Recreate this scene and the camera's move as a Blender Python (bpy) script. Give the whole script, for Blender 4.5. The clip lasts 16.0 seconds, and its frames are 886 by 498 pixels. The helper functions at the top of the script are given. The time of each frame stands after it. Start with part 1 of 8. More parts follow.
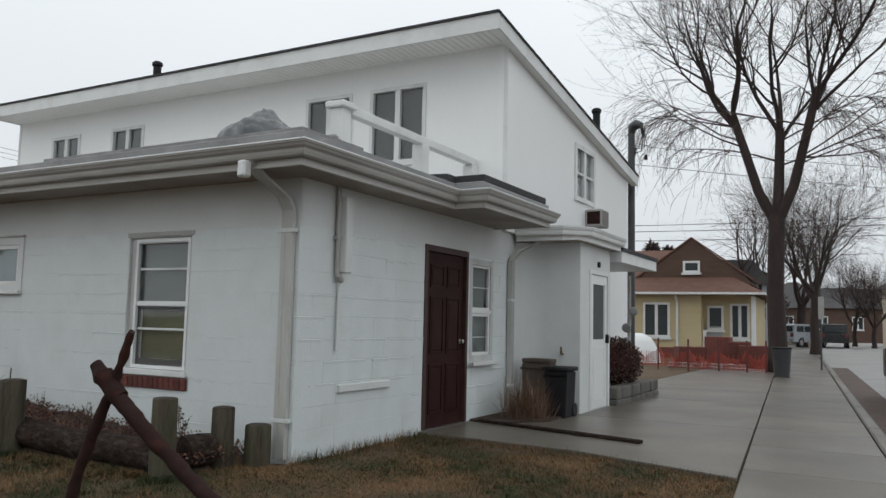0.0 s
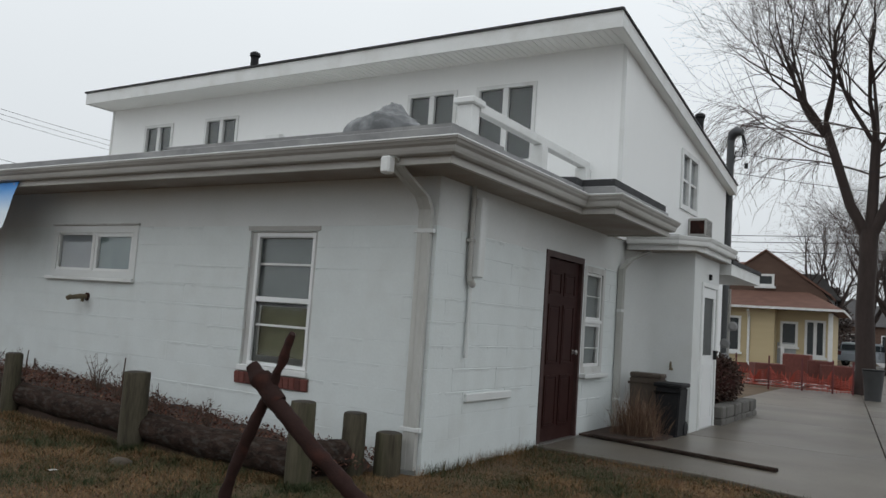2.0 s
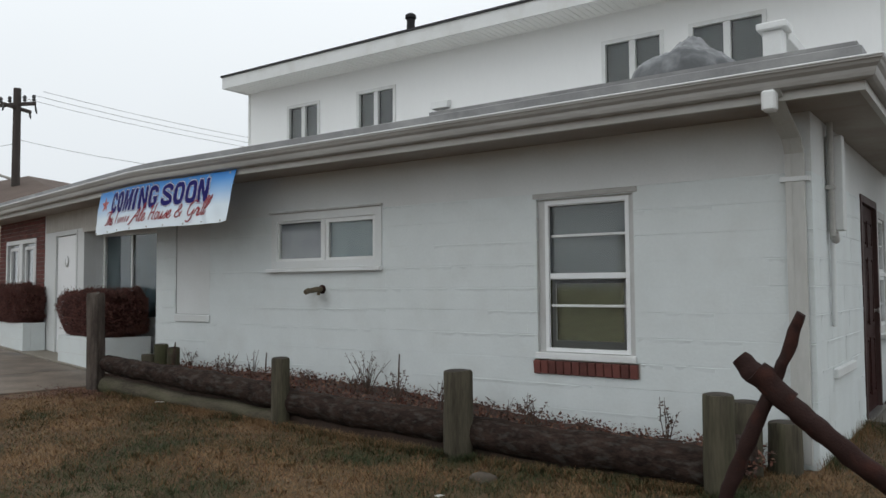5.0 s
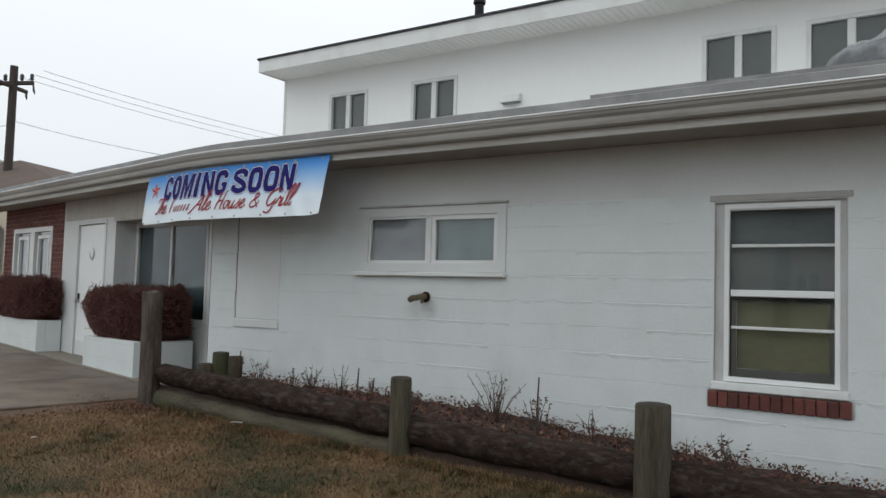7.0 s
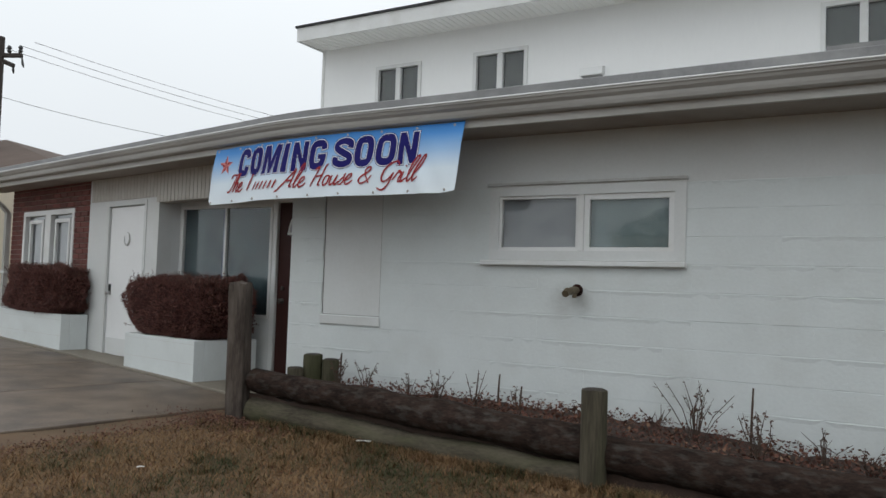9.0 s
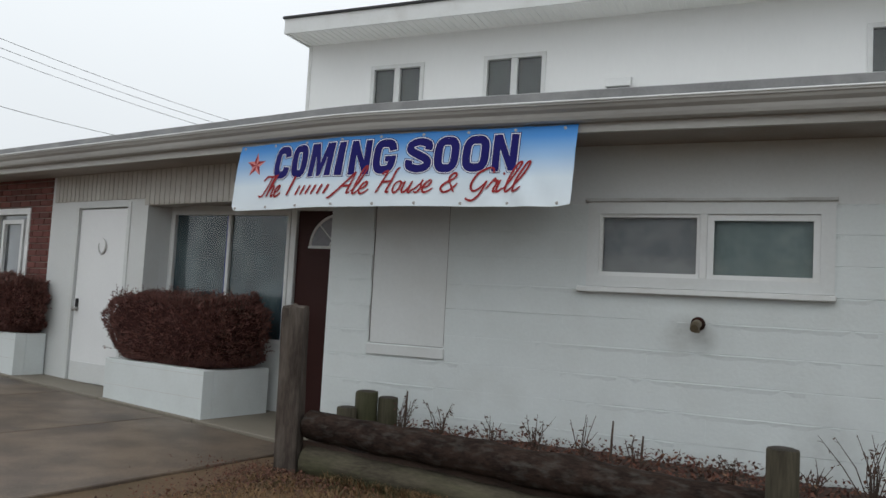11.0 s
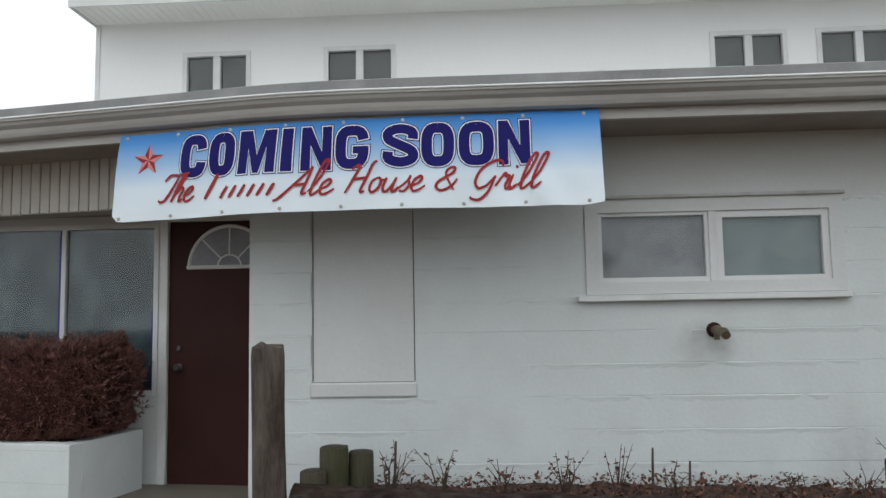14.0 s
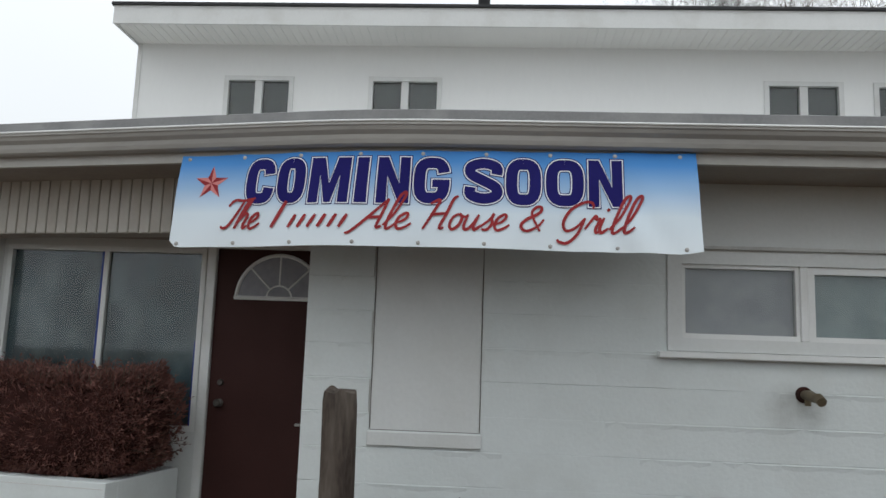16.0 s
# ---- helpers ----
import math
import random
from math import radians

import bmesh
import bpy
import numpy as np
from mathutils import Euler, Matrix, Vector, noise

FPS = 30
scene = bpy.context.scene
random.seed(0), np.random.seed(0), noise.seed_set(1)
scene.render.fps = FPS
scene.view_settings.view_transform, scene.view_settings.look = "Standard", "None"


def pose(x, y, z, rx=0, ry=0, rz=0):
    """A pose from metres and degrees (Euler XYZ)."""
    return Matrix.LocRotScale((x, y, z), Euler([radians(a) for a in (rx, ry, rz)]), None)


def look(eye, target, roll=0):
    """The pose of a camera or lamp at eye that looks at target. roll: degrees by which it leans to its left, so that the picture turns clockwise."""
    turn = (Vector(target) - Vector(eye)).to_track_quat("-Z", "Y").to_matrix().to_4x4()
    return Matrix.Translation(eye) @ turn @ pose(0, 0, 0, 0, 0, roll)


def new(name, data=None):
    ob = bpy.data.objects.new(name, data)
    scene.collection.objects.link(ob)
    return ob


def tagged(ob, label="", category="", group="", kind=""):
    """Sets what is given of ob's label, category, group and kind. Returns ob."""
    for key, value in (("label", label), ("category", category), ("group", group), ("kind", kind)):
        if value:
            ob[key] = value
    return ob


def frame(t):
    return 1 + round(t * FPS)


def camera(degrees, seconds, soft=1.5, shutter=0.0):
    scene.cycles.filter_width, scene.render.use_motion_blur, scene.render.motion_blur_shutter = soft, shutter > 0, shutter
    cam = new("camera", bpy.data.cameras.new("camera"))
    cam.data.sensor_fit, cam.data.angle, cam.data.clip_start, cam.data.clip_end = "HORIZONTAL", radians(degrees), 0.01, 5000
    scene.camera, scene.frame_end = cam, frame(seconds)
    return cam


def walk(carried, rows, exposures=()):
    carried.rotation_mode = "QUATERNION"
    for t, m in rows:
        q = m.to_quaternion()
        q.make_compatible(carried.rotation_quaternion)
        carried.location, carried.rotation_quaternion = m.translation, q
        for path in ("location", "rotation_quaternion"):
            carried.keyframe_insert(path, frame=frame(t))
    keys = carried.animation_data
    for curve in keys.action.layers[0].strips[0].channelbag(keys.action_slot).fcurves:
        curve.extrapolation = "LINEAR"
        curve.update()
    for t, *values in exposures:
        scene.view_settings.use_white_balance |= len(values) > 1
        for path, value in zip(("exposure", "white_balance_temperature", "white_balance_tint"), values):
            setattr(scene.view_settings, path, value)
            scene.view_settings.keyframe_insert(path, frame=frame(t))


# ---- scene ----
cam = camera(59.0, 16.0)
PATH = [
    (0, (4.451, -5.408, 1.185), (3.485, -3.667, 1.37), 1.3),
    (0.5, (4.275, -5.454, 1.22), (3.278, -3.732, 1.422), 1.3),
    (1, (4.098, -5.542, 1.215), (3.047, -3.852, 1.42), 2.6),
    (1.5, (3.864, -5.55, 1.215), (2.77, -3.884, 1.383), 2.1),
    (2, (3.576, -5.522, 1.227), (2.508, -3.84, 1.405), 4.0),
    (2.5, (3.229, -5.603, 1.225), (2.239, -3.874, 1.4), 2.3),
    (3, (2.822, -5.652, 1.204), (1.789, -3.947, 1.362), 2.7),
    (3.5, (2.343, -5.781, 1.229), (1.18, -4.16, 1.367), 3.6),
    (4, (1.936, -5.955, 1.226), (0.747, -4.351, 1.339), 0.9),
    (4.5, (1.521, -5.967, 1.212), (0.343, -4.353, 1.308), -0.4),
    (7, (-0.694, -5.903, 1.226), (-1.795, -4.237, 1.342), 1.7),
    (7.5, (-1.172, -5.915, 1.252), (-2.287, -4.26, 1.382), 2.6),
    (8, (-1.654, -5.805, 1.225), (-2.763, -4.147, 1.366), 3.0),
    (8.5, (-2.094, -5.786, 1.219), (-3.115, -4.069, 1.307), 2.2),
    (9, (-2.558, -5.754, 1.191), (-3.581, -4.038, 1.288), 1.9),
    (11.3, (-4.381, -5.528, 1.238), (-5.153, -3.689, 1.384), 2.7),
    (11.5, (-4.491, -5.51, 1.231), (-5.24, -3.66, 1.358), 2.1),
    (12, (-4.858, -5.424, 1.241), (-5.563, -3.556, 1.35), 0.7),
    (12.5, (-5.231, -5.363, 1.242), (-5.814, -3.452, 1.328), 1.8),
    (13, (-5.639, -5.315, 1.196), (-6.088, -3.367, 1.25), 2.5),
    (13.5, (-5.903, -5.137, 1.284), (-6.236, -3.169, 1.42), 0.8),
    (14, (-6.162, -4.982, 1.272), (-6.274, -2.994, 1.46), -1.0),
    (14.5, (-6.342, -4.865, 1.327), (-6.37, -2.878, 1.551), -1.9),
    (15, (-6.463, -4.706, 1.335), (-6.504, -2.724, 1.594), -1.0),
    (15.5, (-6.533, -4.698, 1.336), (-6.601, -2.716, 1.593), 0.3),
    (16, (-6.604, -4.717, 1.332), (-6.722, -2.74, 1.611), 2.0),
]
walk(cam, [(t, look(eye, target, roll)) for t, eye, target, roll in PATH], [(0.0, -0.20), (1.0, -0.27), (2.0, -0.26), (3.0, -0.23), (4.5, -0.13), (7.0, -0.03), (8.0, -0.12), (9.0, -0.08), (11.5, -0.09), (12.2, -0.02), (12.6, 0.0), (13.2, 0.17), (14.0, 0.17), (14.5, 0.02), (16.0, -0.03)])
SKY, SUN = 1.04, 0.12

# ---- light ----
world = bpy.data.worlds.new("overcast_sky")
scene.world = world
world.use_nodes = True
wn, wl = world.node_tree.nodes, world.node_tree.links
wn.clear()
w_out = wn.new("ShaderNodeOutputWorld")
w_bg = wn.new("ShaderNodeBackground")
w_sky = wn.new("ShaderNodeTexSky")
w_sky.sky_type, w_sky.sun_disc = "NISHITA", False
w_sky.sun_elevation, w_sky.sun_rotation = radians(38), radians(205)
w_grey = wn.new("ShaderNodeHueSaturation")
w_grey.inputs["Saturation"].default_value = 0.12
w_grey.inputs["Value"].default_value = 0.06
w_tc = wn.new("ShaderNodeTexCoord")
w_sep = wn.new("ShaderNodeSeparateXYZ")
w_ramp = wn.new("ShaderNodeValToRGB")
w_ramp.color_ramp.elements[0].position, w_ramp.color_ramp.elements[0].color = 0.0, (0.78, 0.83, 0.87, 1)
w_ramp.color_ramp.elements[1].position, w_ramp.color_ramp.elements[1].color = 0.75, (1.33, 1.40, 1.45, 1)
w_cloud = wn.new("ShaderNodeTexNoise")
w_cloud.inputs["Scale"].default_value, w_cloud.inputs["Detail"].default_value = 2.2, 3
w_cl = wn.new("ShaderNodeMapRange")
w_cl.inputs["To Min"].default_value, w_cl.inputs["To Max"].default_value = 0.94, 1.06
w_mul = wn.new("ShaderNodeVectorMath")
w_mul.operation = "MULTIPLY"
w_mix = wn.new("ShaderNodeMix")
w_mix.data_type, w_mix.inputs["Factor"].default_value = "RGBA", 0.12
wl.new(w_sky.outputs["Color"], w_grey.inputs["Color"])
wl.new(w_tc.outputs["Generated"], w_sep.inputs[0])
wl.new(w_sep.outputs["Z"], w_ramp.inputs["Fac"])
wl.new(w_tc.outputs["Generated"], w_cloud.inputs["Vector"])
wl.new(w_cloud.outputs["Fac"], w_cl.inputs["Value"])
wl.new(w_ramp.outputs["Color"], w_mul.inputs[0])
wl.new(w_cl.outputs["Result"], w_mul.inputs[1])
wl.new(w_mul.outputs[0], w_mix.inputs["A"])
wl.new(w_grey.outputs["Color"], w_mix.inputs["B"])
wl.new(w_mix.outputs["Result"], w_bg.inputs["Color"])
wl.new(w_bg.outputs[0], w_out.inputs[0])
w_bg.inputs["Strength"].default_value = SKY
sun_data = bpy.data.lights.new("veiled_sun", "SUN")
sun_data.energy, sun_data.angle, sun_data.color = SUN, radians(25), (1.0, 0.97, 0.93)
sun = new("veiled_sun", sun_data)
sun.matrix_world = look((-6, -14, 14), (-2, 0, 0))

# ---- materials ----


def mat(name, c1, c2=None, rough=0.7, scale=4.0, fine=60.0, bump=0.15, metal=0.0, spread=0.5, per_piece=0.0, stretch=(1, 1, 1), c3=None, amount3=0.35, scale3=1.3, gloss=0.5, placed=False):
    """Two-tone surface: a broad noise and a fine one mix the tones; an optional third colour comes in soft stains."""
    m = bpy.data.materials.new(name)
    m.use_nodes = True
    n, l = m.node_tree.nodes, m.node_tree.links
    b = n["Principled BSDF"]
    c2 = c2 or tuple(v * 0.8 for v in c1)
    tc, mp = n.new("ShaderNodeTexCoord"), n.new("ShaderNodeMapping")
    mp.inputs["Scale"].default_value = stretch
    info = n.new("ShaderNodeObjectInfo")
    off = n.new("ShaderNodeVectorMath")
    off.operation = "SCALE"
    comb = n.new("ShaderNodeCombineXYZ")
    for k in range(3):
        l.new(info.outputs["Random"], comb.inputs[k])
    l.new(comb.outputs[0], off.inputs[0])
    off.inputs["Scale"].default_value = 37.0
    add = n.new("ShaderNodeVectorMath")
    if placed:
        # one pattern runs on over all pieces of the surface
        l.new(n.new("ShaderNodeNewGeometry").outputs["Position"], add.inputs[0])
    else:
        l.new(tc.outputs["Object"], add.inputs[0])
        l.new(off.outputs[0], add.inputs[1])
    l.new(add.outputs[0], mp.inputs["Vector"])
    big, small = n.new("ShaderNodeTexNoise"), n.new("ShaderNodeTexNoise")
    for t, s, d in ((big, scale, 5), (small, fine, 4)):
        t.inputs["Scale"].default_value, t.inputs["Detail"].default_value = s, d
        l.new(mp.outputs[0], t.inputs["Vector"])
    mr = n.new("ShaderNodeMapRange")
    mr.inputs["From Min"].default_value, mr.inputs["From Max"].default_value = 0.5 - 0.25 / max(spread, 0.05) * 0.5, 0.5 + 0.25 / max(spread, 0.05) * 0.5
    avg = n.new("ShaderNodeMath")
    avg.operation = "MULTIPLY_ADD"
    l.new(small.outputs["Fac"], avg.inputs[0])
    avg.inputs[1].default_value = 0.4
    sc = n.new("ShaderNodeMath")
    sc.operation = "MULTIPLY"
    l.new(big.outputs["Fac"], sc.inputs[0])
    sc.inputs[1].default_value = 0.6
    l.new(sc.outputs[0], avg.inputs[2])
    l.new(avg.outputs[0], mr.inputs["Value"])
    mix = n.new("ShaderNodeMix")
    mix.data_type = "RGBA"
    mix.inputs["A"].default_value, mix.inputs["B"].default_value = (*c1, 1), (*c2, 1)
    l.new(mr.outputs[0], mix.inputs["Factor"])
    col = mix.outputs["Result"]
    if c3:
        st = n.new("ShaderNodeTexNoise")
        st.inputs["Scale"].default_value, st.inputs["Detail"].default_value = scale3, 6
        l.new(mp.outputs[0], st.inputs["Vector"])
        sr = n.new("ShaderNodeMapRange")
        sr.inputs["From Min"].default_value, sr.inputs["From Max"].default_value = 0.5, 0.72
        sr.inputs["To Max"].default_value = amount3
        l.new(st.outputs["Fac"], sr.inputs["Value"])
        m3 = n.new("ShaderNodeMix")
        m3.data_type = "RGBA"
        m3.inputs["B"].default_value = (*c3, 1)
        l.new(col, m3.inputs["A"])
        l.new(sr.outputs[0], m3.inputs["Factor"])
        col = m3.outputs["Result"]
    if per_piece:
        hs = n.new("ShaderNodeHueSaturation")
        pr = n.new("ShaderNodeMapRange")
        pr.inputs["To Min"].default_value, pr.inputs["To Max"].default_value = 1 - per_piece, 1 + per_piece
        l.new(info.outputs["Random"], pr.inputs["Value"])
        l.new(pr.outputs[0], hs.inputs["Value"])
        l.new(col, hs.inputs["Color"])
        col = hs.outputs["Color"]
    l.new(col, b.inputs["Base Color"])
    rr = n.new("ShaderNodeMapRange")
    rr.inputs["To Min"].default_value, rr.inputs["To Max"].default_value = max(rough - 0.12, 0.02), min(rough + 0.12, 1)
    l.new(big.outputs["Fac"], rr.inputs["Value"])
    l.new(rr.outputs[0], b.inputs["Roughness"])
    b.inputs["Metallic"].default_value = metal
    b.inputs["Specular IOR Level"].default_value = gloss
    if bump:
        bp = n.new("ShaderNodeBump")
        bp.inputs["Strength"].default_value, bp.inputs["Distance"].default_value = bump, 0.01
        l.new(avg.outputs[0], bp.inputs["Height"])
        l.new(bp.outputs[0], b.inputs["Normal"])
    return m


def glass_mat(name, tint, rough=0.04):
    """Window pane seen against a dim room: a dark glossy sheet."""
    m = mat(name, tint, tuple(v * 0.7 for v in tint), rough, 1.5, 6, 0.0)
    m.node_tree.nodes["Principled BSDF"].inputs["Specular IOR Level"].default_value = 0.5
    return m


M_BLOCK = mat("white_painted_block", (0.66, 0.70, 0.697), (0.59, 0.625, 0.619), 0.8, 3.5, 38, 0.5, c3=(0.50, 0.51, 0.485), amount3=0.28, scale3=2.6, placed=True)


def smudge(m, spots, colour):
    """Dirt smudges with ragged edges at places of the surface (centre, reach, strength)."""
    n, l = m.node_tree.nodes, m.node_tree.links
    b = n["Principled BSDF"]
    geo, no = n.new("ShaderNodeNewGeometry"), n.new("ShaderNodeTexNoise")
    no.inputs["Scale"].default_value, no.inputs["Detail"].default_value = 14, 5
    l.new(geo.outputs["Position"], no.inputs["Vector"])
    for centre, reach, strength in spots:
        di, mr, mu = n.new("ShaderNodeVectorMath"), n.new("ShaderNodeMapRange"), n.new("ShaderNodeMath")
        di.operation, mu.operation = "DISTANCE", "MULTIPLY"
        di.inputs[1].default_value = centre
        mr.inputs["From Min"].default_value, mr.inputs["From Max"].default_value = reach, 0.0
        mr.inputs["To Max"].default_value = strength * 2
        l.new(geo.outputs["Position"], di.inputs[0])
        l.new(di.outputs["Value"], mr.inputs["Value"])
        l.new(mr.outputs[0], mu.inputs[0])
        l.new(no.outputs["Fac"], mu.inputs[1])
        mix = n.new("ShaderNodeMix")
        mix.data_type = "RGBA"
        mix.inputs["B"].default_value = (*colour, 1)
        l.new(b.inputs["Base Color"].links[0].from_socket, mix.inputs["A"])
        l.new(mu.outputs[0], mix.inputs["Factor"])
        l.new(mix.outputs["Result"], b.inputs["Base Color"])


smudge(M_BLOCK, (((-4.86, 0, 1.13), 0.16, 0.30), ((-4.72, 0, 1.09), 0.11, 0.38), ((-3.95, 0, 0.46), 0.30, 0.25), ((-2.6, 0, 0.25), 0.25, 0.18)), (0.24, 0.235, 0.215))
M_PLASTER = mat("white_painted_plaster", (0.66, 0.675, 0.67), (0.58, 0.595, 0.585), 0.75, 1.6, 40, 0.35, c3=(0.52, 0.515, 0.48), amount3=0.3)
M_MORTAR = mat("painted_mortar", (0.62, 0.62, 0.60), (0.47, 0.47, 0.45), 0.85, 6, 120, 0.3)
M_SIDING = mat("white_siding", (0.86, 0.87, 0.865), (0.82, 0.83, 0.825), 0.6, 0.8, 25, 0.06, stretch=(1, 1, 0.3))
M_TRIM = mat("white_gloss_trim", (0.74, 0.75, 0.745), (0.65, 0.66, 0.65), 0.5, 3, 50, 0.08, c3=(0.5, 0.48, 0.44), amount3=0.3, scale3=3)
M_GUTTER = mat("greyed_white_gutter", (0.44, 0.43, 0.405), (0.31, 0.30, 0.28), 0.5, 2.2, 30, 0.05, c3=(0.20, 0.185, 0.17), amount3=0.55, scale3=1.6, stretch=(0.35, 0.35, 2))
# white trim greyed to carry the shade of recessed frames; c3 adds stains
M_SHADETRIM = mat("shade_greyed_trim_paint", (0.57, 0.575, 0.565), (0.45, 0.45, 0.435), 0.7, 4, 60, 0.2, c3=(0.28, 0.26, 0.235), amount3=0.5, scale3=5, stretch=(1, 1, 0.4))
# cream paint darkened for the deep shade under the eaves; c3 is rust staining
M_SOFFIT = mat("shaded_cream_soffit", (0.36, 0.325, 0.285), (0.275, 0.24, 0.21), 0.75, 2, 30, 0.08, c3=(0.19, 0.125, 0.09), amount3=0.45, scale3=1.4)
M_FRIEZE = mat("cream_board_paint", (0.52, 0.50, 0.46), (0.43, 0.41, 0.37), 0.7, 3, 40, 0.1, c3=(0.33, 0.28, 0.23), amount3=0.35, scale3=2)
M_FASCIA = mat("dulled_white_board_paint", (0.50, 0.49, 0.465), (0.40, 0.39, 0.365), 0.6, 3, 50, 0.08, c3=(0.30, 0.26, 0.22), amount3=0.35, scale3=2.2, stretch=(0.4, 0.4, 1))
M_SOFFIT2 = mat("white_vinyl_soffit", (0.86, 0.86, 0.84), (0.80, 0.80, 0.78), 0.55, 2, 30, 0.05)
M_FLASH = mat("grey_roof_edging", (0.27, 0.27, 0.272), (0.18, 0.18, 0.182), 0.6, 3, 60, 0.25, c3=(0.36, 0.36, 0.35), amount3=0.6, scale3=4)
M_TAR = mat("black_roofing", (0.045, 0.045, 0.048), (0.025, 0.025, 0.027), 0.85, 5, 150, 0.5)
# pale grey chosen to bounce light up to the upper wall and soffit
M_DECK = mat("pale_bounce_roof_membrane", (0.46, 0.46, 0.45), (0.36, 0.36, 0.35), 0.8, 2, 40, 0.2, c3=(0.2, 0.2, 0.19), amount3=0.6)
M_GLASS = glass_mat("dim_window_glass", (0.035, 0.042, 0.045), 0.05)
M_BROWN = mat("dark_brown_door_paint", (0.038, 0.0140, 0.0120), (0.025, 0.0098, 0.0088), 0.6, 3, 70, 0.15, gloss=0.12)
M_BROWN_FRONT = mat("brown_entrance_door_paint", (0.050, 0.0175, 0.0150), (0.036, 0.0125, 0.0110), 0.6, 3, 70, 0.15, gloss=0.2)
M_MAROON = mat("worn_maroon_frame", (0.060, 0.024, 0.020), (0.034, 0.016, 0.014), 0.6, 8, 90, 0.3)
M_BRICK = mat("red_brick", (0.165, 0.050, 0.038), (0.095, 0.033, 0.028), 0.85, 14, 140, 0.5, per_piece=0.25)
M_DARKBRICK = mat("dark_red_brick", (0.17, 0.050, 0.038), (0.10, 0.034, 0.028), 0.85, 14, 140, 0.5, per_piece=0.3)
M_GROUT = mat("grey_grout", (0.32, 0.28, 0.25), (0.2, 0.17, 0.15), 0.9, 8, 120, 0.4)
M_CONC = mat("wet_grey_concrete", (0.158, 0.136, 0.110), (0.088, 0.076, 0.061), 0.38, 0.7, 40, 0.22, spread=0.8, c3=(0.10, 0.093, 0.085), amount3=0.6, scale3=0.6, per_piece=0.06)
M_CONC2 = mat("brown_stained_concrete", (0.170, 0.124, 0.086), (0.078, 0.058, 0.044), 0.48, 2.4, 70, 0.6, spread=1.0, c3=(0.050, 0.036, 0.030), amount3=0.8, scale3=2.0, per_piece=0.14)
M_ROAD = mat("pale_asphalt", (0.30, 0.293, 0.28), (0.23, 0.225, 0.215), 0.7, 0.7, 90, 0.3)
M_SOIL = mat("lawn_soil", (0.112, 0.064, 0.032), (0.056, 0.041, 0.018), 0.95, 1.3, 45, 0.8, c3=(0.135, 0.078, 0.040), amount3=0.8, scale3=1.1)

# ---- building helpers ----


def box(bm, x0, y0, z0, x1, y1, z1):
    v = [bm.verts.new(p) for p in ((x0, y0, z0), (x1, y0, z0), (x1, y1, z0), (x0, y1, z0), (x0, y0, z1), (x1, y0, z1), (x1, y1, z1), (x0, y1, z1))]
    for f in ((0, 3, 2, 1), (4, 5, 6, 7), (0, 1, 5, 4), (1, 2, 6, 5), (2, 3, 7, 6), (3, 0, 4, 7)):
        bm.faces.new([v[i] for i in f])
    return v


def bbox(x0, y0, z0, x1, y1, z1, bevel=0.004, seg=1):
    """A bmesh holding one box with rounded edges."""
    bm = bmesh.new()
    box(bm, x0, y0, z0, x1, y1, z1)
    if bevel:
        bmesh.ops.bevel(bm, geom=bm.edges[:], offset=bevel, segments=seg, affect="EDGES", profile=0.5)
    return bm


def boxes(*lots):
    bm = bmesh.new()
    for b in lots:
        box(bm, *b)
    return bm


def prism(bm, pts, a0, a1, axis="x"):
    """Extrude an outline of two coordinates along an axis."""
    def at(p, a):
        return {"x": (a, p[0], p[1]), "y": (p[0], a, p[1]), "z": (p[0], p[1], a)}[axis]
    lo, hi = [bm.verts.new(at(p, a0)) for p in pts], [bm.verts.new(at(p, a1)) for p in pts]
    n = len(pts)
    for i in range(n):
        bm.faces.new((lo[i], lo[(i + 1) % n], hi[(i + 1) % n], hi[i]))
    bm.faces.new(lo[::-1])
    bm.faces.new(hi)
    bmesh.ops.recalc_face_normals(bm, faces=bm.faces[:])
    return bm


def tube(bm, pts, radii, seg=8, cap=True):
    """A round bar through points, with a radius at each."""
    pts = [Vector(p) for p in pts]
    if not hasattr(radii, "__len__"):
        radii = [radii] * len(pts)
    rings, ref = [], None
    for i, p in enumerate(pts):
        d = (pts[min(i + 1, len(pts) - 1)] - pts[max(i - 1, 0)]).normalized()
        if ref is None:
            ref = Vector((0, 0, 1)) if abs(d.z) < 0.9 else Vector((1, 0, 0))
        a = d.cross(ref).normalized()
        b = a.cross(d).normalized()
        ref = b
        rings.append([bm.verts.new(p + radii[i] * (math.cos(2 * math.pi * k / seg) * a + math.sin(2 * math.pi * k / seg) * b)) for k in range(seg)])
    for r0, r1 in zip(rings, rings[1:]):
        for k in range(seg):
            bm.faces.new((r0[k], r0[(k + 1) % seg], r1[(k + 1) % seg], r1[k]))
    if cap:
        bm.faces.new(rings[0][::-1])
        bm.faces.new(rings[-1])
    return bm


def lathe(bm, prof, seg=20, cx=0, cy=0):
    rings = [[bm.verts.new((cx + r * math.cos(2 * math.pi * k / seg), cy + r * math.sin(2 * math.pi * k / seg), z)) for k in range(seg)] for r, z in prof]
    for r0, r1 in zip(rings, rings[1:]):
        for k in range(seg):
            bm.faces.new((r0[k], r0[(k + 1) % seg], r1[(k + 1) % seg], r1[k]))
    bm.faces.new(rings[0][::-1])
    bm.faces.new(rings[-1])
    return bm


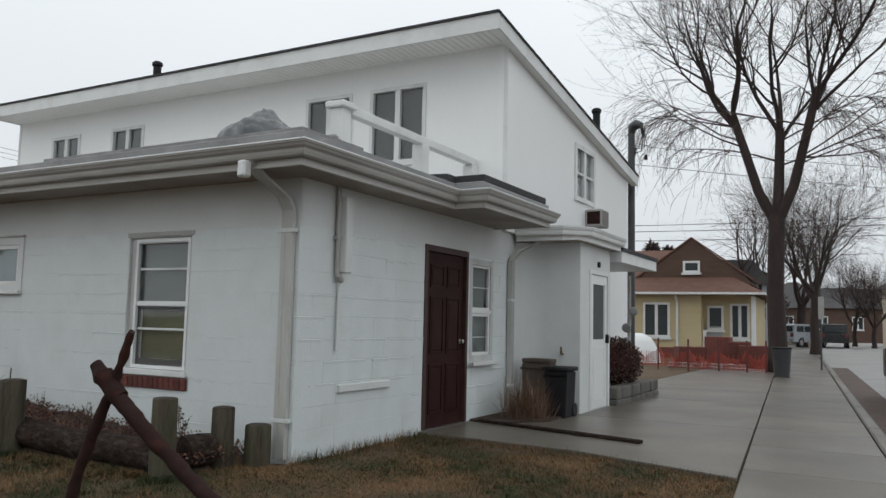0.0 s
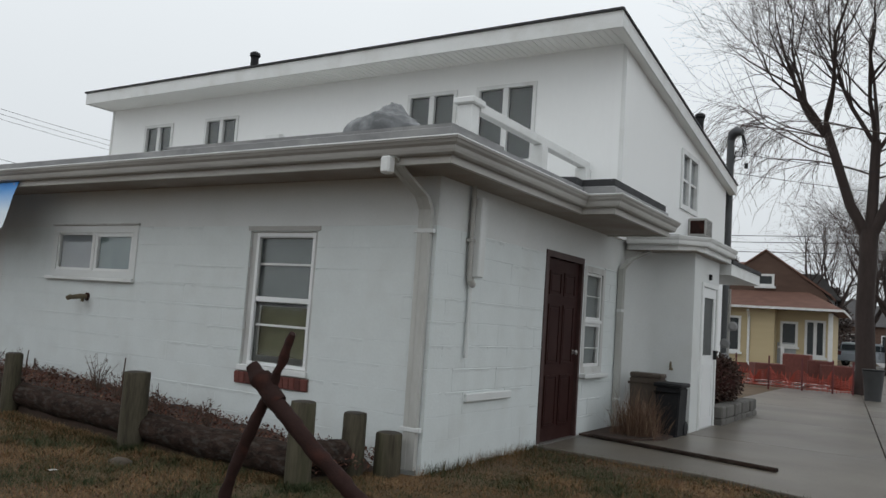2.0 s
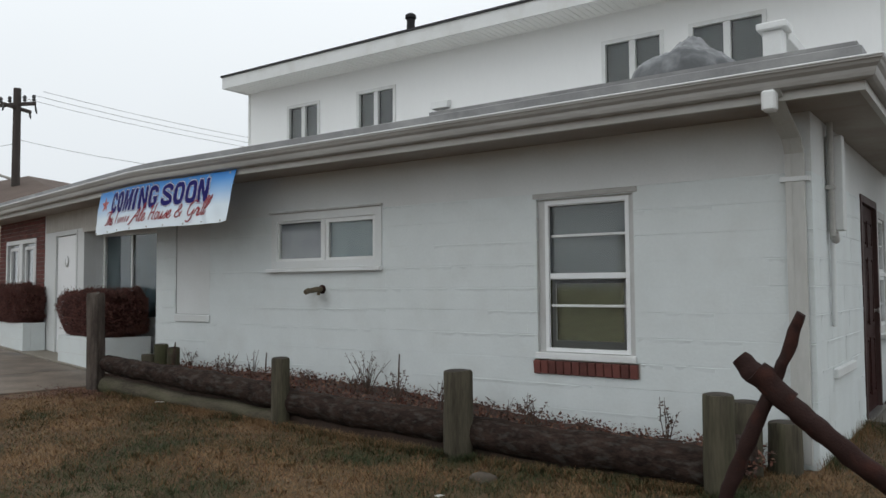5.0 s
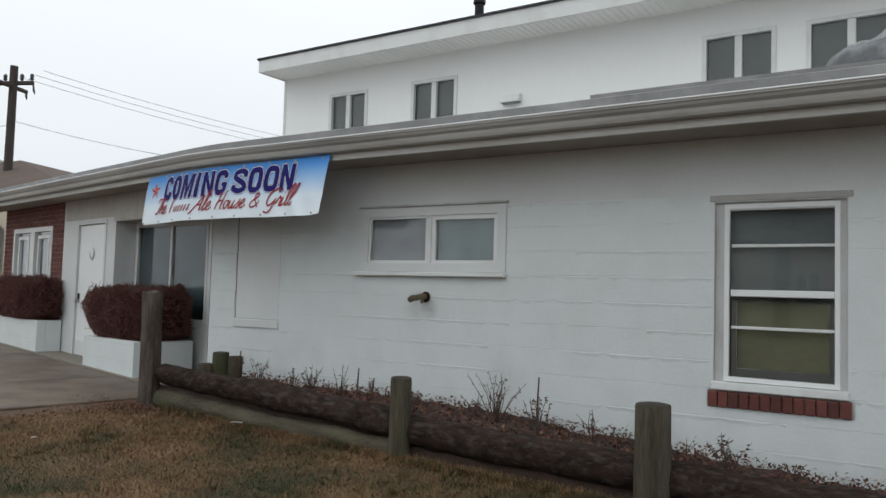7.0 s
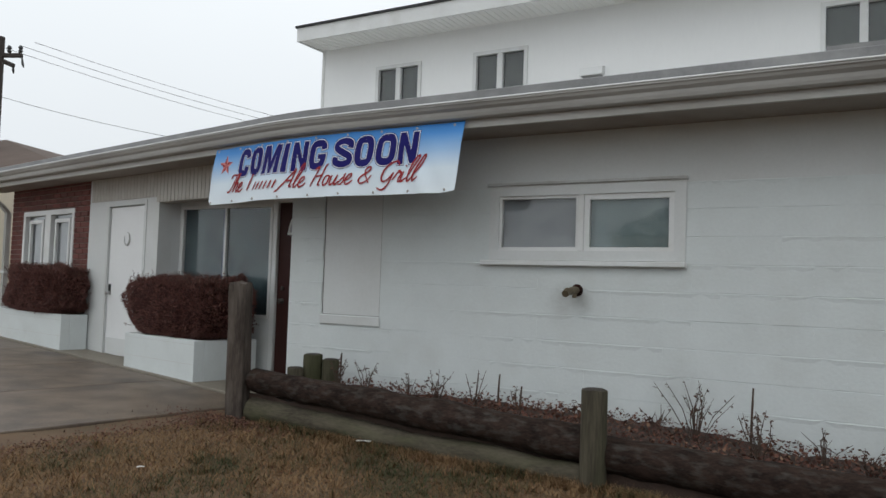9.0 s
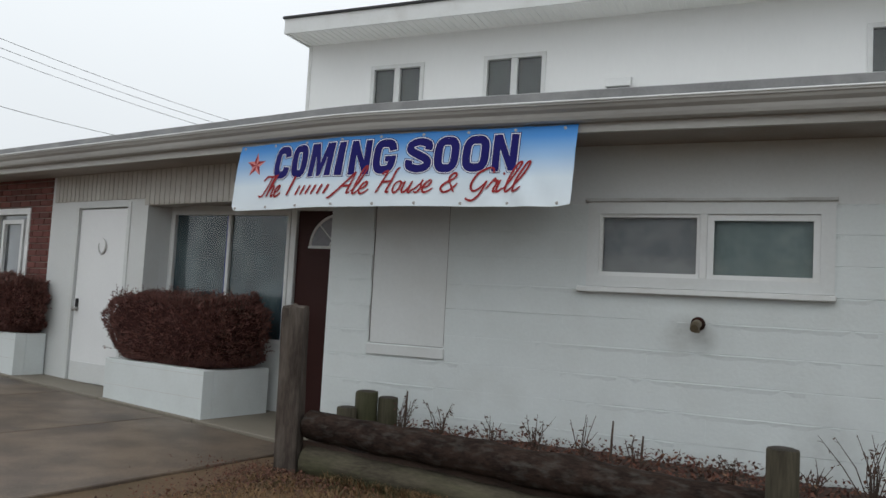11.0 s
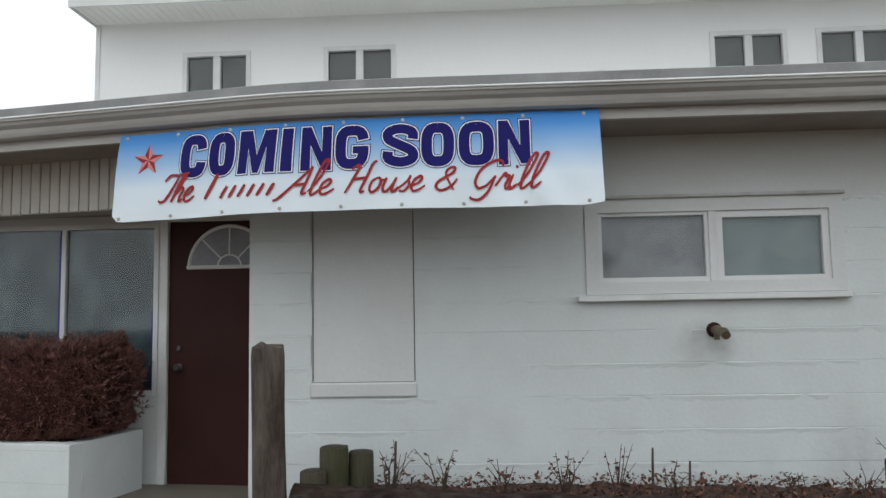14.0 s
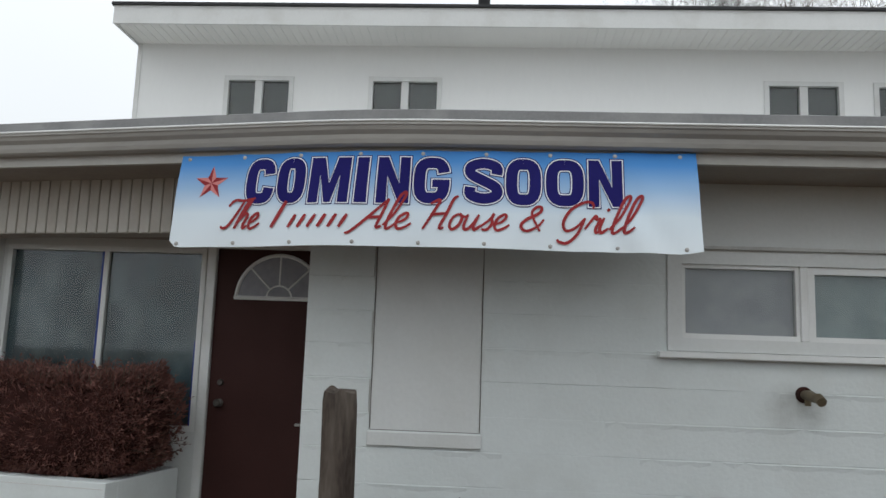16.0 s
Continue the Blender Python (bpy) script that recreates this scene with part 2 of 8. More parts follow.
def sweep(bm, path, prof):
    """Carry a closed profile of (outward, z) along a plan path with mitred corners; outward is to the path's right."""
    n = len(path)
    rings = []
    for i in range(n):
        p = Vector(path[i])
        d0 = (p - Vector(path[i - 1])).normalized() if i else None
        d1 = (Vector(path[i + 1]) - p).normalized() if i < n - 1 else None
        d0, d1 = d0 or d1, d1 or d0
        n0, n1 = Vector((d0.y, -d0.x)), Vector((d1.y, -d1.x))
        m = (n0 + n1).normalized()
        m /= max(m.dot(n0), 0.3)
        rings.append([bm.verts.new((p.x + m.x * o, p.y + m.y * o, z)) for o, z in prof])
    k = len(prof)
    for r0, r1 in zip(rings, rings[1:]):
        for j in range(k):
            bm.faces.new((r0[j], r0[(j + 1) % k], r1[(j + 1) % k], r1[j]))
    bm.faces.new(rings[0])
    bm.faces.new(rings[-1][::-1])
    bmesh.ops.recalc_face_normals(bm, faces=bm.faces[:])
    return bm


def mesh_from(name, bm, material, smooth=None):
    me = bpy.data.meshes.new(name)
    bm.normal_update()
    bm.to_mesh(me)
    bm.free()
    me.materials.append(material)
    if smooth:
        me.shade_smooth()
        me.set_sharp_from_angle(angle=radians(smooth))
    return me


def part(name, bm, material, parent=None, label="", smooth=None, m=None):
    ob = new(name, mesh_from(name, bm, material, smooth))
    ob.parent = parent
    if m is not None:
        ob.matrix_basis = m
    if label:
        ob["label"] = label
    return ob


def whole(name, bm, material, label, category, kind="", group="", smooth=None, m=None):
    return tagged(part(name, bm, material, None, "", smooth, m), label, category, group, kind)


def thing(name, label, category, m=None, group="", kind=""):
    ob = new(name)
    ob.empty_display_size = 0.1
    if m is not None:
        ob.matrix_basis = m
    return tagged(ob, label, category, group, kind)


def cut(rects, holes):
    """Rectangles (a0, z0, a1, z1) with other rectangles taken out of them."""
    out = list(rects)
    for h0, hz0, h1, hz1 in holes:
        nxt = []
        for a0, z0, a1, z1 in out:
            if h1 <= a0 or h0 >= a1 or hz1 <= z0 or hz0 >= z1:
                nxt.append((a0, z0, a1, z1))
                continue
            if h0 > a0:
                nxt.append((a0, z0, h0, z1))
            if h1 < a1:
                nxt.append((h1, z0, a1, z1))
            lo, hi = max(a0, h0), min(a1, h1)
            if hz0 > z0:
                nxt.append((lo, z0, hi, hz0))
            if hz1 < z1:
                nxt.append((lo, hz1, hi, z1))
        out = nxt
    return [r for r in out if r[2] - r[0] > 1e-4 and r[3] - r[1] > 1e-4]


def smooth01(t):
    t = min(max(t, 0.0), 1.0)
    return t * t * (3 - 2 * t)


def gz(x, y):
    """Height of the ground: level by the side door, climbing slowly to the far end of the front."""
    z = -0.06 + 0.10 * smooth01((-x - 1.5) / 5.5) + 0.028 * min(max(-x - 6.0, 0.0), 9.0)
    return z - 0.05 * smooth01((-y - 1.6) / 4)


WING = Matrix.Translation((-7.76, 0, 0)) @ pose(0, 0, 0, 0, 0, -10)
SIDE = pose(0, 0, 0, 0, 0, 90)  # local x runs along the side wall, local y goes into the building

# ---- ground, paving, road ----


def grid_line(lo, hi, inner_lo, inner_hi, step):
    out, d = [], step
    a = inner_lo
    left = []
    while a > lo:
        a -= d
        d *= 1.35
        left.append(max(a, lo))
    n = int(round((inner_hi - inner_lo) / step))
    mid = [inner_lo + (inner_hi - inner_lo) * i / n for i in range(n + 1)]
    a, d, right = inner_hi, step, []
    while a < hi:
        a += d
        d *= 1.35
        right.append(min(a, hi))
    return left[::-1] + mid + right


def sheet(name, xs, ys, lift, material, kindlabel, category, rough=0.0):
    verts, faces = [], []
    for y in ys:
        for x in xs:
            h = noise.noise(Vector((x * 1.3, y * 1.3, 0))) * rough + noise.noise(Vector((x * 5, y * 5, 3))) * rough * 0.4 if abs(x) < 40 and abs(y) < 60 else 0
            # the bed of the paved strip and the street lies a little lower
            if 3.56 - 0.0895 * (y - 1.4) < x < 13.2 - 0.078 * y:
                h = -0.05
            verts.append((x, y, gz(x, y) + lift + h))
    w = len(xs)
    for j in range(len(ys) - 1):
        for i in range(w - 1):
            a = j * w + i
            faces.append((a, a + 1, a + w + 1, a + w))
    me = bpy.data.meshes.new(name)
    me.from_pydata(verts, [], faces)
    me.materials.append(material)
    me.shade_smooth()
    return tagged(new(name, me), kindlabel, category, "", "structure")


sheet("ground", grid_line(-700, 700, -9, 6, 0.12), grid_line(-500, 900, -7, 3, 0.12), -0.012, M_SOIL, "patchy winter lawn soil with brown and green tufts", "ground", 0.022)


def slab_row(owner, lots, material, lift, thick=0.1, bevel=0.006):
    """Paving slabs, each a piece of its own: quads of plan points that follow the ground."""
    for q in lots:
        bm = bmesh.new()
        c = Vector((sum(p[0] for p in q) / len(q), sum(p[1] for p in q) / len(q), 0))
        pts = []
        for p in q:
            d = c.xy - Vector(p)
            pts.append(Vector(p) + d.normalized() * 0.008)
        top = [bm.verts.new((p.x, p.y, gz(p.x, p.y) + lift)) for p in pts]
        low = [bm.verts.new((p.x, p.y, gz(p.x, p.y) + lift - thick)) for p in pts]
        bm.faces.new(top)
        for i in range(len(q)):
            bm.faces.new((low[i], low[(i + 1) % len(q)], top[(i + 1) % len(q)], top[i]))
        bmesh.ops.recalc_face_normals(bm, faces=bm.faces[:])
        bmesh.ops.bevel(bm, geom=[e for e in bm.edges if all(v in top for v in e.verts)], offset=bevel, segments=1, affect="EDGES")
        part("slab", bm, material, owner)


def lawn_edge(x):
    """Where the lawn meets the apron."""
    return 2.13 - 0.08 * x if x < 1.8 else 1.986 - 0.32 * (x - 1.8)


def walk_x(y):
    return 3.43 - 0.0895 * (y - 1.4)


def kerb_x(y):
    return 4.93 - 0.078 * y


# side apron between the building and the footway
apron = thing("pavement_apron", "wet grey concrete apron beside the side doors", "pavement", None, "", "structure")
lots = []
lots.append(((-0.02, 2.13), (1.8, 1.985), (walk_x(1.45), 1.45), (walk_x(4.9), 4.9), (-0.02, 4.9)))
for ya, yb in ((4.9, 8.2), (8.2, 11.6), (11.6, 15.0), (15.0, 18.4), (18.4, 20.2)):
    for fa, fb in ((0.0, 1.0),):
        x0 = -0.02
        lots.append(((x0 + (walk_x(ya) - x0) * fa, ya), (x0 + (walk_x(ya) - x0) * fb, ya), (x0 + (walk_x(yb) - x0) * fb, yb), (x0 + (walk_x(yb) - x0) * fa, yb)))
slab_row(apron, lots, M_CONC, 0.035, 0.16)
footway = thing("pavement_footway", "damp concrete footway slabs along the street", "pavement", None, "", "structure")
lots = []
y = -12.0
while y < 60:
    yb = y + 1.55
    lots.append(((walk_x(y) + 0.01, y), (kerb_x(y) - 0.17, y), (kerb_x(yb) - 0.17, yb), (walk_x(yb) + 0.01, yb)))
    y = yb
slab_row(footway, lots, M_CONC, 0.03)
kerb = thing("kerb", "grey concrete kerb stones beside the street", "kerb", None, "", "structure")
lots = []
y = -12.0
while y < 60:
    yb = y + 3.0
    lots.append(((kerb_x(y) - 0.15, y), (kerb_x(y), y), (kerb_x(yb), yb), (kerb_x(yb) - 0.15, yb)))
    y = yb
slab_row(kerb, lots, M_CONC, 0.035, 0.25, 0.02)
M_GUTTERSTRIP = mat("leafy_gutter_dirt", (0.095, 0.058, 0.045), (0.05, 0.035, 0.03), 0.8, 4, 60, 0.6)


def ribbon(name, x_a, x_b, y0, y1, lift, material, label, category):
    verts, faces = [], []
    n = 400
    ys = [y0 + (y1 - y0) * i / n for i in range(n + 1)]
    for y in ys:
        verts += [(x_a(y), y, gz(x_a(y), y) + lift), (x_b(y), y, gz(x_b(y), y) + lift)]
    for i in range(n):
        faces.append((2 * i, 2 * i + 1, 2 * i + 3, 2 * i + 2))
    me = bpy.data.meshes.new(name)
    me.from_pydata(verts, [], faces)
    me.materials.append(material)
    return tagged(new(name, me), label, category, "", "structure")


ribbon("road", lambda y: kerb_x(y), lambda y: kerb_x(y) + 8.0, -60, 260, 0.008, M_ROAD, "pale grey asphalt street", "road")
ribbon("road_edge", lambda y: kerb_x(y) + 0.01, lambda y: kerb_x(y) + 0.5, -20, 24, 0.016, M_GUTTERSTRIP, "strip of leaf dirt along the kerb", "road edge")

# forecourt in front of the far doors
court = thing("pavement_forecourt", "brown-stained concrete forecourt before the shop doors", "pavement", None, "", "structure")
lots = []
for i in range(6):
    u0, u1 = 0.30 - 1.62 * i, 0.30 - 1.62 * (i + 1)
    for v0, v1 in ((-0.42, -2.9), (-2.9, -5.6), (-5.6, -9.5)):
        q = []
        for u, v in ((u1, v1), (u0, v1), (u0, v0), (u1, v0)):
            p = WING @ Vector((u, v, 0))
            q.append((p.x, p.y))
        lots.append(q)
slab_row(court, lots, M_CONC2, 0.012)
lots = []
for u0, u1 in ((0.15, -1.02), (-2.4, -4.05), (-4.05, -7.2), (-1.02, -2.4)):
    q = []
    for u, v in ((u1, -0.40), (u0, -0.40), (u0, 0.95), (u1, 0.95)):
        p = WING @ Vector((u, v, 0))
        q.append((p.x, p.y))
    lots.append(q)
M_CONC3 = mat("tan_concrete", (0.225, 0.198, 0.155), (0.165, 0.142, 0.112), 0.65, 1.2, 70, 0.2, per_piece=0.05)
slab_row(court, lots, M_CONC3, 0.03)

# ---- the long low front wall ----
COURSE, BASE = 0.2025, -0.21
WIN_A = (-2.20, 0.60, -1.32, 1.968)
WIN_B = (-5.54, 1.40, -3.945, 2.03)
PANEL = (-7.29, 0.905, -6.63, 2.30)
FRONT_X0 = -7.70
pieces_todo = []


def masonry(name, label, a0, a1, z1, holes, m, thick=0.2, first=0.0, blanks=(), top_plain=2.015, core_a0=None, core_a1=None):
    """A painted block wall: a solid core with openings, a plain band on top; its blocks are laid later."""
    bm = bmesh.new()
    for r in cut([(a0 if core_a0 is None else core_a0, -0.4, a1 if core_a1 is None else core_a1, z1)], holes):
        box(bm, r[0], 0.010, r[1], r[2], thick, r[3])
    core = whole(name, bm, M_MORTAR, label, "wall", "structure", m=m)
    bm = bmesh.new()
    for r in cut([(a0, top_plain, a1, z1)], holes):
        box(bm, r[0], 0.001, r[1], r[2], 0.031, r[3])
    part("lintel_band", bm, M_PLASTER, core)
    lots = []
    row = 0
    z = BASE
    while z < top_plain - 0.01:
        a = a0 - (0.2 if row % 2 else 0.0) - first
        while a < a1:
            lots.append((max(a, a0), z, min(a + 0.4, a1), min(z + COURSE, top_plain)))
            a += 0.4
        z += COURSE
        row += 1
    snapped = []
    for h in list(holes) + list(blanks):
        up = BASE + COURSE * math.ceil((h[1] - BASE) / COURSE - 1e-6)
        snapped.append((h[0], up if up - h[1] < 0.03 else h[1], h[2], h[3]))
    pieces_todo.append((core, cut([r for r in lots if r[2] > r[0]], snapped)))
    return core


wall_front = masonry("wall_front", "white-painted concrete block wall, stained near the ground", FRONT_X0, -0.001, 2.46, [WIN_A, WIN_B], Matrix(), core_a1=-0.032, blanks=[PANEL, (-2.24, 0.47, -1.28, 0.6)])
DOOR_S = (2.20, -0.05, 3.27, 2.06)
WIN_S = (3.36, 0.72, 3.98, 1.96)
wall_side = masonry("wall_side", "white-painted concrete block side wall with door and window", 0.004, 5.0, 2.46, [DOOR_S, WIN_S], SIDE, first=0.0, core_a0=0.032)
wall_side.matrix_basis = Matrix(((0, -1, 0, 0), (1, 0, 0, 0), (0, 0, 1, 0), (0, 0, 0, 1)))
part("plaster_panel", boxes((PANEL[0] + 0.008, 0.006, PANEL[1] + 0.004, PANEL[2] - 0.008, 0.03, PANEL[3])), M_PLASTER, wall_front, "smooth plaster filling an old window opening")
M_JOINT = mat("dark_open_joint", (0.20, 0.195, 0.18), (0.12, 0.115, 0.105), 0.9, 6, 90, 0.4)
for xj in (PANEL[0] + 0.002, PANEL[2] - 0.006):
    part("joint", boxes((xj, 0.0035, PANEL[1] + 0.01, xj + 0.004, 0.02, PANEL[3] - 0.3)), M_JOINT, wall_front, "dark open joint beside the filled opening")
part("joint", boxes((PANEL[0] + 0.01, 0.0035, PANEL[1], PANEL[2] - 0.01, 0.02, PANEL[1] + 0.0035)), M_JOINT, wall_front)
part("stone_sill", bbox(-7.30, -0.018, 0.815, -6.62, 0.03, 0.9, 0.006), M_PLASTER, wall_front, "painted sill below the filled opening")
part("stone_ledge", bbox(0.62, -0.035, 0.50, 1.50, 0.03, 0.575, 0.008), M_PLASTER, wall_side, "short painted stone ledge")
# end return of the front wall at the doorway
whole("wall_return", boxes((FRONT_X0, 0.2, -0.4, FRONT_X0 + 0.2, 0.9, 2.46)), M_PLASTER, "white-painted wall return beside the brown entrance", "wall", "structure")

# ---- angled wing at the far end of the front ----
JAMB = -2.42
WDOOR = (-3.62, 0.20, -2.74, 2.07)
BR0, BR1 = -6.75, -4.18
bm = bmesh.new()
for r in cut([(BR1, -0.2, JAMB, 2.47)], [WDOOR]):
    box(bm, r[0], 0.0, r[1], r[2], 0.18, r[3])
wall_wing = whole("wall_wing", bm, M_PLASTER, "white wing wall holding a plain white door", "wall", "structure", m=WING)
bm = bmesh.new()
box(bm, JAMB, 0.0, 2.075, 0.062, 0.16, 2.47)
frieze = whole("frieze", bm, M_FRIEZE, "cream vertical-board frieze above the shop window", "frieze", "structure", m=WING)
for i in range(53):
    a = JAMB - 1.7 + i * 0.0785
    if a < -0.10:
        part("board", bbox(a + 0.004, -0.012, 2.078 if a > JAMB - 0.1 else 2.145, a + 0.0745, 0.004, 2.46, 0.004), M_FRIEZE, frieze)
# recessed shop front: square to the main front
REC_Y = 0.70
jamb_p = WING @ Vector((JAMB, 0.18, 0))
bm = bmesh.new()
prism(bm, [(jamb_p.x - 0.06, jamb_p.y - 0.002), (jamb_p.x - 0.001, jamb_p.y - 0.002), (jamb_p.x + 0.02, REC_Y - 0.001), (jamb_p.x - 0.1, REC_Y - 0.001)], -0.1, 2.3, "z")
whole("recess_jamb", bm, M_PLASTER, "painted reveal of the recessed shop front", "wall", "structure")
SHOP = (-10.06, 0.78, -8.60, 2.05)
DOOR_F = (-8.53, 0.10, -7.62, 2.06)
bm = bmesh.new()
for r in cut([(-10.2, -0.2, -7.5, 2.47)], [SHOP, DOOR_F]):
    box(bm, r[0], REC_Y, r[1], r[2], REC_Y + 0.15, r[3])
whole("wall_recess", bm, M_PLASTER, "white wall of the recessed shop front", "wall", "structure")
rc_a, rc_b = WING @ Vector((JAMB, 0.17, 0)), WING @ Vector((-0.1, 0.17, 0))
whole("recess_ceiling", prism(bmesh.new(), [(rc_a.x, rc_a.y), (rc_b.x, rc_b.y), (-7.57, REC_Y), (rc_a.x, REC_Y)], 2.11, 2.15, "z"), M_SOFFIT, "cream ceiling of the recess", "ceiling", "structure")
# brick bay
BWIN = (-6.30, 0.85, -4.62, 2.10)
bm = bmesh.new()
for r in cut([(BR0, -0.2, BR1, 2.47)], [BWIN]):
    box(bm, r[0], 0.012, r[1], r[2], 0.2, r[3])
wall_brick = whole("wall_brick", bm, M_GROUT, "dark red brick bay at the far end of the front", "wall", "structure", m=WING)
whole("wall_wing_end", boxes((BR0, 0.2, -0.2, BR0 + 0.2, 7.0, 2.6)), M_PLASTER, "plain white end wall", "wall", "structure", m=WING)

# ---- lower roof, eaves, gutters ----


def wing_p(u, v):
    p = WING @ Vector((u, v, 0))
    return (p.x, p.y)


OUT = 0.50
OUT_W = 0.404
OUT_S = 0.40
# the eaves swing gently from the wing's line into the front's
BEND_X, BEND_R = -7.25, 0.40
b0, b1, b2 = Vector((BEND_X - BEND_R * math.cos(radians(10)), -OUT + BEND_R * math.sin(radians(10)))), Vector((BEND_X, -OUT)), Vector((BEND_X + BEND_R, -OUT))
curve_pts = [tuple(b0.lerp(b1, k / 8).lerp(b1.lerp(b2, k / 8), k / 8)) for k in range(9)]
EAVE = [wing_p(BR0 - 0.4, -OUT_W), *curve_pts, (OUT_S, -OUT), (OUT_S, 2.14), (0.76, 2.14), (0.76, 4.02), (0.0, 4.02)]
bm = sweep(bmesh.new(), EAVE, [(-0.02, 2.425), (0.018, 2.425), (0.018, 2.60), (-0.02, 2.60)])
whole("fascia", bm, M_FASCIA, "white painted fascia board under the gutter", "fascia", "structure")
K = [(0.020, 2.485), (0.062, 2.485), (0.080, 2.497), (0.088, 2.520), (0.092, 2.545), (0.112, 2.566), (0.120, 2.585), (0.128, 2.592), (0.128, 2.606), (0.110, 2.606), (0.106, 2.575), (0.070, 2.515), (0.03, 2.515), (0.03, 2.598), (0.020, 2.598)]
gutter = thing("gutter", "weathered white metal eaves gutter with a bright lip", "gutter")
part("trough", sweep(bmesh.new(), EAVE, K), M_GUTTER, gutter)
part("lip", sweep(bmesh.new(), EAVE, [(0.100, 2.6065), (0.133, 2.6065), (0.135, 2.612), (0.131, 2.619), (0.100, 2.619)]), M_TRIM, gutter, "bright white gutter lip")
bm = sweep(bmesh.new(), EAVE, [(-0.16, 2.602), (0.022, 2.602), (0.022, 2.612), (0.006, 2.64), (0.004, 2.712), (-0.02, 2.722), (-0.16, 2.735)])
whole("roof_edging", bm, M_FLASH, "grey metal edging of the flat roof, streaked", "roof edge", "structure")
bm = sweep(bmesh.new(), [(-3.0, -OUT + 0.03), (OUT_S - 0.03, -OUT + 0.03), (OUT_S - 0.03, 0.4)], [(-0.2, 2.66), (0.0, 2.66), (0.004, 2.752), (-0.02, 2.757), (-0.2, 2.75)])
whole("roof_edging_flap", bm, M_FLASH, "raised grey membrane flap at the roof corner", "roof edge", "structure")
# deck top is unseen; its pale colour serves as a reflector
bm = boxes((-7.3, -OUT + 0.14, 2.55, 0.3, 4.3, 2.725), (0.3, -0.3, 2.55, 0.34, 2.2, 2.722), (0.3, 2.2, 2.55, 0.68, 3.95, 2.724))
whole("roof_lower", bm, M_DECK, "flat roof with pale grey membrane", "roof", "structure")
whole("roof_wing", boxes((BR0 - 0.35, -OUT_W + 0.1, 2.55, 0.7, 4.6, 2.716)), M_DECK, "flat roof with pale grey membrane over the wing", "roof", "structure", m=WING)
bm = sweep(bmesh.new(), [(OUT_S - 0.02, 2.0), (OUT_S - 0.02, 2.18), (0.74, 2.18), (0.74, 3.99), (0.1, 3.99)], [(-0.25, 2.725), (0.0, 2.73), (0.0, 2.80), (-0.25, 2.81)])
whole("canopy_roofing", bm, M_TAR, "black roofing upstand over the door canopy", "roof", "structure")
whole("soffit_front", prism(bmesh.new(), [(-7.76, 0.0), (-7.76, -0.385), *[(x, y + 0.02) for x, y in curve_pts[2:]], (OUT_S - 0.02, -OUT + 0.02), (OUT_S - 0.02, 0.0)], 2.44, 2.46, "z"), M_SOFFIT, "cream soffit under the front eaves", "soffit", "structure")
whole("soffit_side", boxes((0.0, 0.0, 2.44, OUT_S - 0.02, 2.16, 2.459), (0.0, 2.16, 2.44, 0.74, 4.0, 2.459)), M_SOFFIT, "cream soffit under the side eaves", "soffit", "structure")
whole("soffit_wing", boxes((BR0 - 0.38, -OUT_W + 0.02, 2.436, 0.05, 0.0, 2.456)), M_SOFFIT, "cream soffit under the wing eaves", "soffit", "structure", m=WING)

# ---- upper storey ----
UX0, UX1, UY, UYB = -10.97, 0.06, 4.25, 10.2
UWIN = [(-9.84, 3.70, -9.03, 4.63), (-8.08, 3.62, -7.24, 4.64), (-3.44, 3.52, -2.58, 4.65), (-2.20, 3.52, -1.26, 4.65)]
bm = bmesh.new()
for r in cut([(UX0, 2.3, UX1 - 0.15, 5.07)], UWIN):
    box(bm, r[0], UY, r[1], r[2], UY + 0.15, r[3])
wall_upper = whole("wall_upper", bm, M_SIDING, "white sided upper storey wall", "wall", "structure")


def roof_z(y):
    return 5.255 - 0.145 * (y - 3.62)


SWIN = (7.02, 3.30, 8.0, 4.22)
bm = bmesh.new()
for r in cut([(UY, -0.3, UYB, 4.26)], [SWIN, (UY - 0.1, -0.5, 5.02, 2.44)]):
    box(bm, UX1 - 0.15, r[0], r[1], UX1, r[2], r[3])
prism(bm, [(UY, 4.26), (UYB, 4.26), (UYB, roof_z(UYB) - 0.05), (UY, roof_z(UY) - 0.05)], UX1 - 0.15, UX1, "x")
wall_upper_side = whole("wall_upper_side", bm, M_SIDING, "tall white stucco side wall under the sloping roof", "wall", "structure")
whole("wall_back", boxes((UX0, UYB - 0.15, -0.3, UX1 - 0.15, UYB, 4.3)), M_SIDING, "plain white back wall", "wall", "structure")
bm = boxes((UX0, UY + 0.15, 2.3, UX0 + 0.15, UYB - 0.15, 4.3))
prism(bm, [(UY + 0.15, 4.3), (UYB, 4.3), (UYB, roof_z(UYB) - 0.05), (UY + 0.15, roof_z(UY) - 0.05)], UX0, UX0 + 0.15, "x")
whole("wall_upper_end", bm, M_SIDING, "plain white end wall of the upper storey", "wall", "structure")
RX0, RX1, RY0, RY1 = -11.0, 0.20, 3.62, 10.5
bm = bmesh.new()
prism(bm, [(RY0 - 0.03, roof_z(RY0)), (RY1, roof_z(RY1)), (RY1, roof_z(RY1) + 0.03), (RY0 - 0.03, roof_z(RY0) + 0.03)], RX0 - 0.02, RX1 + 0.02, "x")
whole("roof_upper", bm, M_TAR, "dark single-slope roof covering", "roof", "structure")
bm = boxes((RX0, RY0, 5.035, RX1, RY0 + 0.025, roof_z(RY0) - 0.002))
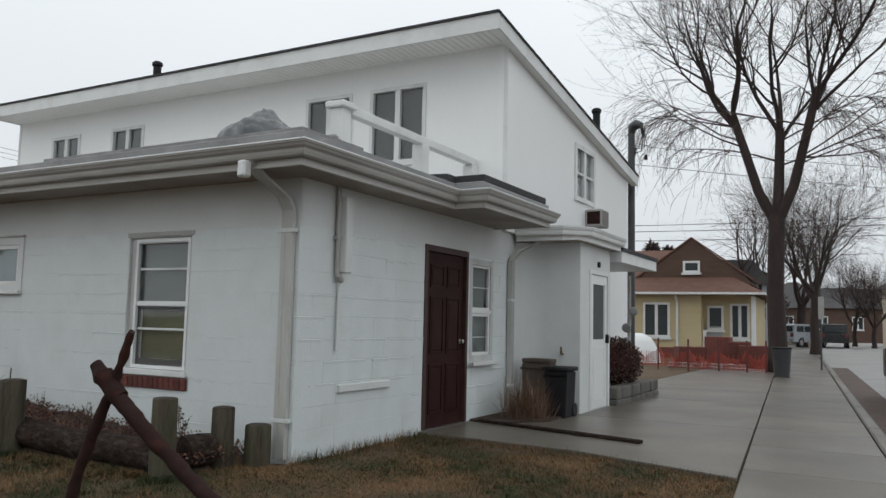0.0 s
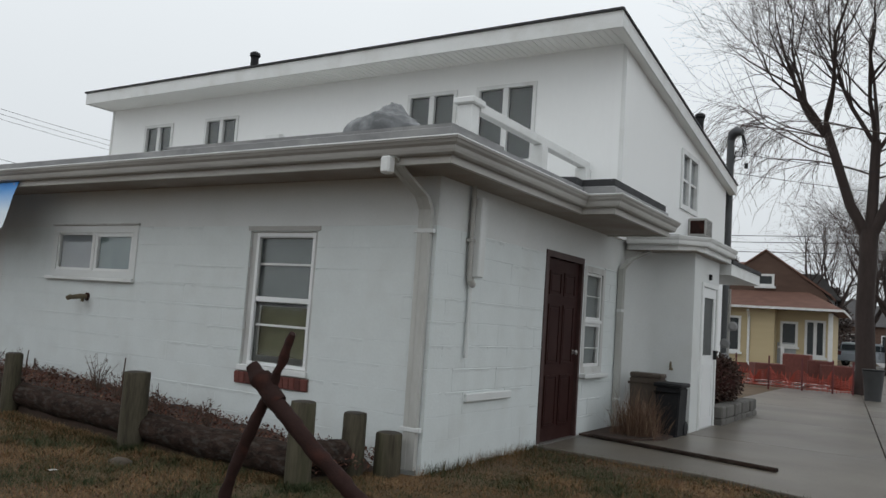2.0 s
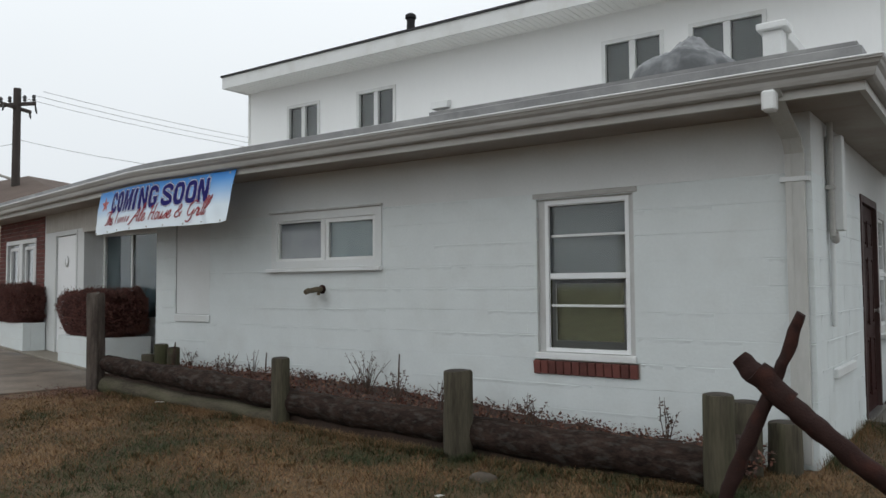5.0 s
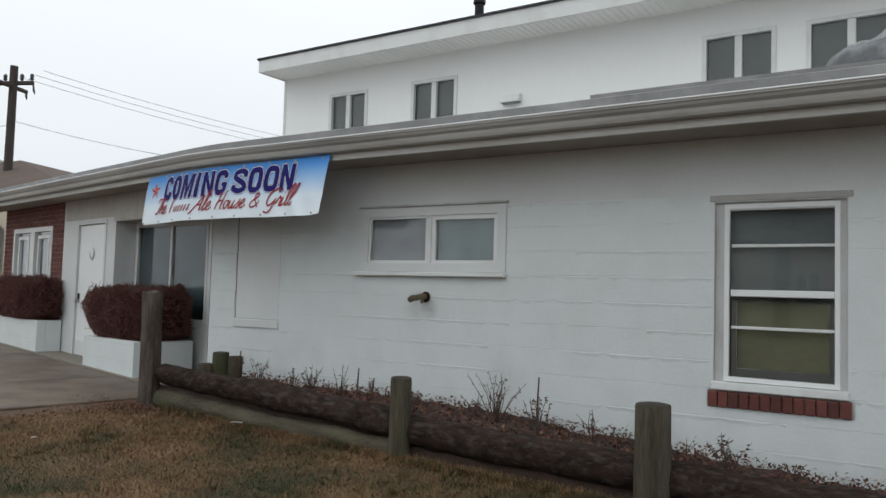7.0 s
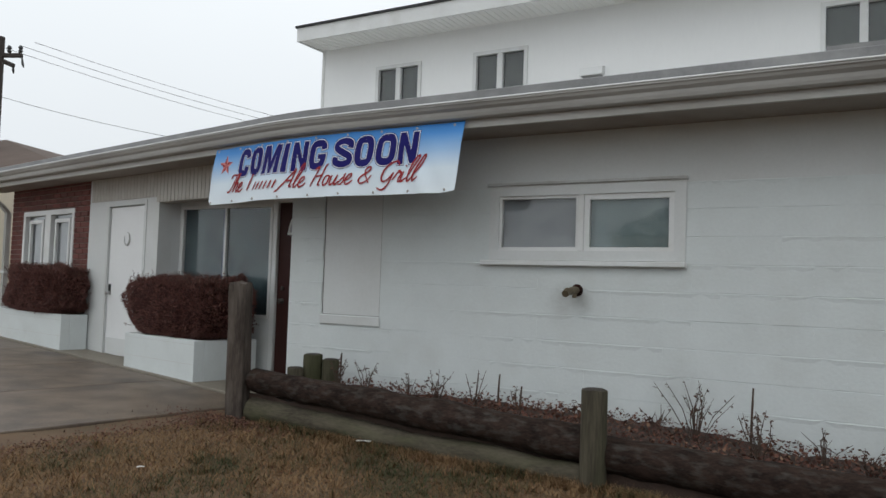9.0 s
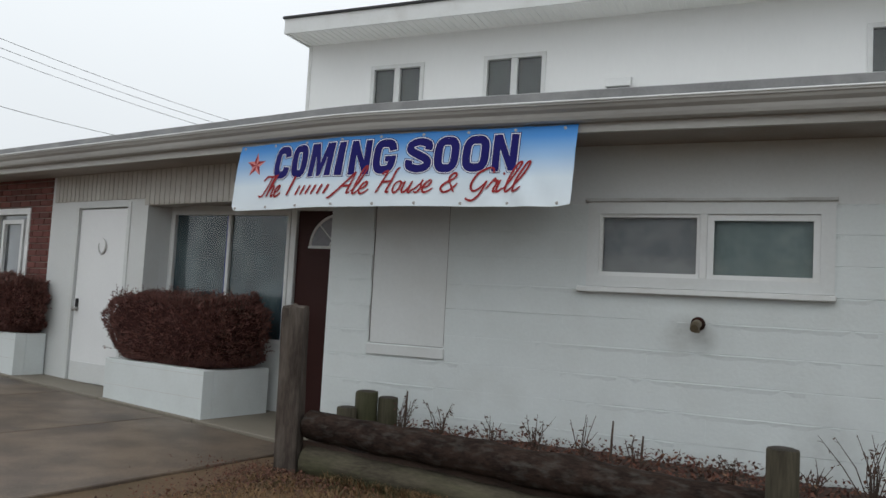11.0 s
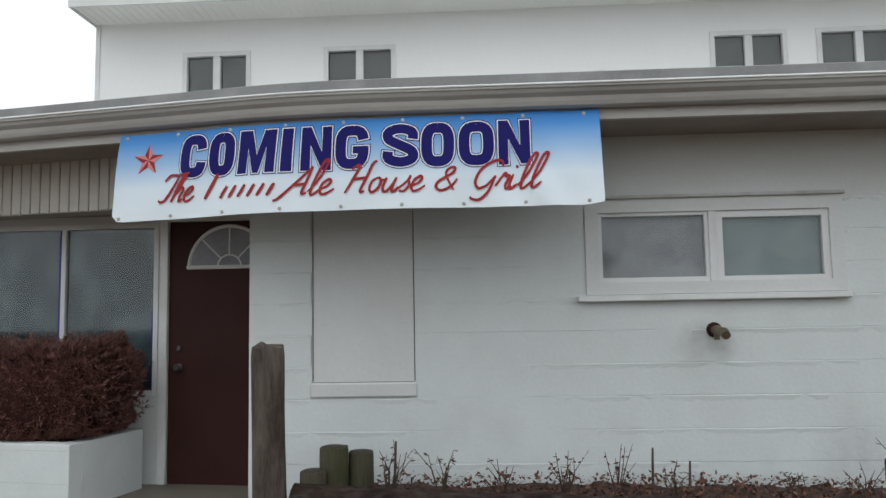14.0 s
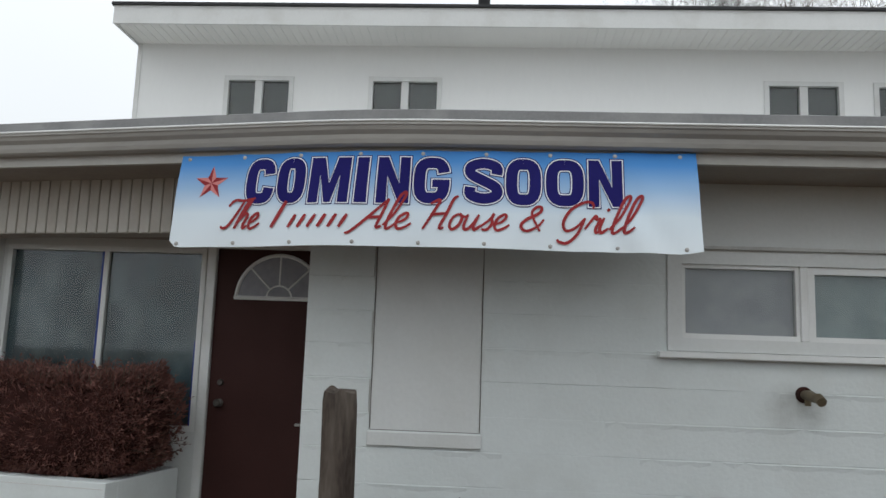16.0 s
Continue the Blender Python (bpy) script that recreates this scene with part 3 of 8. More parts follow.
prism(bm, [(RY0 + 0.025, roof_z(RY0) - 0.2), (RY1, roof_z(RY1) - 0.2), (RY1, roof_z(RY1) - 0.002), (RY0 + 0.025, roof_z(RY0) - 0.004)], RX1 - 0.025, RX1, "x")
prism(bm, [(RY0 + 0.025, 5.035), (UY + 0.1, 5.035), (RY1, roof_z(RY1) - 0.2), (RY1, roof_z(RY1) - 0.002), (RY0 + 0.025, roof_z(RY0) - 0.004)], RX0, RX0 + 0.025, "x")
whole("fascia_upper", bm, M_TRIM, "white fascia boards of the upper roof", "fascia", "structure")
bm = boxes((RX0 + 0.03, RY0 + 0.03, 5.052, RX1 - 0.03, UY, 5.066))
a = RX0 + 0.1
while a < RX1 - 0.1:
    box(bm, a, RY0 + 0.03, 5.043, a + 0.012, UY, 5.054)
    a += 0.101
whole("soffit_rake", prism(bmesh.new(), [(RY0 + 0.04, roof_z(RY0) - 0.19), (RY1 - 0.02, roof_z(RY1) - 0.19), (RY1 - 0.02, roof_z(RY1) - 0.17), (RY0 + 0.04, roof_z(RY0) - 0.17)], UX1 + 0.002, RX1 - 0.027, "x"), M_SOFFIT2, "white soffit under the sloping roof edge", "soffit", "structure")
whole("soffit_upper", bm, M_SOFFIT2, "white ribbed vinyl soffit", "soffit", "structure")
for k, (x0, x1) in enumerate(((UX0, UX0 + 0.05), (UX1 - 0.05, UX1 + 0.004))):
    whole("corner_trim", boxes((x0 - 0.004, UY - 0.012, 2.7, x1, UY - 0.0005, 5.045)), M_TRIM, "white corner board of the upper storey", "trim", "structure")

# ---- vestibule and side porch ----
VX, VY0, VY1 = 0.87, 4.98, 6.35
bm = bmesh.new()
SDOOR2 = (5.42, -0.02, 6.20, 1.92)
for r in cut([(VY0, -0.2, VY1, 2.42)], [SDOOR2]):
    box(bm, VX - 0.12, r[0], r[1], VX, r[2], r[3])
prism(bm, [(-0.02, VY0 - 0.28), (0.10, VY0 - 0.16), (0.22, VY0 - 0.04), (0.36, VY0), (VX - 0.12, VY0), (VX - 0.12, VY0 + 0.12), (0.2, VY0 + 0.12), (-0.1, VY0)], -0.2, 2.42, "z")
box(bm, UX1, VY1 - 0.12, -0.2, VX - 0.12, VY1, 2.42)
wall_vestibule = whole("wall_vestibule", bm, M_PLASTER, "smooth white vestibule walls with a curved inner corner", "wall", "structure", smooth=40)
VE = [(0.06, 4.62), (0.72, 4.66), (1.00, 4.92), (1.00, 6.50), (0.06, 6.50)]
whole("fascia_vestibule", sweep(bmesh.new(), VE, [(-0.05, 2.33), (0.0, 2.33), (0.0, 2.40), (0.02, 2.44), (-0.05, 2.5)]), M_TRIM, "white moulded fascia of the vestibule", "fascia", "structure")
vg = thing("gutter", "white metal gutter round the vestibule roof", "gutter")
part("trough", sweep(bmesh.new(), VE[:4], [(o * 0.75, z - 0.085) for o, z in K]), M_TRIM, vg)
bm = bmesh.new()
prism(bm, [(p[0] * 0.985, p[1] + (0.03 if p[1] < 5 else -0.03)) for p in VE], 2.42, 2.54, "z")
whole("roof_vestibule", bm, M_TAR, "flat black vestibule roof", "roof", "structure")
whole("soffit_vestibule", boxes((0.04, 4.66, 2.325, 0.96, 6.46, 2.332)), M_SOFFIT, "white vestibule soffit, colour darkened for shade", "soffit", "structure")
whole("roof_porch", boxes((UX1, 6.53, 2.34, 1.02, 8.75, 2.40)), M_TAR, "dark porch roof edge", "roof", "structure")
whole("fascia_porch", boxes((UX1, 6.53, 2.17, 1.0, 8.73, 2.338)), M_TRIM, "deep white porch fascia", "fascia", "structure")

# ---- windows and doors ----
M_PANE = bpy.data.materials.new("clear_window_glass")
M_PANE.use_nodes = True
pb = M_PANE.node_tree.nodes["Principled BSDF"]
pb.inputs["Base Color"].default_value = (0.93, 0.96, 0.95, 1)
pb.inputs["Transmission Weight"].default_value, pb.inputs["Roughness"].default_value, pb.inputs["IOR"].default_value = 1.0, 0.03, 1.45
M_SCREEN = mat("dark_insect_screen", (0.070, 0.076, 0.074), (0.050, 0.055, 0.054), 0.6, 2, 200, 0.1)
M_BLIND = mat("grey_blind", (0.20, 0.215, 0.22), (0.12, 0.13, 0.14), 0.8, 2.2, 20, 0.1, stretch=(0.6, 1, 3))
# olive of the curtain, with the lawn's reflection painted into it
M_OLIVE = mat("olive_reflection_backing", (0.19, 0.185, 0.105), (0.115, 0.115, 0.072), 0.85, 3.5, 25, 0.1, stretch=(0.5, 1, 1.5))
M_FROST = mat("frosted_grey_film", (0.31, 0.31, 0.335), (0.215, 0.22, 0.245), 0.7, 6, 30, 0.05, spread=0.7, c3=(0.40, 0.395, 0.415), amount3=0.6, scale3=5)
M_FROST2 = mat("frosted_green_film", (0.25, 0.305, 0.315), (0.165, 0.21, 0.222), 0.7, 6, 30, 0.05, spread=0.7, c3=(0.33, 0.38, 0.39), amount3=0.6, scale3=5)
M_PAPER = mat("blue_grey_window_paper", (0.052, 0.090, 0.110), (0.020, 0.036, 0.047), 0.8, 2.2, 9, 0.1, spread=0.9, c3=(0.17, 0.225, 0.245), amount3=0.55, scale3=4.5, stretch=(1, 1, 0.6))
M_TAPE = mat("blue_masking_tape", (0.02, 0.05, 0.26), (0.015, 0.04, 0.2), 0.7, 4, 60, 0.1)
M_CHROME = mat("dull_steel", (0.45, 0.44, 0.42), (0.3, 0.29, 0.28), 0.4, 6, 60, 0.1, metal=0.9)
M_GUNMETAL = mat("tarnished_dark_metal", (0.12, 0.11, 0.10), (0.06, 0.055, 0.05), 0.45, 6, 60, 0.1, metal=0.7)
M_BLACK = mat("black_plastic", (0.016, 0.016, 0.018), (0.010, 0.010, 0.011), 0.6, 5, 80, 0.1, gloss=0.25)
M_WHITE_STEEL = mat("white_steel_sheet", (0.78, 0.79, 0.79), (0.72, 0.73, 0.73), 0.4, 2, 40, 0.05)


def ring(x0, z0, x1, z1, w, y0, y1, wb=None):
    """A rectangular frame of four bars."""
    wb = w if wb is None else wb
    return boxes((x0, y0, z0, x1, y1, z0 + wb), (x0, y0, z1 - w, x1, y1, z1), (x0, y0, z0 + wb, x0 + w, y1, z1 - w), (x1 - w, y0, z0 + wb, x1, y1, z1 - w))


def pane(x0, z0, x1, z1, y, parent, name="pane"):
    p = part(name, boxes((x0, y, z0, x1, y + 0.004, z1)), M_PANE, parent)
    p.visible_shadow = False
    return p


def backing(name, x0, z0, x1, z1, y, material, parent, label=""):
    return part(name, boxes((x0, y, z0, x1, y + 0.01, z1)), material, parent, label)


# double-hung window with a brick sill in the long wall
x0, z0, x1, z1 = WIN_A
wa = thing("window_1", "white double-hung window with grey blind above olive curtain", "window", None, "", "structure")
# frame coloured grey for the shade in the window reveal
part("outer_frame", ring(x0 + 0.002, z0 + 0.002, x1 - 0.002, z1 - 0.002, 0.062, 0.036, 0.16, 0.03), M_SHADETRIM, wa)
part("lintel", bbox(x0 - 0.035, -0.006, z1 + 0.001, x1 + 0.035, 0.05, z1 + 0.045, 0.004), M_GUTTER, wa, "greyed window head strip")
part("storm_frame", ring(x0 + 0.065, z0 + 0.06, x1 - 0.05, z1 - 0.018, 0.034, 0.030, 0.06), M_WHITE_STEEL, wa)
zm = 1.30
part("meeting_rail", bbox(x0 + 0.11, 0.03, zm - 0.025, x1 - 0.085, 0.07, zm + 0.025, 0.004), M_WHITE_STEEL, wa)
for zz in (1.645, 1.05):
    part("glazing_bar", bbox(x0 + 0.11, 0.055, zz - 0.011, x1 - 0.085, 0.075, zz + 0.011, 0.003), M_TRIM, wa)
pane(x0 + 0.10, zm + 0.025, x1 - 0.085, z1 - 0.052, 0.078, wa)
pane(x0 + 0.11, z0 + 0.095, x1 - 0.085, zm - 0.025, 0.066, wa)
part("lower_sash", ring(x0 + 0.11, z0 + 0.095, x1 - 0.085, zm - 0.026, 0.035, 0.07, 0.09, 0.06), M_TRIM, wa)
# the blind's grey also carries the bright reflection in the upper panes
backing("blind", x0 + 0.06, zm, x1 - 0.06, z1 - 0.03, 0.115, M_BLIND, wa, "grey blind behind the upper panes")
backing("curtain", x0 + 0.06, z0 + 0.05, x1 - 0.06, zm, 0.115, M_OLIVE, wa, "olive curtain behind the lower panes, toned with the lawn's reflection")
part("window_sill", bbox(x0 - 0.01, -0.03, z0 - 0.002, x1 + 0.01, 0.05, z0 + 0.055, 0.006), M_TRIM, wa)
sill_bricks = part("brick_sill", boxes((-2.235, 0.002, 0.475, -1.295, 0.09, 0.592)), M_GROUT, wa, "soldier course of red bricks")
bw = 0.94 / 13
brick_me = mesh_from("brick", bbox(-bw / 2 + 0.004, -0.05, -0.055, bw / 2 - 0.004, 0.05, 0.055, 0.005), M_BRICK)
for i in range(13):
    b = new("brick", brick_me)
    b.parent = sill_bricks
    b.matrix_basis = pose(-2.235 + bw * (i + 0.5), 0.022, 0.534, 6, 0, 0)

# two-light window
x0, z0, x1, z1 = WIN_B
wb = thing("window_2", "wide white two-pane window with frosted glass, paint flaking", "window", None, "", "structure")
part("architrave", ring(x0 - 0.001, z0 + 0.03, x1 + 0.001, z1 + 0.002, 0.085, -0.014, 0.06, 0.075), M_PLASTER, wb)
part("head_drip", bbox(x0 - 0.02, -0.038, z1 + 0.003, x1 + 0.012, 0.03, z1 + 0.026, 0.004), M_SHADETRIM, wb)
part("window_sill", bbox(x0 - 0.06, -0.055, z0 - 0.014, x1 + 0.01, 0.05, z0 + 0.026, 0.006), M_TRIM, wb)
xm = -4.737
part("mullion", bbox(xm - 0.034, -0.012, z0 + 0.105, xm + 0.014, 0.05, z1 - 0.083, 0.004), M_TRIM, wb)
for k, (a, b, mt) in enumerate(((x0 + 0.084, xm - 0.034, M_FROST), (xm + 0.014, x1 - 0.084, M_FROST2))):
    part("sash", ring(a, z0 + 0.105, b, z1 - 0.084, 0.022 + 0.02 * k, 0.002, 0.04, 0.03), M_TRIM, wb)
    pane(a + 0.02, z0 + 0.13, b - 0.02, z1 - 0.1, 0.022, wb)
    backing("film", a + 0.01, z0 + 0.12, b - 0.01, z1 - 0.09, 0.05, mt, wb, "cloudy privacy film")

# side window and side door; their local x runs along the side wall
SIDE_M = wall_side.matrix_basis
x0, z0, x1, z1 = WIN_S
ws = thing("window_3", "narrow white double-hung window beside the brown door", "window", SIDE_M, "", "structure")
part("outer_frame", ring(x0 - 0.03, z0 - 0.02, x1 + 0.03, z1 + 0.03, 0.075, -0.004, 0.1), M_SHADETRIM, ws)
part("lower_sash", ring(x0 + 0.046, z0 + 0.056, x1 - 0.046, 1.299, 0.035, 0.012, 0.044), M_TRIM, ws)
part("upper_sash", ring(x0 + 0.046, 1.346, x1 - 0.046, z1 - 0.046, 0.03, 0.016, 0.045), M_TRIM, ws)
part("meeting_rail", bbox(x0 + 0.03, -0.005, 1.30, x1 - 0.03, 0.05, 1.345, 0.004), M_TRIM, ws)
for z in (1.63, 1.0):
    part("glazing_bar", bbox(x0 + 0.05, 0.025, z - 0.006, x1 - 0.05, 0.04, z + 0.006, 0.002), M_TRIM, ws)
pane(x0 + 0.03, z0 + 0.04, x1 - 0.03, z1 - 0.03, 0.046, ws)
backing("curtain", x0, z0, x1, z1, 0.08, M_BLIND, ws, "grey curtain")
part("window_sill", bbox(x0 - 0.06, -0.09, z0 - 0.075, x1 + 0.06, 0.03, z0 - 0.022, 0.008), M_PLASTER, ws)


def panelled_door(name, label, x0, z0, x1, z1, y, material, m, panels, parts_frame=None):
    d = thing(name, label, "door", m, "", "structure")
    part("leaf", boxes((x0, y, z0, x1, y + 0.045, z1)), material, d)
    for a0, b0, a1, b1 in panels:
        w, h = x1 - x0, z1 - z0
        px0, px1, pz0, pz1 = x0 + a0 * w, x0 + a1 * w, z0 + b0 * h, z0 + b1 * h
        part("panel_moulding", ring(px0, pz0, px1, pz1, 0.022, y - 0.012, y + 0.002), material, d)
        part("panel", bbox(px0 + 0.04, y - 0.009, pz0 + 0.04, px1 - 0.04, y + 0.004, pz1 - 0.04, 0.006), material, d)
    return d


def knob(m, parent, material=None):
    bm = lathe(bmesh.new(), [(0.028, 0), (0.028, 0.008), (0.012, 0.014), (0.011, 0.03), (0.026, 0.04), (0.028, 0.052), (0.018, 0.062)], 14)
    return part("knob", bm, material or M_CHROME, parent, "metal door knob", 40, m @ pose(0, 0, 0, 90, 0, 0))


six = [(0.12, 0.80, 0.46, 0.93), (0.54, 0.80, 0.88, 0.93), (0.12, 0.42, 0.46, 0.75), (0.54, 0.42, 0.88, 0.75), (0.12, 0.08, 0.46, 0.36), (0.54, 0.08, 0.88, 0.36)]
x0, z0, x1, z1 = DOOR_S
d1 = panelled_door("door_1", "dark brown six-panel side door, closed, scuffed", x0 + 0.075, z0 + 0.02, x1 - 0.06, z1 - 0.075, 0.03, M_BROWN, SIDE_M, six)
part("door_frame", boxes((x0, -0.012, z0, x0 + 0.07, 0.12, z1), (x1 - 0.055, -0.012, z0, x1, 0.12, z1), (x0 + 0.07, -0.012, z1 - 0.07, x1 - 0.055, 0.12, z1)), M_MAROON, d1, "worn maroon door frame")
part("threshold", bbox(x0 - 0.02, -0.06, -0.06, x1 + 0.02, 0.1, -0.022, 0.006), M_CHROME, d1)
knob(pose(x1 - 0.14, 0.03, 0.95), d1)

x0, z0, x1, z1 = DOOR_F
d2 = thing("door_2", "dark brown entrance door with a white fanlight, closed", "door", None, "", "structure")
part("leaf", boxes((x0, REC_Y + 0.03, z0, x1, REC_Y + 0.075, z1)), M_BROWN_FRONT, d2)
fc = ((x0 + x1) / 2, 1.715)
R = 0.30
bm = bmesh.new()
ins = [(fc[0] + R * math.cos(math.pi * k / 24), fc[1] + R * math.sin(math.pi * k / 24)) for k in range(25)]
prism(bm, ins, REC_Y + 0.022, REC_Y + 0.032, "y")
fl = part("fanlight", bm, M_FROST, d2, "frosted half-round light")
bm = bmesh.new()
tube(bm, [(fc[0] + (R + 0.005) * math.cos(math.pi * k / 24), REC_Y + 0.022, fc[1] + (R + 0.005) * math.sin(math.pi * k / 24)) for k in range(25)], 0.014, 6)
tube(bm, [(fc[0] - R - 0.02, REC_Y + 0.022, fc[1]), (fc[0] + R + 0.02, REC_Y + 0.022, fc[1])], 0.016, 6)
part("rim", bm, M_TRIM, fl, "white moulded rim")
bm = bmesh.new()
tube(bm, [(fc[0] + 0.09 * math.cos(math.pi * k / 12), REC_Y + 0.02, fc[1] + 0.09 * math.sin(math.pi * k / 12)) for k in range(13)], 0.007, 5)
for k in (1, 2, 3):
    a = math.pi * k / 4
    tube(bm, [(fc[0] + 0.09 * math.cos(a), REC_Y + 0.02, fc[1] + 0.09 * math.sin(a)), (fc[0] + R * math.cos(a), REC_Y + 0.02, fc[1] + R * math.sin(a))], 0.007, 5)
part("spokes", bm, M_TRIM, fl)
part("door_frame", boxes((x0 - 0.06, REC_Y - 0.01, 0.0, x0 - 0.003, REC_Y + 0.1, z1 + 0.06), (x0 - 0.003, REC_Y - 0.01, z1 + 0.003, x1, REC_Y + 0.1, z1 + 0.06)), M_TRIM, d2)
knob(pose(x0 + 0.08, REC_Y + 0.03, 0.98), d2, M_GUNMETAL)
part("deadbolt", lathe(bmesh.new(), [(0.022, 0), (0.022, 0.012), (0.017, 0.018)], 12), M_GUNMETAL, d2, "round lock plate", 40, pose(x0 + 0.08, REC_Y + 0.03, 1.12, 90))
part("letter_plate", bbox(x0 + 0.62, REC_Y + 0.022, 0.84, x0 + 0.66, REC_Y + 0.032, 0.86, 0.002), M_CHROME, d2)

x0, z0, x1, z1 = WDOOR
d3 = thing("door_3", "plain white flush door with a wall wreath hook and black latch", "door", WING, "", "structure")
part("leaf", boxes((x0 + 0.012, 0.018, z0 + 0.012, x1 - 0.012, 0.06, z1 - 0.012)), M_WHITE_STEEL, d3)
part("door_frame", boxes((x0 - 0.05, -0.012, z0, x0 - 0.001, 0.05, z1 + 0.05), (x1 + 0.001, -0.012, z0, x1 + 0.05, 0.05, z1 + 0.05), (x0 - 0.001, -0.012, z1 + 0.001, x1 + 0.001, 0.05, z1 + 0.05)), M_PLASTER, d3)
# a pale ring's shading is put into this tapered grey crescent
bm = bmesh.new()
tube(bm, [(x0 + 0.45 + 0.065 * math.cos(a * math.pi / 14), 0.008, 1.66 + 0.08 * math.sin(a * math.pi / 14)) for a in range(-16, 8)], [0.003 + 0.009 * math.sin(math.pi * k / 23) for k in range(24)], 6)
part("ring_ornament", bm, M_SHADETRIM, d3, "grey crescent standing for the shaded side of a pale ring")
part("latch", bbox(x0 + 0.05, 0.0, 1.0, x0 + 0.09, 0.02, 1.09, 0.004), M_BLACK, d3, "black latch plate")
knob(pose(x0 + 0.07, 0.018, 0.98), d3)
part("kick_plate", boxes((x0 + 0.02, 0.012, z0 + 0.02, x1 - 0.02, 0.02, z0 + 0.22)), M_PLASTER, d3)
whole("door_step", bbox(-4.03, -0.22, 0.02, -2.30, 0.05, 0.195, 0.012), M_CONC3, "tan concrete step below the white door", "step", "structure", m=WING)

# shop window
x0, z0, x1, z1 = SHOP
sw = thing("window_4", "shop window papered over in cloudy blue-grey, edged with blue tape", "window", None, "", "structure")
part("outer_frame", ring(x0, z0, x1, z1, 0.035, REC_Y - 0.012, REC_Y + 0.08), M_TRIM, sw)
xm = x0 + 0.50 * (x1 - x0)
part("mullion", bbox(xm - 0.018, REC_Y - 0.008, z0 + 0.035, xm + 0.018, REC_Y + 0.05, z1 - 0.035, 0.003), M_TRIM, sw)
for a, b in ((x0 + 0.035, xm - 0.018), (xm + 0.018, x1 - 0.035)):
    pane(a, z0 + 0.035, b, z1 - 0.035, REC_Y + 0.02, sw)
    backing("paper", a, z0 + 0.03, b, z1 - 0.03, REC_Y + 0.032, M_PAPER, sw, "blue-grey paper behind the glass")
part("tape", boxes((xm - 0.040, REC_Y + 0.008, z0 + 0.035, xm - 0.019, REC_Y + 0.018, z1 - 0.035), (x1 - 0.053, REC_Y + 0.008, z0 + 0.035, x1 - 0.036, REC_Y + 0.018, z0 + 0.62)), M_TAPE, sw, "blue masking tape strips")

# window in the brick bay
x0, z0, x1, z1 = BWIN
bwn = thing("window_5", "white paired casement window with curtains in red brick", "window", WING, "", "structure")
part("outer_frame", ring(x0, z0, x1, z1, 0.07, -0.01, 0.12), M_TRIM, bwn)
xm = (x0 + x1) / 2
part("mullion", bbox(xm - 0.09, -0.006, z0 + 0.07, xm + 0.09, 0.08, z1 - 0.07, 0.004), M_TRIM, bwn)
for a, b in ((x0 + 0.07, xm - 0.09), (xm + 0.09, x1 - 0.07)):
    part("sash", ring(a + 0.1, z0 + 0.07, b - 0.1, z1 - 0.13, 0.05, 0.015, 0.05), M_TRIM, bwn)
    pane(a, z0 + 0.07, b, z1 - 0.07, 0.05, bwn)
    backing("curtain", a, z0 + 0.06, b, z1 - 0.06, 0.075, M_FROST, bwn, "pale curtain")

# upper storey windows: pairs of casements
for i, (x0, z0, x1, z1) in enumerate(UWIN):
    w = thing("window_%d" % (6 + i), "pair of dark screened casements in a white frame", "window", None, "upper windows", "structure")
    part("outer_frame", ring(x0 - 0.02, z0 - 0.02, x1 + 0.02, z1 + 0.02, 0.055, UY - 0.025, UY + 0.1), M_TRIM, w)
    part("window_sill", bbox(x0 - 0.05, UY - 0.05, z0 - 0.06, x1 + 0.05, UY, z0 - 0.021, 0.005), M_TRIM, w)
    xm = (x0 + x1) / 2
    part("mullion", bbox(xm - 0.045, UY - 0.018, z0 + 0.035, xm + 0.045, UY + 0.06, z1 - 0.035, 0.004), M_TRIM, w)
    for a, b in ((x0 + 0.035, xm - 0.045), (xm + 0.045, x1 - 0.035)):
        pane(a, z0 + 0.035, b, z1 - 0.035, UY + 0.03, w)
        backing("screen", a, z0 + 0.03, b, z1 - 0.03, UY + 0.045, M_SCREEN, w, "dark insect screen")
y0, z0, y1, z1 = SWIN
SU = pose(UX1, 0, 0, 0, 0, 90)
su = thing("window_10", "white-framed upper side window with glazing bars", "window", SU, "", "structure")
part("outer_frame", ring(y0 - 0.03, z0 - 0.03, y1 + 0.03, z1 + 0.03, 0.08, -0.03, 0.1), M_TRIM, su)
part("mullion", bbox((y0 + y1) / 2 - 0.05, -0.02, z0 + 0.05, (y0 + y1) / 2 + 0.05, 0.05, z1 - 0.05, 0.004), M_TRIM, su)
for k in range(2):
    a, b = (y0 + 0.05, (y0 + y1) / 2 - 0.05) if k == 0 else ((y0 + y1) / 2 + 0.05, y1 - 0.05)
    pane(a, z0 + 0.05, b, z1 - 0.05, 0.03, su)
    backing("curtain", a, z0 + 0.05, b, z1 - 0.05, 0.05, M_FROST, su, "pale curtain")
    part("glazing_bar", bbox(a, -0.005, 3.74, b, 0.028, 3.78, 0.003), M_TRIM, su)

# storm door of the vestibule
y0, z0, y1, z1 = SDOOR2
VM = pose(VX, 0, 0, 0, 0, 90)
d4 = thing("door_4", "white storm door with a dark upper pane, closed", "door", VM, "", "structure")
part("door_frame", boxes((y0 - 0.06, -0.02, z0, y0, 0.08, z1 + 0.06), (y1, -0.02, z0, y1 + 0.06, 0.08, z1 + 0.06), (y0, -0.02, z1, y1, 0.08, z1 + 0.06)), M_TRIM, d4)
bm = bmesh.new()
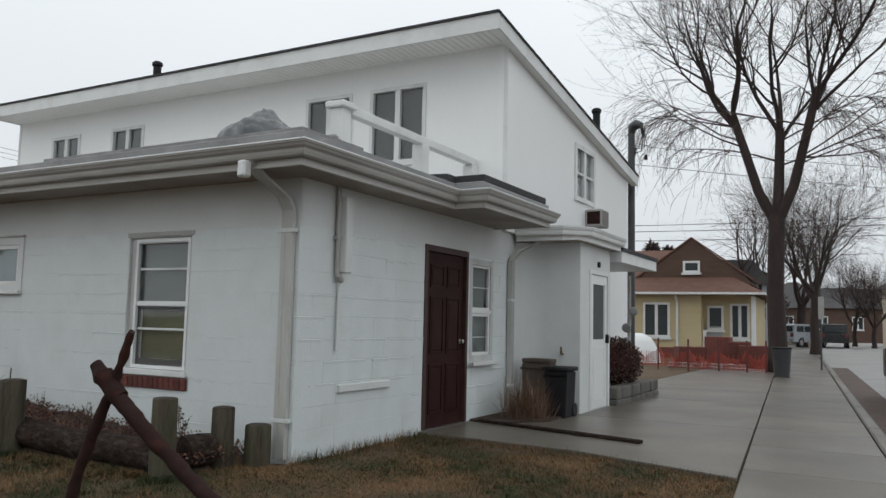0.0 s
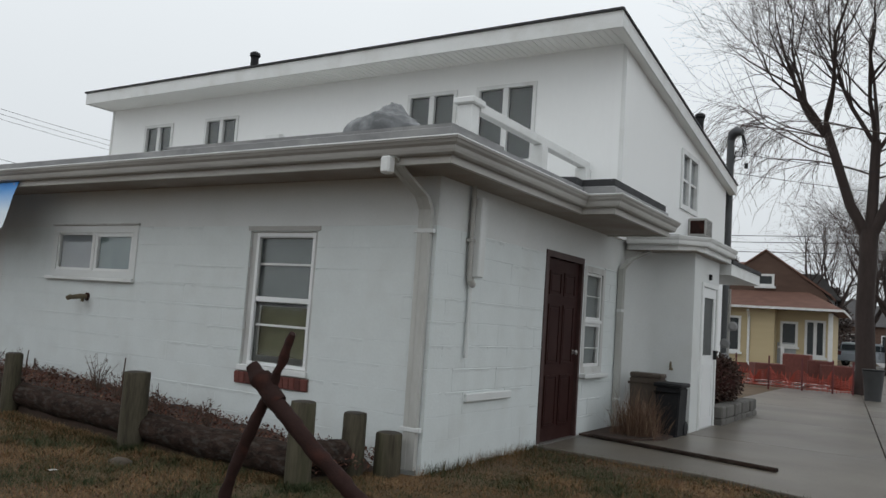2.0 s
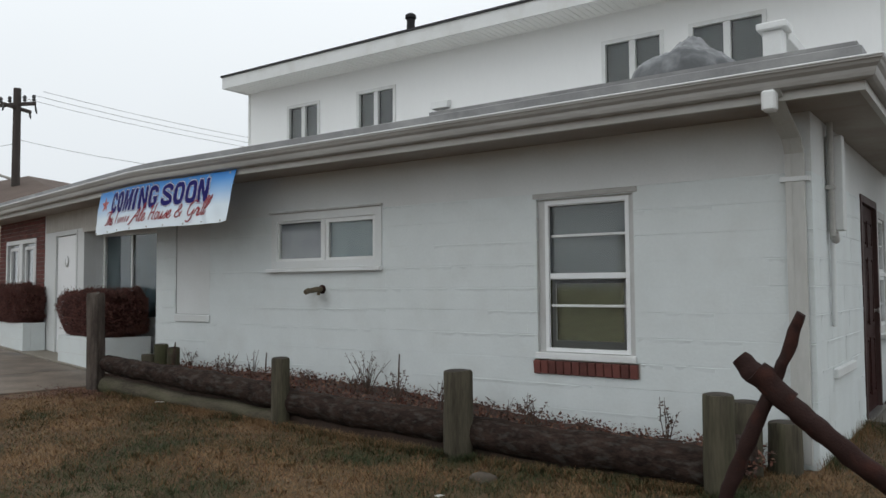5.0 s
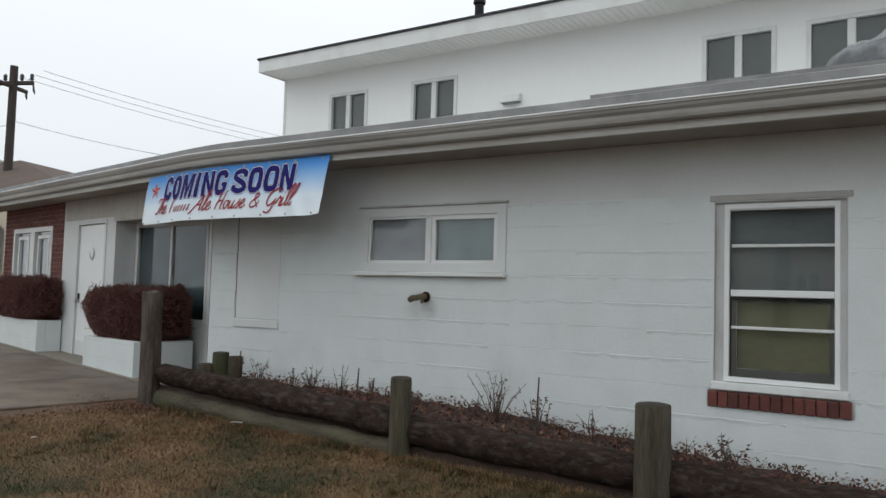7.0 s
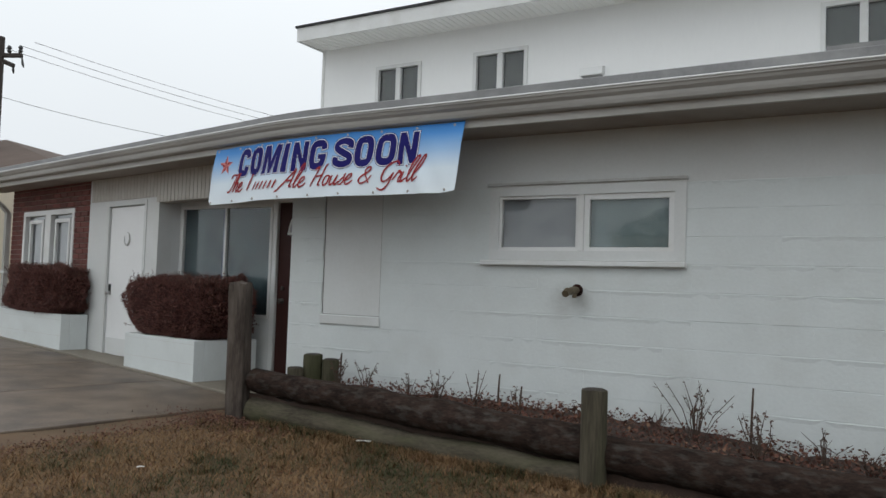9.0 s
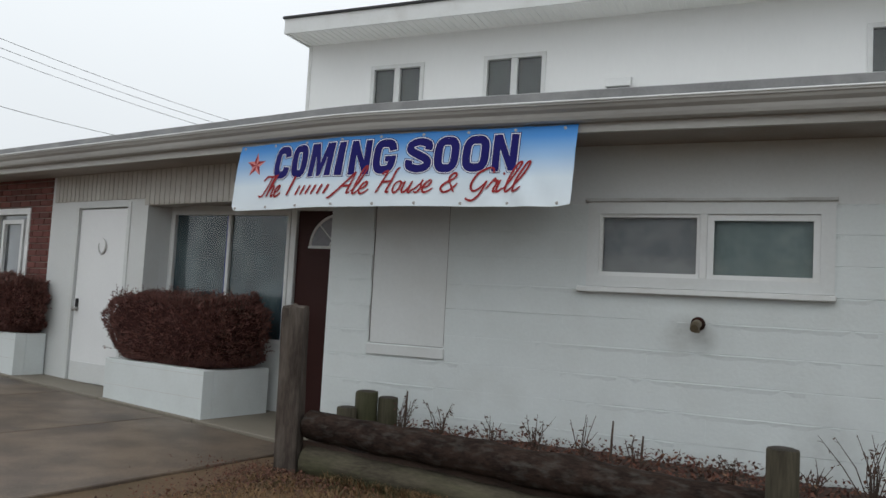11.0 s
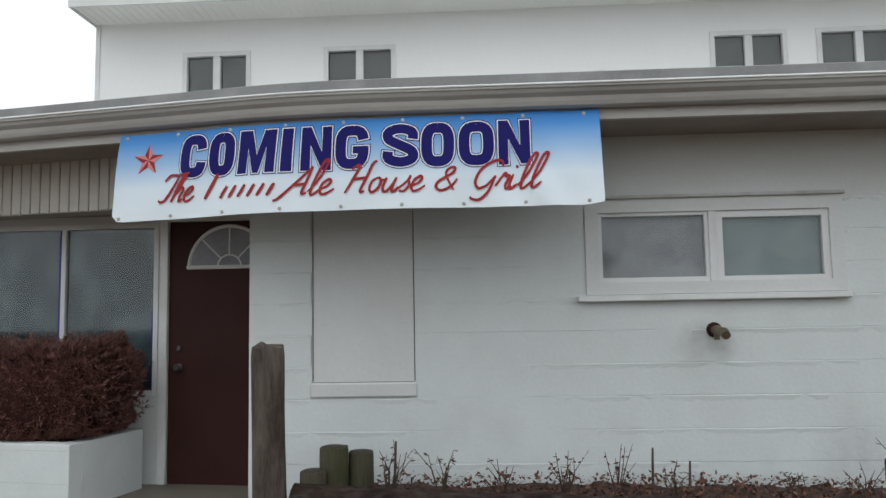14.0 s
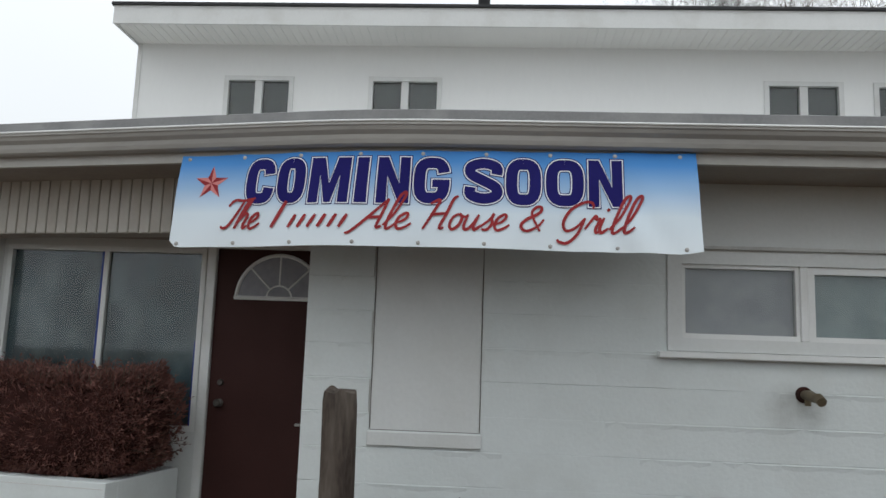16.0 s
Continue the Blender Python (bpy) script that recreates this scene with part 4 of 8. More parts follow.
gl = (y0 + 0.13, 0.98, y1 - 0.11, 1.78)
for r in cut([(y0 + 0.006, z0 + 0.01, y1 - 0.006, z1 - 0.006)], [gl]):
    box(bm, r[0], 0.0, r[1], r[2], 0.035, r[3])
part("leaf", bm, M_WHITE_STEEL, d4)
backing("dark_pane", gl[0] - 0.01, gl[1] - 0.01, gl[2] + 0.01, gl[3] + 0.01, 0.02, M_SCREEN, d4, "dark screened pane")
part("lower_panel", ring(y0 + 0.12, 0.10, y1 - 0.12, 0.86, 0.02, -0.008, 0.002), M_WHITE_STEEL, d4)
part("pull_handle", bbox(y1 - 0.07, -0.05, 0.92, y1 - 0.045, 0.0, 1.05, 0.006), M_BLACK, d4, "black pull handle")
# stands for a small number plaque; it gives no light
part("lamp", bbox(y0 + 0.31, -0.04, 2.03, y0 + 0.36, 0.0, 2.11, 0.008), M_BLACK, d4, "small black number plaque above the door")

# ---- things on the building ----


M_SPOUT = mat("greyed_white_pipe_paint", (0.50, 0.50, 0.475), (0.40, 0.40, 0.375), 0.6, 5, 40, 0.1, stretch=(1, 1, 0.3), c3=(0.33, 0.31, 0.28), amount3=0.4, scale3=6)


def downspout(name, label, pts, w, d, straps, m=None):
    """A flat pipe through plan points, with straps."""
    t = thing(name, label, "downspout", m)
    bm = bmesh.new()
    pv = None
    for p in pts:
        ringv = [bm.verts.new((p[0] + sx * w / 2, p[1] + sy * d / 2, p[2])) for sx, sy in ((-1, -1), (-0.3, -1), (-0.3, -0.8), (0.3, -0.8), (0.3, -1), (1, -1), (1, 1), (-1, 1))]
        if pv:
            for k in range(8):
                bm.faces.new((pv[k], pv[(k + 1) % 8], ringv[(k + 1) % 8], ringv[k]))
        pv = ringv
    bmesh.ops.recalc_face_normals(bm, faces=bm.faces[:])
    part("pipe", bm, M_SPOUT, t, "", 30)
    for x, y, z in straps:
        part("strap", bbox(x - w / 2 - 0.035, y - d / 2 - 0.006, z - 0.018, x + w / 2 + 0.035, y + d / 2 - 0.01, z + 0.018, 0.003), M_PLASTER, t)
    return t


ds = downspout("downspout", "white-painted metal downspout at the front corner of the building", [(-0.10, -0.035, -0.03), (-0.10, -0.035, 2.14), (-0.105, -0.10, 2.24), (-0.125, -0.42, 2.40), (-0.13, -0.56, 2.49)], 0.125, 0.05, [(-0.10, -0.035, 1.96), (-0.10, -0.035, 0.30)])
part("outlet", bbox(-0.175, -0.640, 2.345, -0.085, -0.545, 2.484, 0.015), M_TRIM, ds, "bright white outlet elbow")
downspout("downspout", "white-painted downspout on the side wall beside the vestibule", [(0, -0.05, 0.0), (0, -0.05, 2.05), (0.1, -0.12, 2.18), (0.42, -0.40, 2.40), (0.42, -0.45, 2.5)], 0.085, 0.07, [(0, -0.05, 1.5), (0, -0.05, 0.35)], pose(0, 4.48, 0, 0, 0, 90))
downspout("downspout", "white-painted downspout at the end of the brick bay", [(0, -0.05, 0.35), (0, -0.05, 2.1), (0.0, -0.15, 2.22), (-0.1, -0.34, 2.40), (-0.1, -0.40, 2.485)], 0.08, 0.07, [(0, -0.05, 1.2)], WING @ pose(BR0 - 0.05, 0, 0))

# meter mast and its conduit on the side wall
ub = thing("conduit", "white-painted electrical conduit with a junction box on the side wall", "conduit", SIDE_M @ pose(0.06, 0, 0))
part("box", bbox(0.47, -0.12, 1.62, 0.58, 0.0, 2.34, 0.008), M_PLASTER, ub)
part("upper_pipe", tube(bmesh.new(), [(0.45, -0.04, 2.44), (0.45, -0.04, 1.66), (0.47, -0.04, 1.56)], 0.022, 10), M_GUTTER, ub, "", 40)
part("elbow", tube(bmesh.new(), [(0.46, -0.05, 1.60), (0.49, -0.05, 1.56), (0.51, -0.05, 1.55)], 0.032, 10), M_GUTTER, ub, "grey elbow joint", 40)
part("lower_pipe", tube(bmesh.new(), [(0.505, -0.03, 1.56), (0.50, -0.03, 0.90)], 0.019, 10), M_PLASTER, ub, "", 40)
part("clip", bbox(0.42, -0.07, 1.93, 0.56, 0.0, 1.96, 0.003), M_GUTTER, ub)

M_RUST = mat("rusty_iron", (0.032, 0.014, 0.011), (0.016, 0.008, 0.007), 0.85, 9, 90, 0.9, c3=(0.07, 0.024, 0.016), amount3=0.6, scale3=9, gloss=0.2)
M_BRASS = mat("tarnished_brass", (0.20, 0.16, 0.10), (0.10, 0.08, 0.055), 0.55, 12, 90, 0.3, metal=0.5)
sp = thing("wall_spigot", "tarnished brass hose spigot on the block wall", "spigot", pose(-4.765, 0, 1.20))
part("flange", lathe(bmesh.new(), [(0.048, 0), (0.048, 0.012), (0.03, 0.02)], 14), M_RUST, sp, "rusty wall flange", 40, pose(0, 0, 0, 90, 0, 0))
part("body", tube(bmesh.new(), [(0, 0, 0), (0, -0.09, 0), (0.0, -0.15, -0.01), (0.0, -0.21, -0.02)], [0.026, 0.03, 0.028, 0.022], 12), M_BRASS, sp, "", 40)
part("outlet", tube(bmesh.new(), [(0.0, -0.20, -0.01), (0.0, -0.25, -0.03)], [0.030, 0.027], 12), M_BRASS, sp, "", 40)
part("cap", tube(bmesh.new(), [(0.0, -0.06, 0.0), (0.0, -0.06, -0.06)], 0.018, 10), M_BRASS, sp, "", 40)

# banner under the eaves
M_NAVY = mat("navy_print", (0.012, 0.010, 0.135), (0.009, 0.007, 0.10), 0.6, 2, 30, 0.0, gloss=0.12)
M_WPRINT = mat("white_print", (0.78, 0.79, 0.82), (0.72, 0.73, 0.77), 0.45, 2, 30, 0.0)
M_RPRINT = mat("red_print", (0.36, 0.038, 0.040), (0.22, 0.022, 0.028), 0.6, 9, 40, 0.0, gloss=0.12)
M_RPRINT2 = mat("pale_red_print", (0.62, 0.20, 0.19), (0.55, 0.16, 0.15), 0.45, 4, 30, 0.0)
M_VINYL = mat("banner_vinyl", (0.8, 0.8, 0.8), None, 0.5, 2, 40, 0.03, gloss=0.2)
vn, vl = M_VINYL.node_tree.nodes, M_VINYL.node_tree.links
v_tc, v_sep, v_ramp = vn.new("ShaderNodeTexCoord"), vn.new("ShaderNodeSeparateXYZ"), vn.new("ShaderNodeValToRGB")
v_map = vn.new("ShaderNodeMapRange")
v_map.inputs["From Min"].default_value, v_map.inputs["From Max"].default_value = 1.905, 2.48
vl.new(v_tc.outputs["Object"], v_sep.inputs[0])
vl.new(v_sep.outputs["Z"], v_map.inputs["Value"])
vl.new(v_map.outputs[0], v_ramp.inputs["Fac"])
cr = v_ramp.color_ramp
cr.elements[0].position, cr.elements[0].color = 0.0, (0.72, 0.78, 0.82, 1)
cr.elements[1].position, cr.elements[1].color = 1.0, (0.035, 0.20, 0.55, 1)
for pos, c in ((0.35, (0.66, 0.75, 0.82, 1)), (0.62, (0.30, 0.48, 0.72, 1)), (0.86, (0.075, 0.28, 0.66, 1))):
    e = cr.elements.new(pos)
    e.color = c
vl.new(v_ramp.outputs["Color"], vn["Principled BSDF"].inputs["Base Color"])
BX0, BX1, BZ0, BZ1 = -8.42, -5.505, 1.905, 2.48
S_BEND = BEND_X + BEND_R - BX0


def on_banner(s, z, off=0.0):
    x = BX0 + s
    y = -OUT - 0.035
    f = (BZ1 - z) / (BZ1 - BZ0)
    sag = 0.014 * math.sin(s * 7.3 + 1) * f + (0.10 + 0.025 * s) * f - 0.03 * f * f + 0.012 * math.sin(s * 2.2) * f + 0.020 * math.sin(s * 11 + 5 * f) * f * (1 - f) + 0.012 * math.sin(s * 23 - 9 * f) * math.exp(-((s - 2.55) / 0.25) ** 2) * f
    nx, ny = 0.0, -1.0
    q = S_BEND - s
    if q > 0:
        # round the swing of the eaves, then straight along the wing
        turn = radians(10) * min(q / (2 * BEND_R), 1.0)
        y += radians(10) * min(q, 2 * BEND_R) ** 2 / (4 * BEND_R) + max(q - 2 * BEND_R, 0.0) * math.sin(radians(10))
        x += max(q - 2 * BEND_R, 0.0) * (1 - math.cos(radians(10)))
        nx, ny = -math.sin(turn), -math.cos(turn)
    return Vector((x + nx * (off + sag), y + ny * (off + sag), z))


banner = thing("banner", "blue and white vinyl banner announcing an opening, hung under the eaves", "banner")
bm = bmesh.new()
NS, NZ = 72, 14
L = BX1 - BX0


def edge_z(s, f):
    zt = BZ1 - 0.022 * (1 - s / L) - 0.006 * abs(math.sin(s * math.pi / L * 8))
    zb = BZ0 + 0.045 * max(0, 1 - s / 0.06) ** 2 + 0.02 * max(0, 1 - (L - s) / 0.1) + 0.012 * math.sin(s * 1.1)
    return zb + (zt - zb) * f


for dy in (0.0, 0.002):
    g = [[bm.verts.new(on_banner(L * i / NS, edge_z(L * i / NS, j / NZ), dy)) for i in range(NS + 1)] for j in range(NZ + 1)]
    for j in range(NZ):
        for i in range(NS):
            q = (g[j][i], g[j][i + 1], g[j + 1][i + 1], g[j + 1][i])
            bm.faces.new(q if dy else q[::-1])
part("sheet", bm, M_VINYL, banner, "", 60)


def flat_piece(name, polys, off, material, label=""):
    """Print on the banner: outlines in banner coordinates (along, height)."""
    bm = bmesh.new()
    for poly in polys:
        vs = [bm.verts.new(on_banner(s, z, off)) for s, z in poly]
        bm.faces.new(vs)
    return part(name, bm, material, banner, label)


def bend_through(pts, n=5):
    """Round a coarse line into a smooth one."""
    out = []
    for i in range(len(pts) - 1):
        p0, p1, p2, p3 = pts[max(i - 1, 0)], pts[i], pts[i + 1], pts[min(i + 2, len(pts) - 1)]
        for k in range(n):
            t = k / n
            out.append(tuple(0.5 * (2 * b + (c - a) * t + (2 * a - 5 * b + 4 * c - d) * t * t + (3 * b - a - 3 * c + d) * t ** 3) for a, b, c, d in zip(p0, p1, p2, p3)))
    return out + [pts[-1]]


OUTLINES = {
    "I": ((0, 0), (0, 1), (1, 1), (1, 0)),
    "M": ((0, 0), (0, 1), (0.33, 1), (0.5, 0.42), (0.67, 1), (1, 1), (1, 0), (0.75, 0), (0.75, 0.60), (0.58, 0), (0.42, 0), (0.25, 0.60), (0.25, 0)),
    "N": ((0, 0), (0, 1), (0.31, 1), (0.69, 0.42), (0.69, 1), (1, 1), (1, 0), (0.70, 0), (0.31, 0.58), (0.31, 0)),
}


def grown(pts, d):
    """A clockwise outline moved outwards by d, with blunted points."""
    out, n = [], len(pts)
    for i in range(n):
        p, q, r = Vector(pts[i - 1]), Vector(pts[i]), Vector(pts[(i + 1) % n])
        a, b = (q - p).normalized(), (r - q).normalized()
        na, nb = Vector((-a.y, a.x)), Vector((-b.y, b.x))
        k = (na + nb)
        k = k.normalized() * min(d / max(k.normalized().dot(na), 0.2), d * 1.9)
        out.append(q + k)
    return out


def ribbon_letter(bm, pts, w, grow, off):
    """A heavy stroke with square ends, widened and lengthened by grow."""
    pts = [Vector(p) for p in pts]
    pts[0] = pts[0] + (pts[0] - pts[1]).normalized() * grow
    pts[-1] = pts[-1] + (pts[-1] - pts[-2]).normalized() * grow
    pv = None
    for i, p in enumerate(pts):
        d = (pts[min(i + 1, len(pts) - 1)] - pts[max(i - 1, 0)]).normalized()
        n = Vector((-d.y, d.x)) * (w / 2 + grow)
        pair = [bm.verts.new(on_banner(*(p + n), off)), bm.verts.new(on_banner(*(p - n), off))]
        if pv:
            bm.faces.new((pv[0], pair[0], pair[1], pv[1]))
        pv = pair


def bowl(s0, s1, z0, z1, w, a0, a1):
    """The middle line of a tall rounded letter, from angle to angle."""
    out = []
    for i in range(33):
        a = radians(a0 + (a1 - a0) * i / 32)
        c, s = math.cos(a), math.sin(a)
        k = (abs(c) ** 3.2 + abs(s) ** 3.2) ** (-1 / 3.2)
        out.append(((s0 + s1) / 2 + c * k * ((s1 - s0) - w) / 2, (z0 + z1) / 2 + s * k * ((z1 - z0) - w) / 2))
    return out


def letters(row, z0, z1):
    """Heavy condensed lettering with a pale keyline and a dark border."""
    for name, grow, off, material in (("outline", 0.0115, 0.0042, M_NAVY), ("keyline", 0.0065, 0.0054, M_WPRINT), ("letter", 0.0, 0.0066, M_NAVY)):
        for ch, s0, s1 in row:
            bm = bmesh.new()
            w = 0.062
            if ch in OUTLINES:
                pts = grown([(s0 + (s1 - s0) * x, z0 + (z1 - z0) * z) for x, z in OUTLINES[ch]], grow)
                bm.faces.new([bm.verts.new((p[0], p[1], 0)) for p in pts])
                bmesh.ops.triangulate(bm, faces=bm.faces[:])
                bmesh.ops.subdivide_edges(bm, edges=bm.edges[:], cuts=4, use_grid_fill=True)
                for v in bm.verts:
                    v.co = on_banner(v.co.x, v.co.y, off)
            elif ch == "O":
                ribbon_letter(bm, bowl(s0, s1, z0, z1, w, 90, 450), w, grow, off)
            elif ch == "C":
                ribbon_letter(bm, bowl(s0, s1, z0, z1, w, 22, 338), w, grow, off)
            elif ch == "G":
                ribbon_letter(bm, bowl(s0, s1, z0, z1, w, 24, 352), w, grow, off)
                ribbon_letter(bm, [((s0 + s1) / 2 + 0.004, z0 + 0.115), (s1 - 0.001, z0 + 0.115)], 0.045, grow, off + 0.0002)
            else:
                a, b, c, d = s0 + w / 2, s1 - w / 2, z0 + w / 2, z1 - w / 2
                m, h = (a + b) / 2, (c + d) / 2
                ribbon_letter(bm, bend_through([(b, d - 0.065), (b - 0.002, d - 0.022), (m, d), (a + 0.002, d - 0.02), (a + 0.004, d - 0.065), (m, h), (b - 0.004, c + 0.065), (b - 0.002, c + 0.02), (m, c), (a + 0.002, c + 0.022), (a, c + 0.065)], 4), w * 0.94, grow, off)
            bmesh.ops.triangulate(bm, faces=[f for f in bm.faces if len(f.verts) > 4])
            part(name, bm, material, banner)


CELLS = (("C", 440, 495), ("O", 501, 553), ("M", 562, 634), ("I", 645, 666), ("N", 682, 738), ("G", 745, 807), ("S", 833, 897), ("O", 903, 963), ("O", 971, 1035), ("N", 1043, 1100))
letters([(c, 0.437 + (a - 440) * 0.00315, 0.437 + (b - 440) * 0.00315) for c, a, b in CELLS], 2.158, 2.424)


def stroke(pts, w, off):
    """A flat connected brush stroke through points, on the banner."""
    bm = bmesh.new()
    pv = None
    for i, (a, b) in enumerate(pts):
        p, q = pts[max(i - 1, 0)], pts[min(i + 1, len(pts) - 1)]
        l = math.hypot(q[0] - p[0], q[1] - p[1]) or 1
        t = w * (0.55 + 0.45 * math.sin(math.pi * (i + 0.5) / len(pts)) ** 0.5)
        nx, nz = -(q[1] - p[1]) / l * t / 2, (q[0] - p[0]) / l * t / 2
        pair = [bm.verts.new(on_banner(a - nx, b - nz, off)), bm.verts.new(on_banner(a + nx, b + nz, off))]
        if pv:
            bm.faces.new((pv[0], pair[0], pair[1], pv[1]))
        pv = pair
    part("script_stroke", bm, M_RPRINT, banner, "red brush-script stroke")


SCRIPT = {
    "T": (1.0, (((-0.15, 1.45), (0.1, 1.85), (0.8, 1.83), (1.55, 1.97)), ((0.85, 1.85), (0.75, 1.0), (0.55, 0.2), (0.25, 0.0), (0.0, 0.15)))),
    "h": (0.9, (((0.05, 0), (0.1, 1.0), (0.2, 1.8), (0.35, 1.9), (0.38, 1.6), (0.15, 0.5), (0.1, 0.0)), ((0.12, 0.4), (0.4, 0.95), (0.62, 0.85), (0.6, 0.3), (0.7, 0.0), (0.9, 0.2)))),
    "e": (0.8, (((0, 0.35), (0.35, 0.5), (0.5, 0.8), (0.35, 1.0), (0.1, 0.75), (0.08, 0.3), (0.3, 0.0), (0.6, 0.1), (0.85, 0.35)),)),
    "A": (1.25, (((-0.45, -0.35), (-0.2, -0.2), (0.3, 0.7), (0.9, 1.9)), ((0.9, 1.9), (0.92, 1.0), (0.95, 0.1), (1.2, 0.15)), ((0.2, 0.65), (0.95, 0.75)))),
    "l": (0.55, (((0, 0.2), (0.3, 1.0), (0.42, 2.1), (0.3, 2.35), (0.15, 2.0), (0.1, 0.8), (0.2, 0.05), (0.4, 0.05), (0.6, 0.35)),)),
    "H": (1.3, (((0, 0), (0.15, 1.0), (0.2, 1.85), (-0.2, 1.6)), ((1.1, 2.1), (0.92, 1.9), (0.9, 1.0), (0.85, 0.1), (1.1, 0.1)), ((0.05, 0.9), (0.95, 1.0)))),
    "o": (0.8, (((0.3, 0.98), (0.05, 0.75), (0.05, 0.25), (0.3, 0.0), (0.55, 0.3), (0.52, 0.8), (0.3, 0.98), (0.6, 0.8), (0.85, 0.85)),)),
    "u": (0.95, (((0, 0.95), (0.02, 0.3), (0.2, 0.0), (0.45, 0.25), (0.58, 0.95)), ((0.58, 0.95), (0.58, 0.2), (0.72, 0.0), (0.95, 0.3)))),
    "s": (0.65, (((0.0, 0.2), (0.35, 0.7), (0.42, 1.05), (0.4, 0.75), (0.55, 0.4), (0.4, 0.02), (0.1, 0.05)),)),
    "&": (1.1, (((0.95, 0.0), (0.25, 1.05), (0.3, 1.5), (0.55, 1.5), (0.55, 1.15), (0.05, 0.65), (0.0, 0.25), (0.35, 0.0), (0.75, 0.3), (0.9, 0.75)),)),
    "G": (1.15, (((1.15, 1.5), (1.0, 1.85), (0.6, 1.9), (0.1, 1.4), (0.0, 0.6), (0.3, 0.1), (0.7, 0.3), (0.95, 0.9)), ((0.95, 0.9), (0.9, -0.1), (0.6, -0.65), (0.2, -0.6), (0.05, -0.45)))),
    "r": (0.7, (((0, 0.2), (0.2, 0.95), (0.3, 1.05), (0.35, 0.85), (0.55, 0.85), (0.5, 0.3), (0.6, 0.0), (0.8, 0.2)),)),
    "i": (0.45, (((0, 0.95), (0.0, 0.25), (0.15, 0.0), (0.4, 0.3)), ((0.0, 1.38), (0.04, 1.42), (0.07, 1.5)))),
}


def script_word(word, s0, s1, z, unit, off):
    """A slanted brush-script word between two places along the banner."""
    k = (s1 - s0) / sum(SCRIPT[c][0] for c in word)
    a = s0
    for c in word:
        adv, lines = SCRIPT[c]
        for n, line in enumerate(lines):
            stroke(bend_through([(a + x * k + 0.42 * v * unit, z + v * unit) for x, v in line], 6), 0.0165, off + 0.0003 * n)
        a += adv * k


for word, s0, s1 in (("The", 0.31, 0.53), ("Ale", 1.11, 1.38), ("House", 1.46, 1.90), ("&", 1.97, 2.095), ("Grill", 2.18, 2.55)):
    script_word(word, s0, s1, 2.015, 0.088, 0.0080)
# the house's own name is left as plain brush marks of its size
stroke([(0.62 + 0.013 * k, 2.02 + 0.025 * k) for k in range(7)], 0.024, 0.0080)
for k in range(6):
    stroke([(0.725 + 0.058 * k + 0.008 * n, 2.018 + 0.0145 * n) for n in range(6)], 0.020, 0.0080)
sc, sz, sr = 0.215, 2.285, 0.105
tips = [(sc + sr * math.sin(2 * math.pi * k / 5), sz + sr * math.cos(2 * math.pi * k / 5)) for k in range(5)]
dips = [(sc + sr * 0.4 * math.sin(2 * math.pi * (k + 0.5) / 5), sz + sr * 0.4 * math.cos(2 * math.pi * (k + 0.5) / 5)) for k in range(5)]
flat_piece("star", [[(sc, sz), dips[k - 1], tips[k]] for k in range(5)], 0.004, M_RPRINT, "red half of the five-pointed star")
flat_piece("star_facet", [[(sc, sz), tips[k], dips[k]] for k in range(5)], 0.004, M_RPRINT2, "pale half of the five-pointed star")
gr_me = mesh_from("grommet", lathe(bmesh.new(), [(0.011, 0), (0.011, 0.003), (0.005, 0.004)], 10), M_CHROME)
for i in range(9):
    for z in (edge_z(L * (i + 0.15) / 8.4, 0.96), edge_z(L * (i + 0.15) / 8.4, 0.04)):
        o = new("grommet", gr_me)
        o.parent = banner
        o.matrix_basis = Matrix.Translation(on_banner(L * (i + 0.15) / 8.4, z, 0.003)) @ pose(0, 0, 0, 90)

# ---- roof things ----
M_TARP = mat("grey_plastic_sheet", (0.115, 0.12, 0.126), (0.062, 0.066, 0.07), 0.38, 6, 40, 0.5, c3=(0.26, 0.27, 0.28), amount3=0.6, scale3=7)
tarp = thing("tarp_bundle", "grey plastic sheeting tied over equipment on the flat roof", "tarp", pose(-1.10, 0.62, 2.72))
bm = bmesh.new()
bmesh.ops.create_icosphere(bm, subdivisions=5, radius=1)
for v in bm.verts:
    d = v.co.copy()
    a = math.atan2(d.y, d.x)
    low = max(0.0, 0.75 - d.z)
    k = 1 + 0.07 * noise.noise(d * 2.0) + 0.035 * noise.noise(d * 6) + 0.035 * low * math.sin(a * 13 + 2 * noise.noise(d * 3))
    z = max(0.0, d.z) ** 0.40 * (0.50 + 0.06 * noise.noise(Vector((d.x * 1.7, d.y * 1.7, 3))))
    if d.z > 0.2:
        z += 0.09 * max(0.0, 1 - ((d.x - 0.15) / 0.42) ** 2 - (d.y / 0.6) ** 2) * (1 + 0.5 * noise.noise(d * 8)) + 0.022 * noise.noise(d * 9)
    v.co = Vector((d.x * 0.45 * k * (1.08 - 0.12 * d.z), d.y * 0.36 * k, z))
part("sheeting", bm, M_TARP, tarp, "", 50)
bm = bmesh.new()
tube(bm, [(0.45 * math.cos(a / 20 * math.pi), 0.35 * math.sin(a / 20 * math.pi), 0.17 + 0.02 * math.sin(a)) for a in range(41)], 0.012, 6)
part("strap", bm, M_FLASH, tarp, "pale tie strap", 40)
rail = thing("roof_railing", "white boxed timber railing on the flat roof", "railing")
part("end_post", bbox(-0.56, 1.10, 2.72, -0.40, 1.26, 3.41, 0.008), M_TRIM, rail)
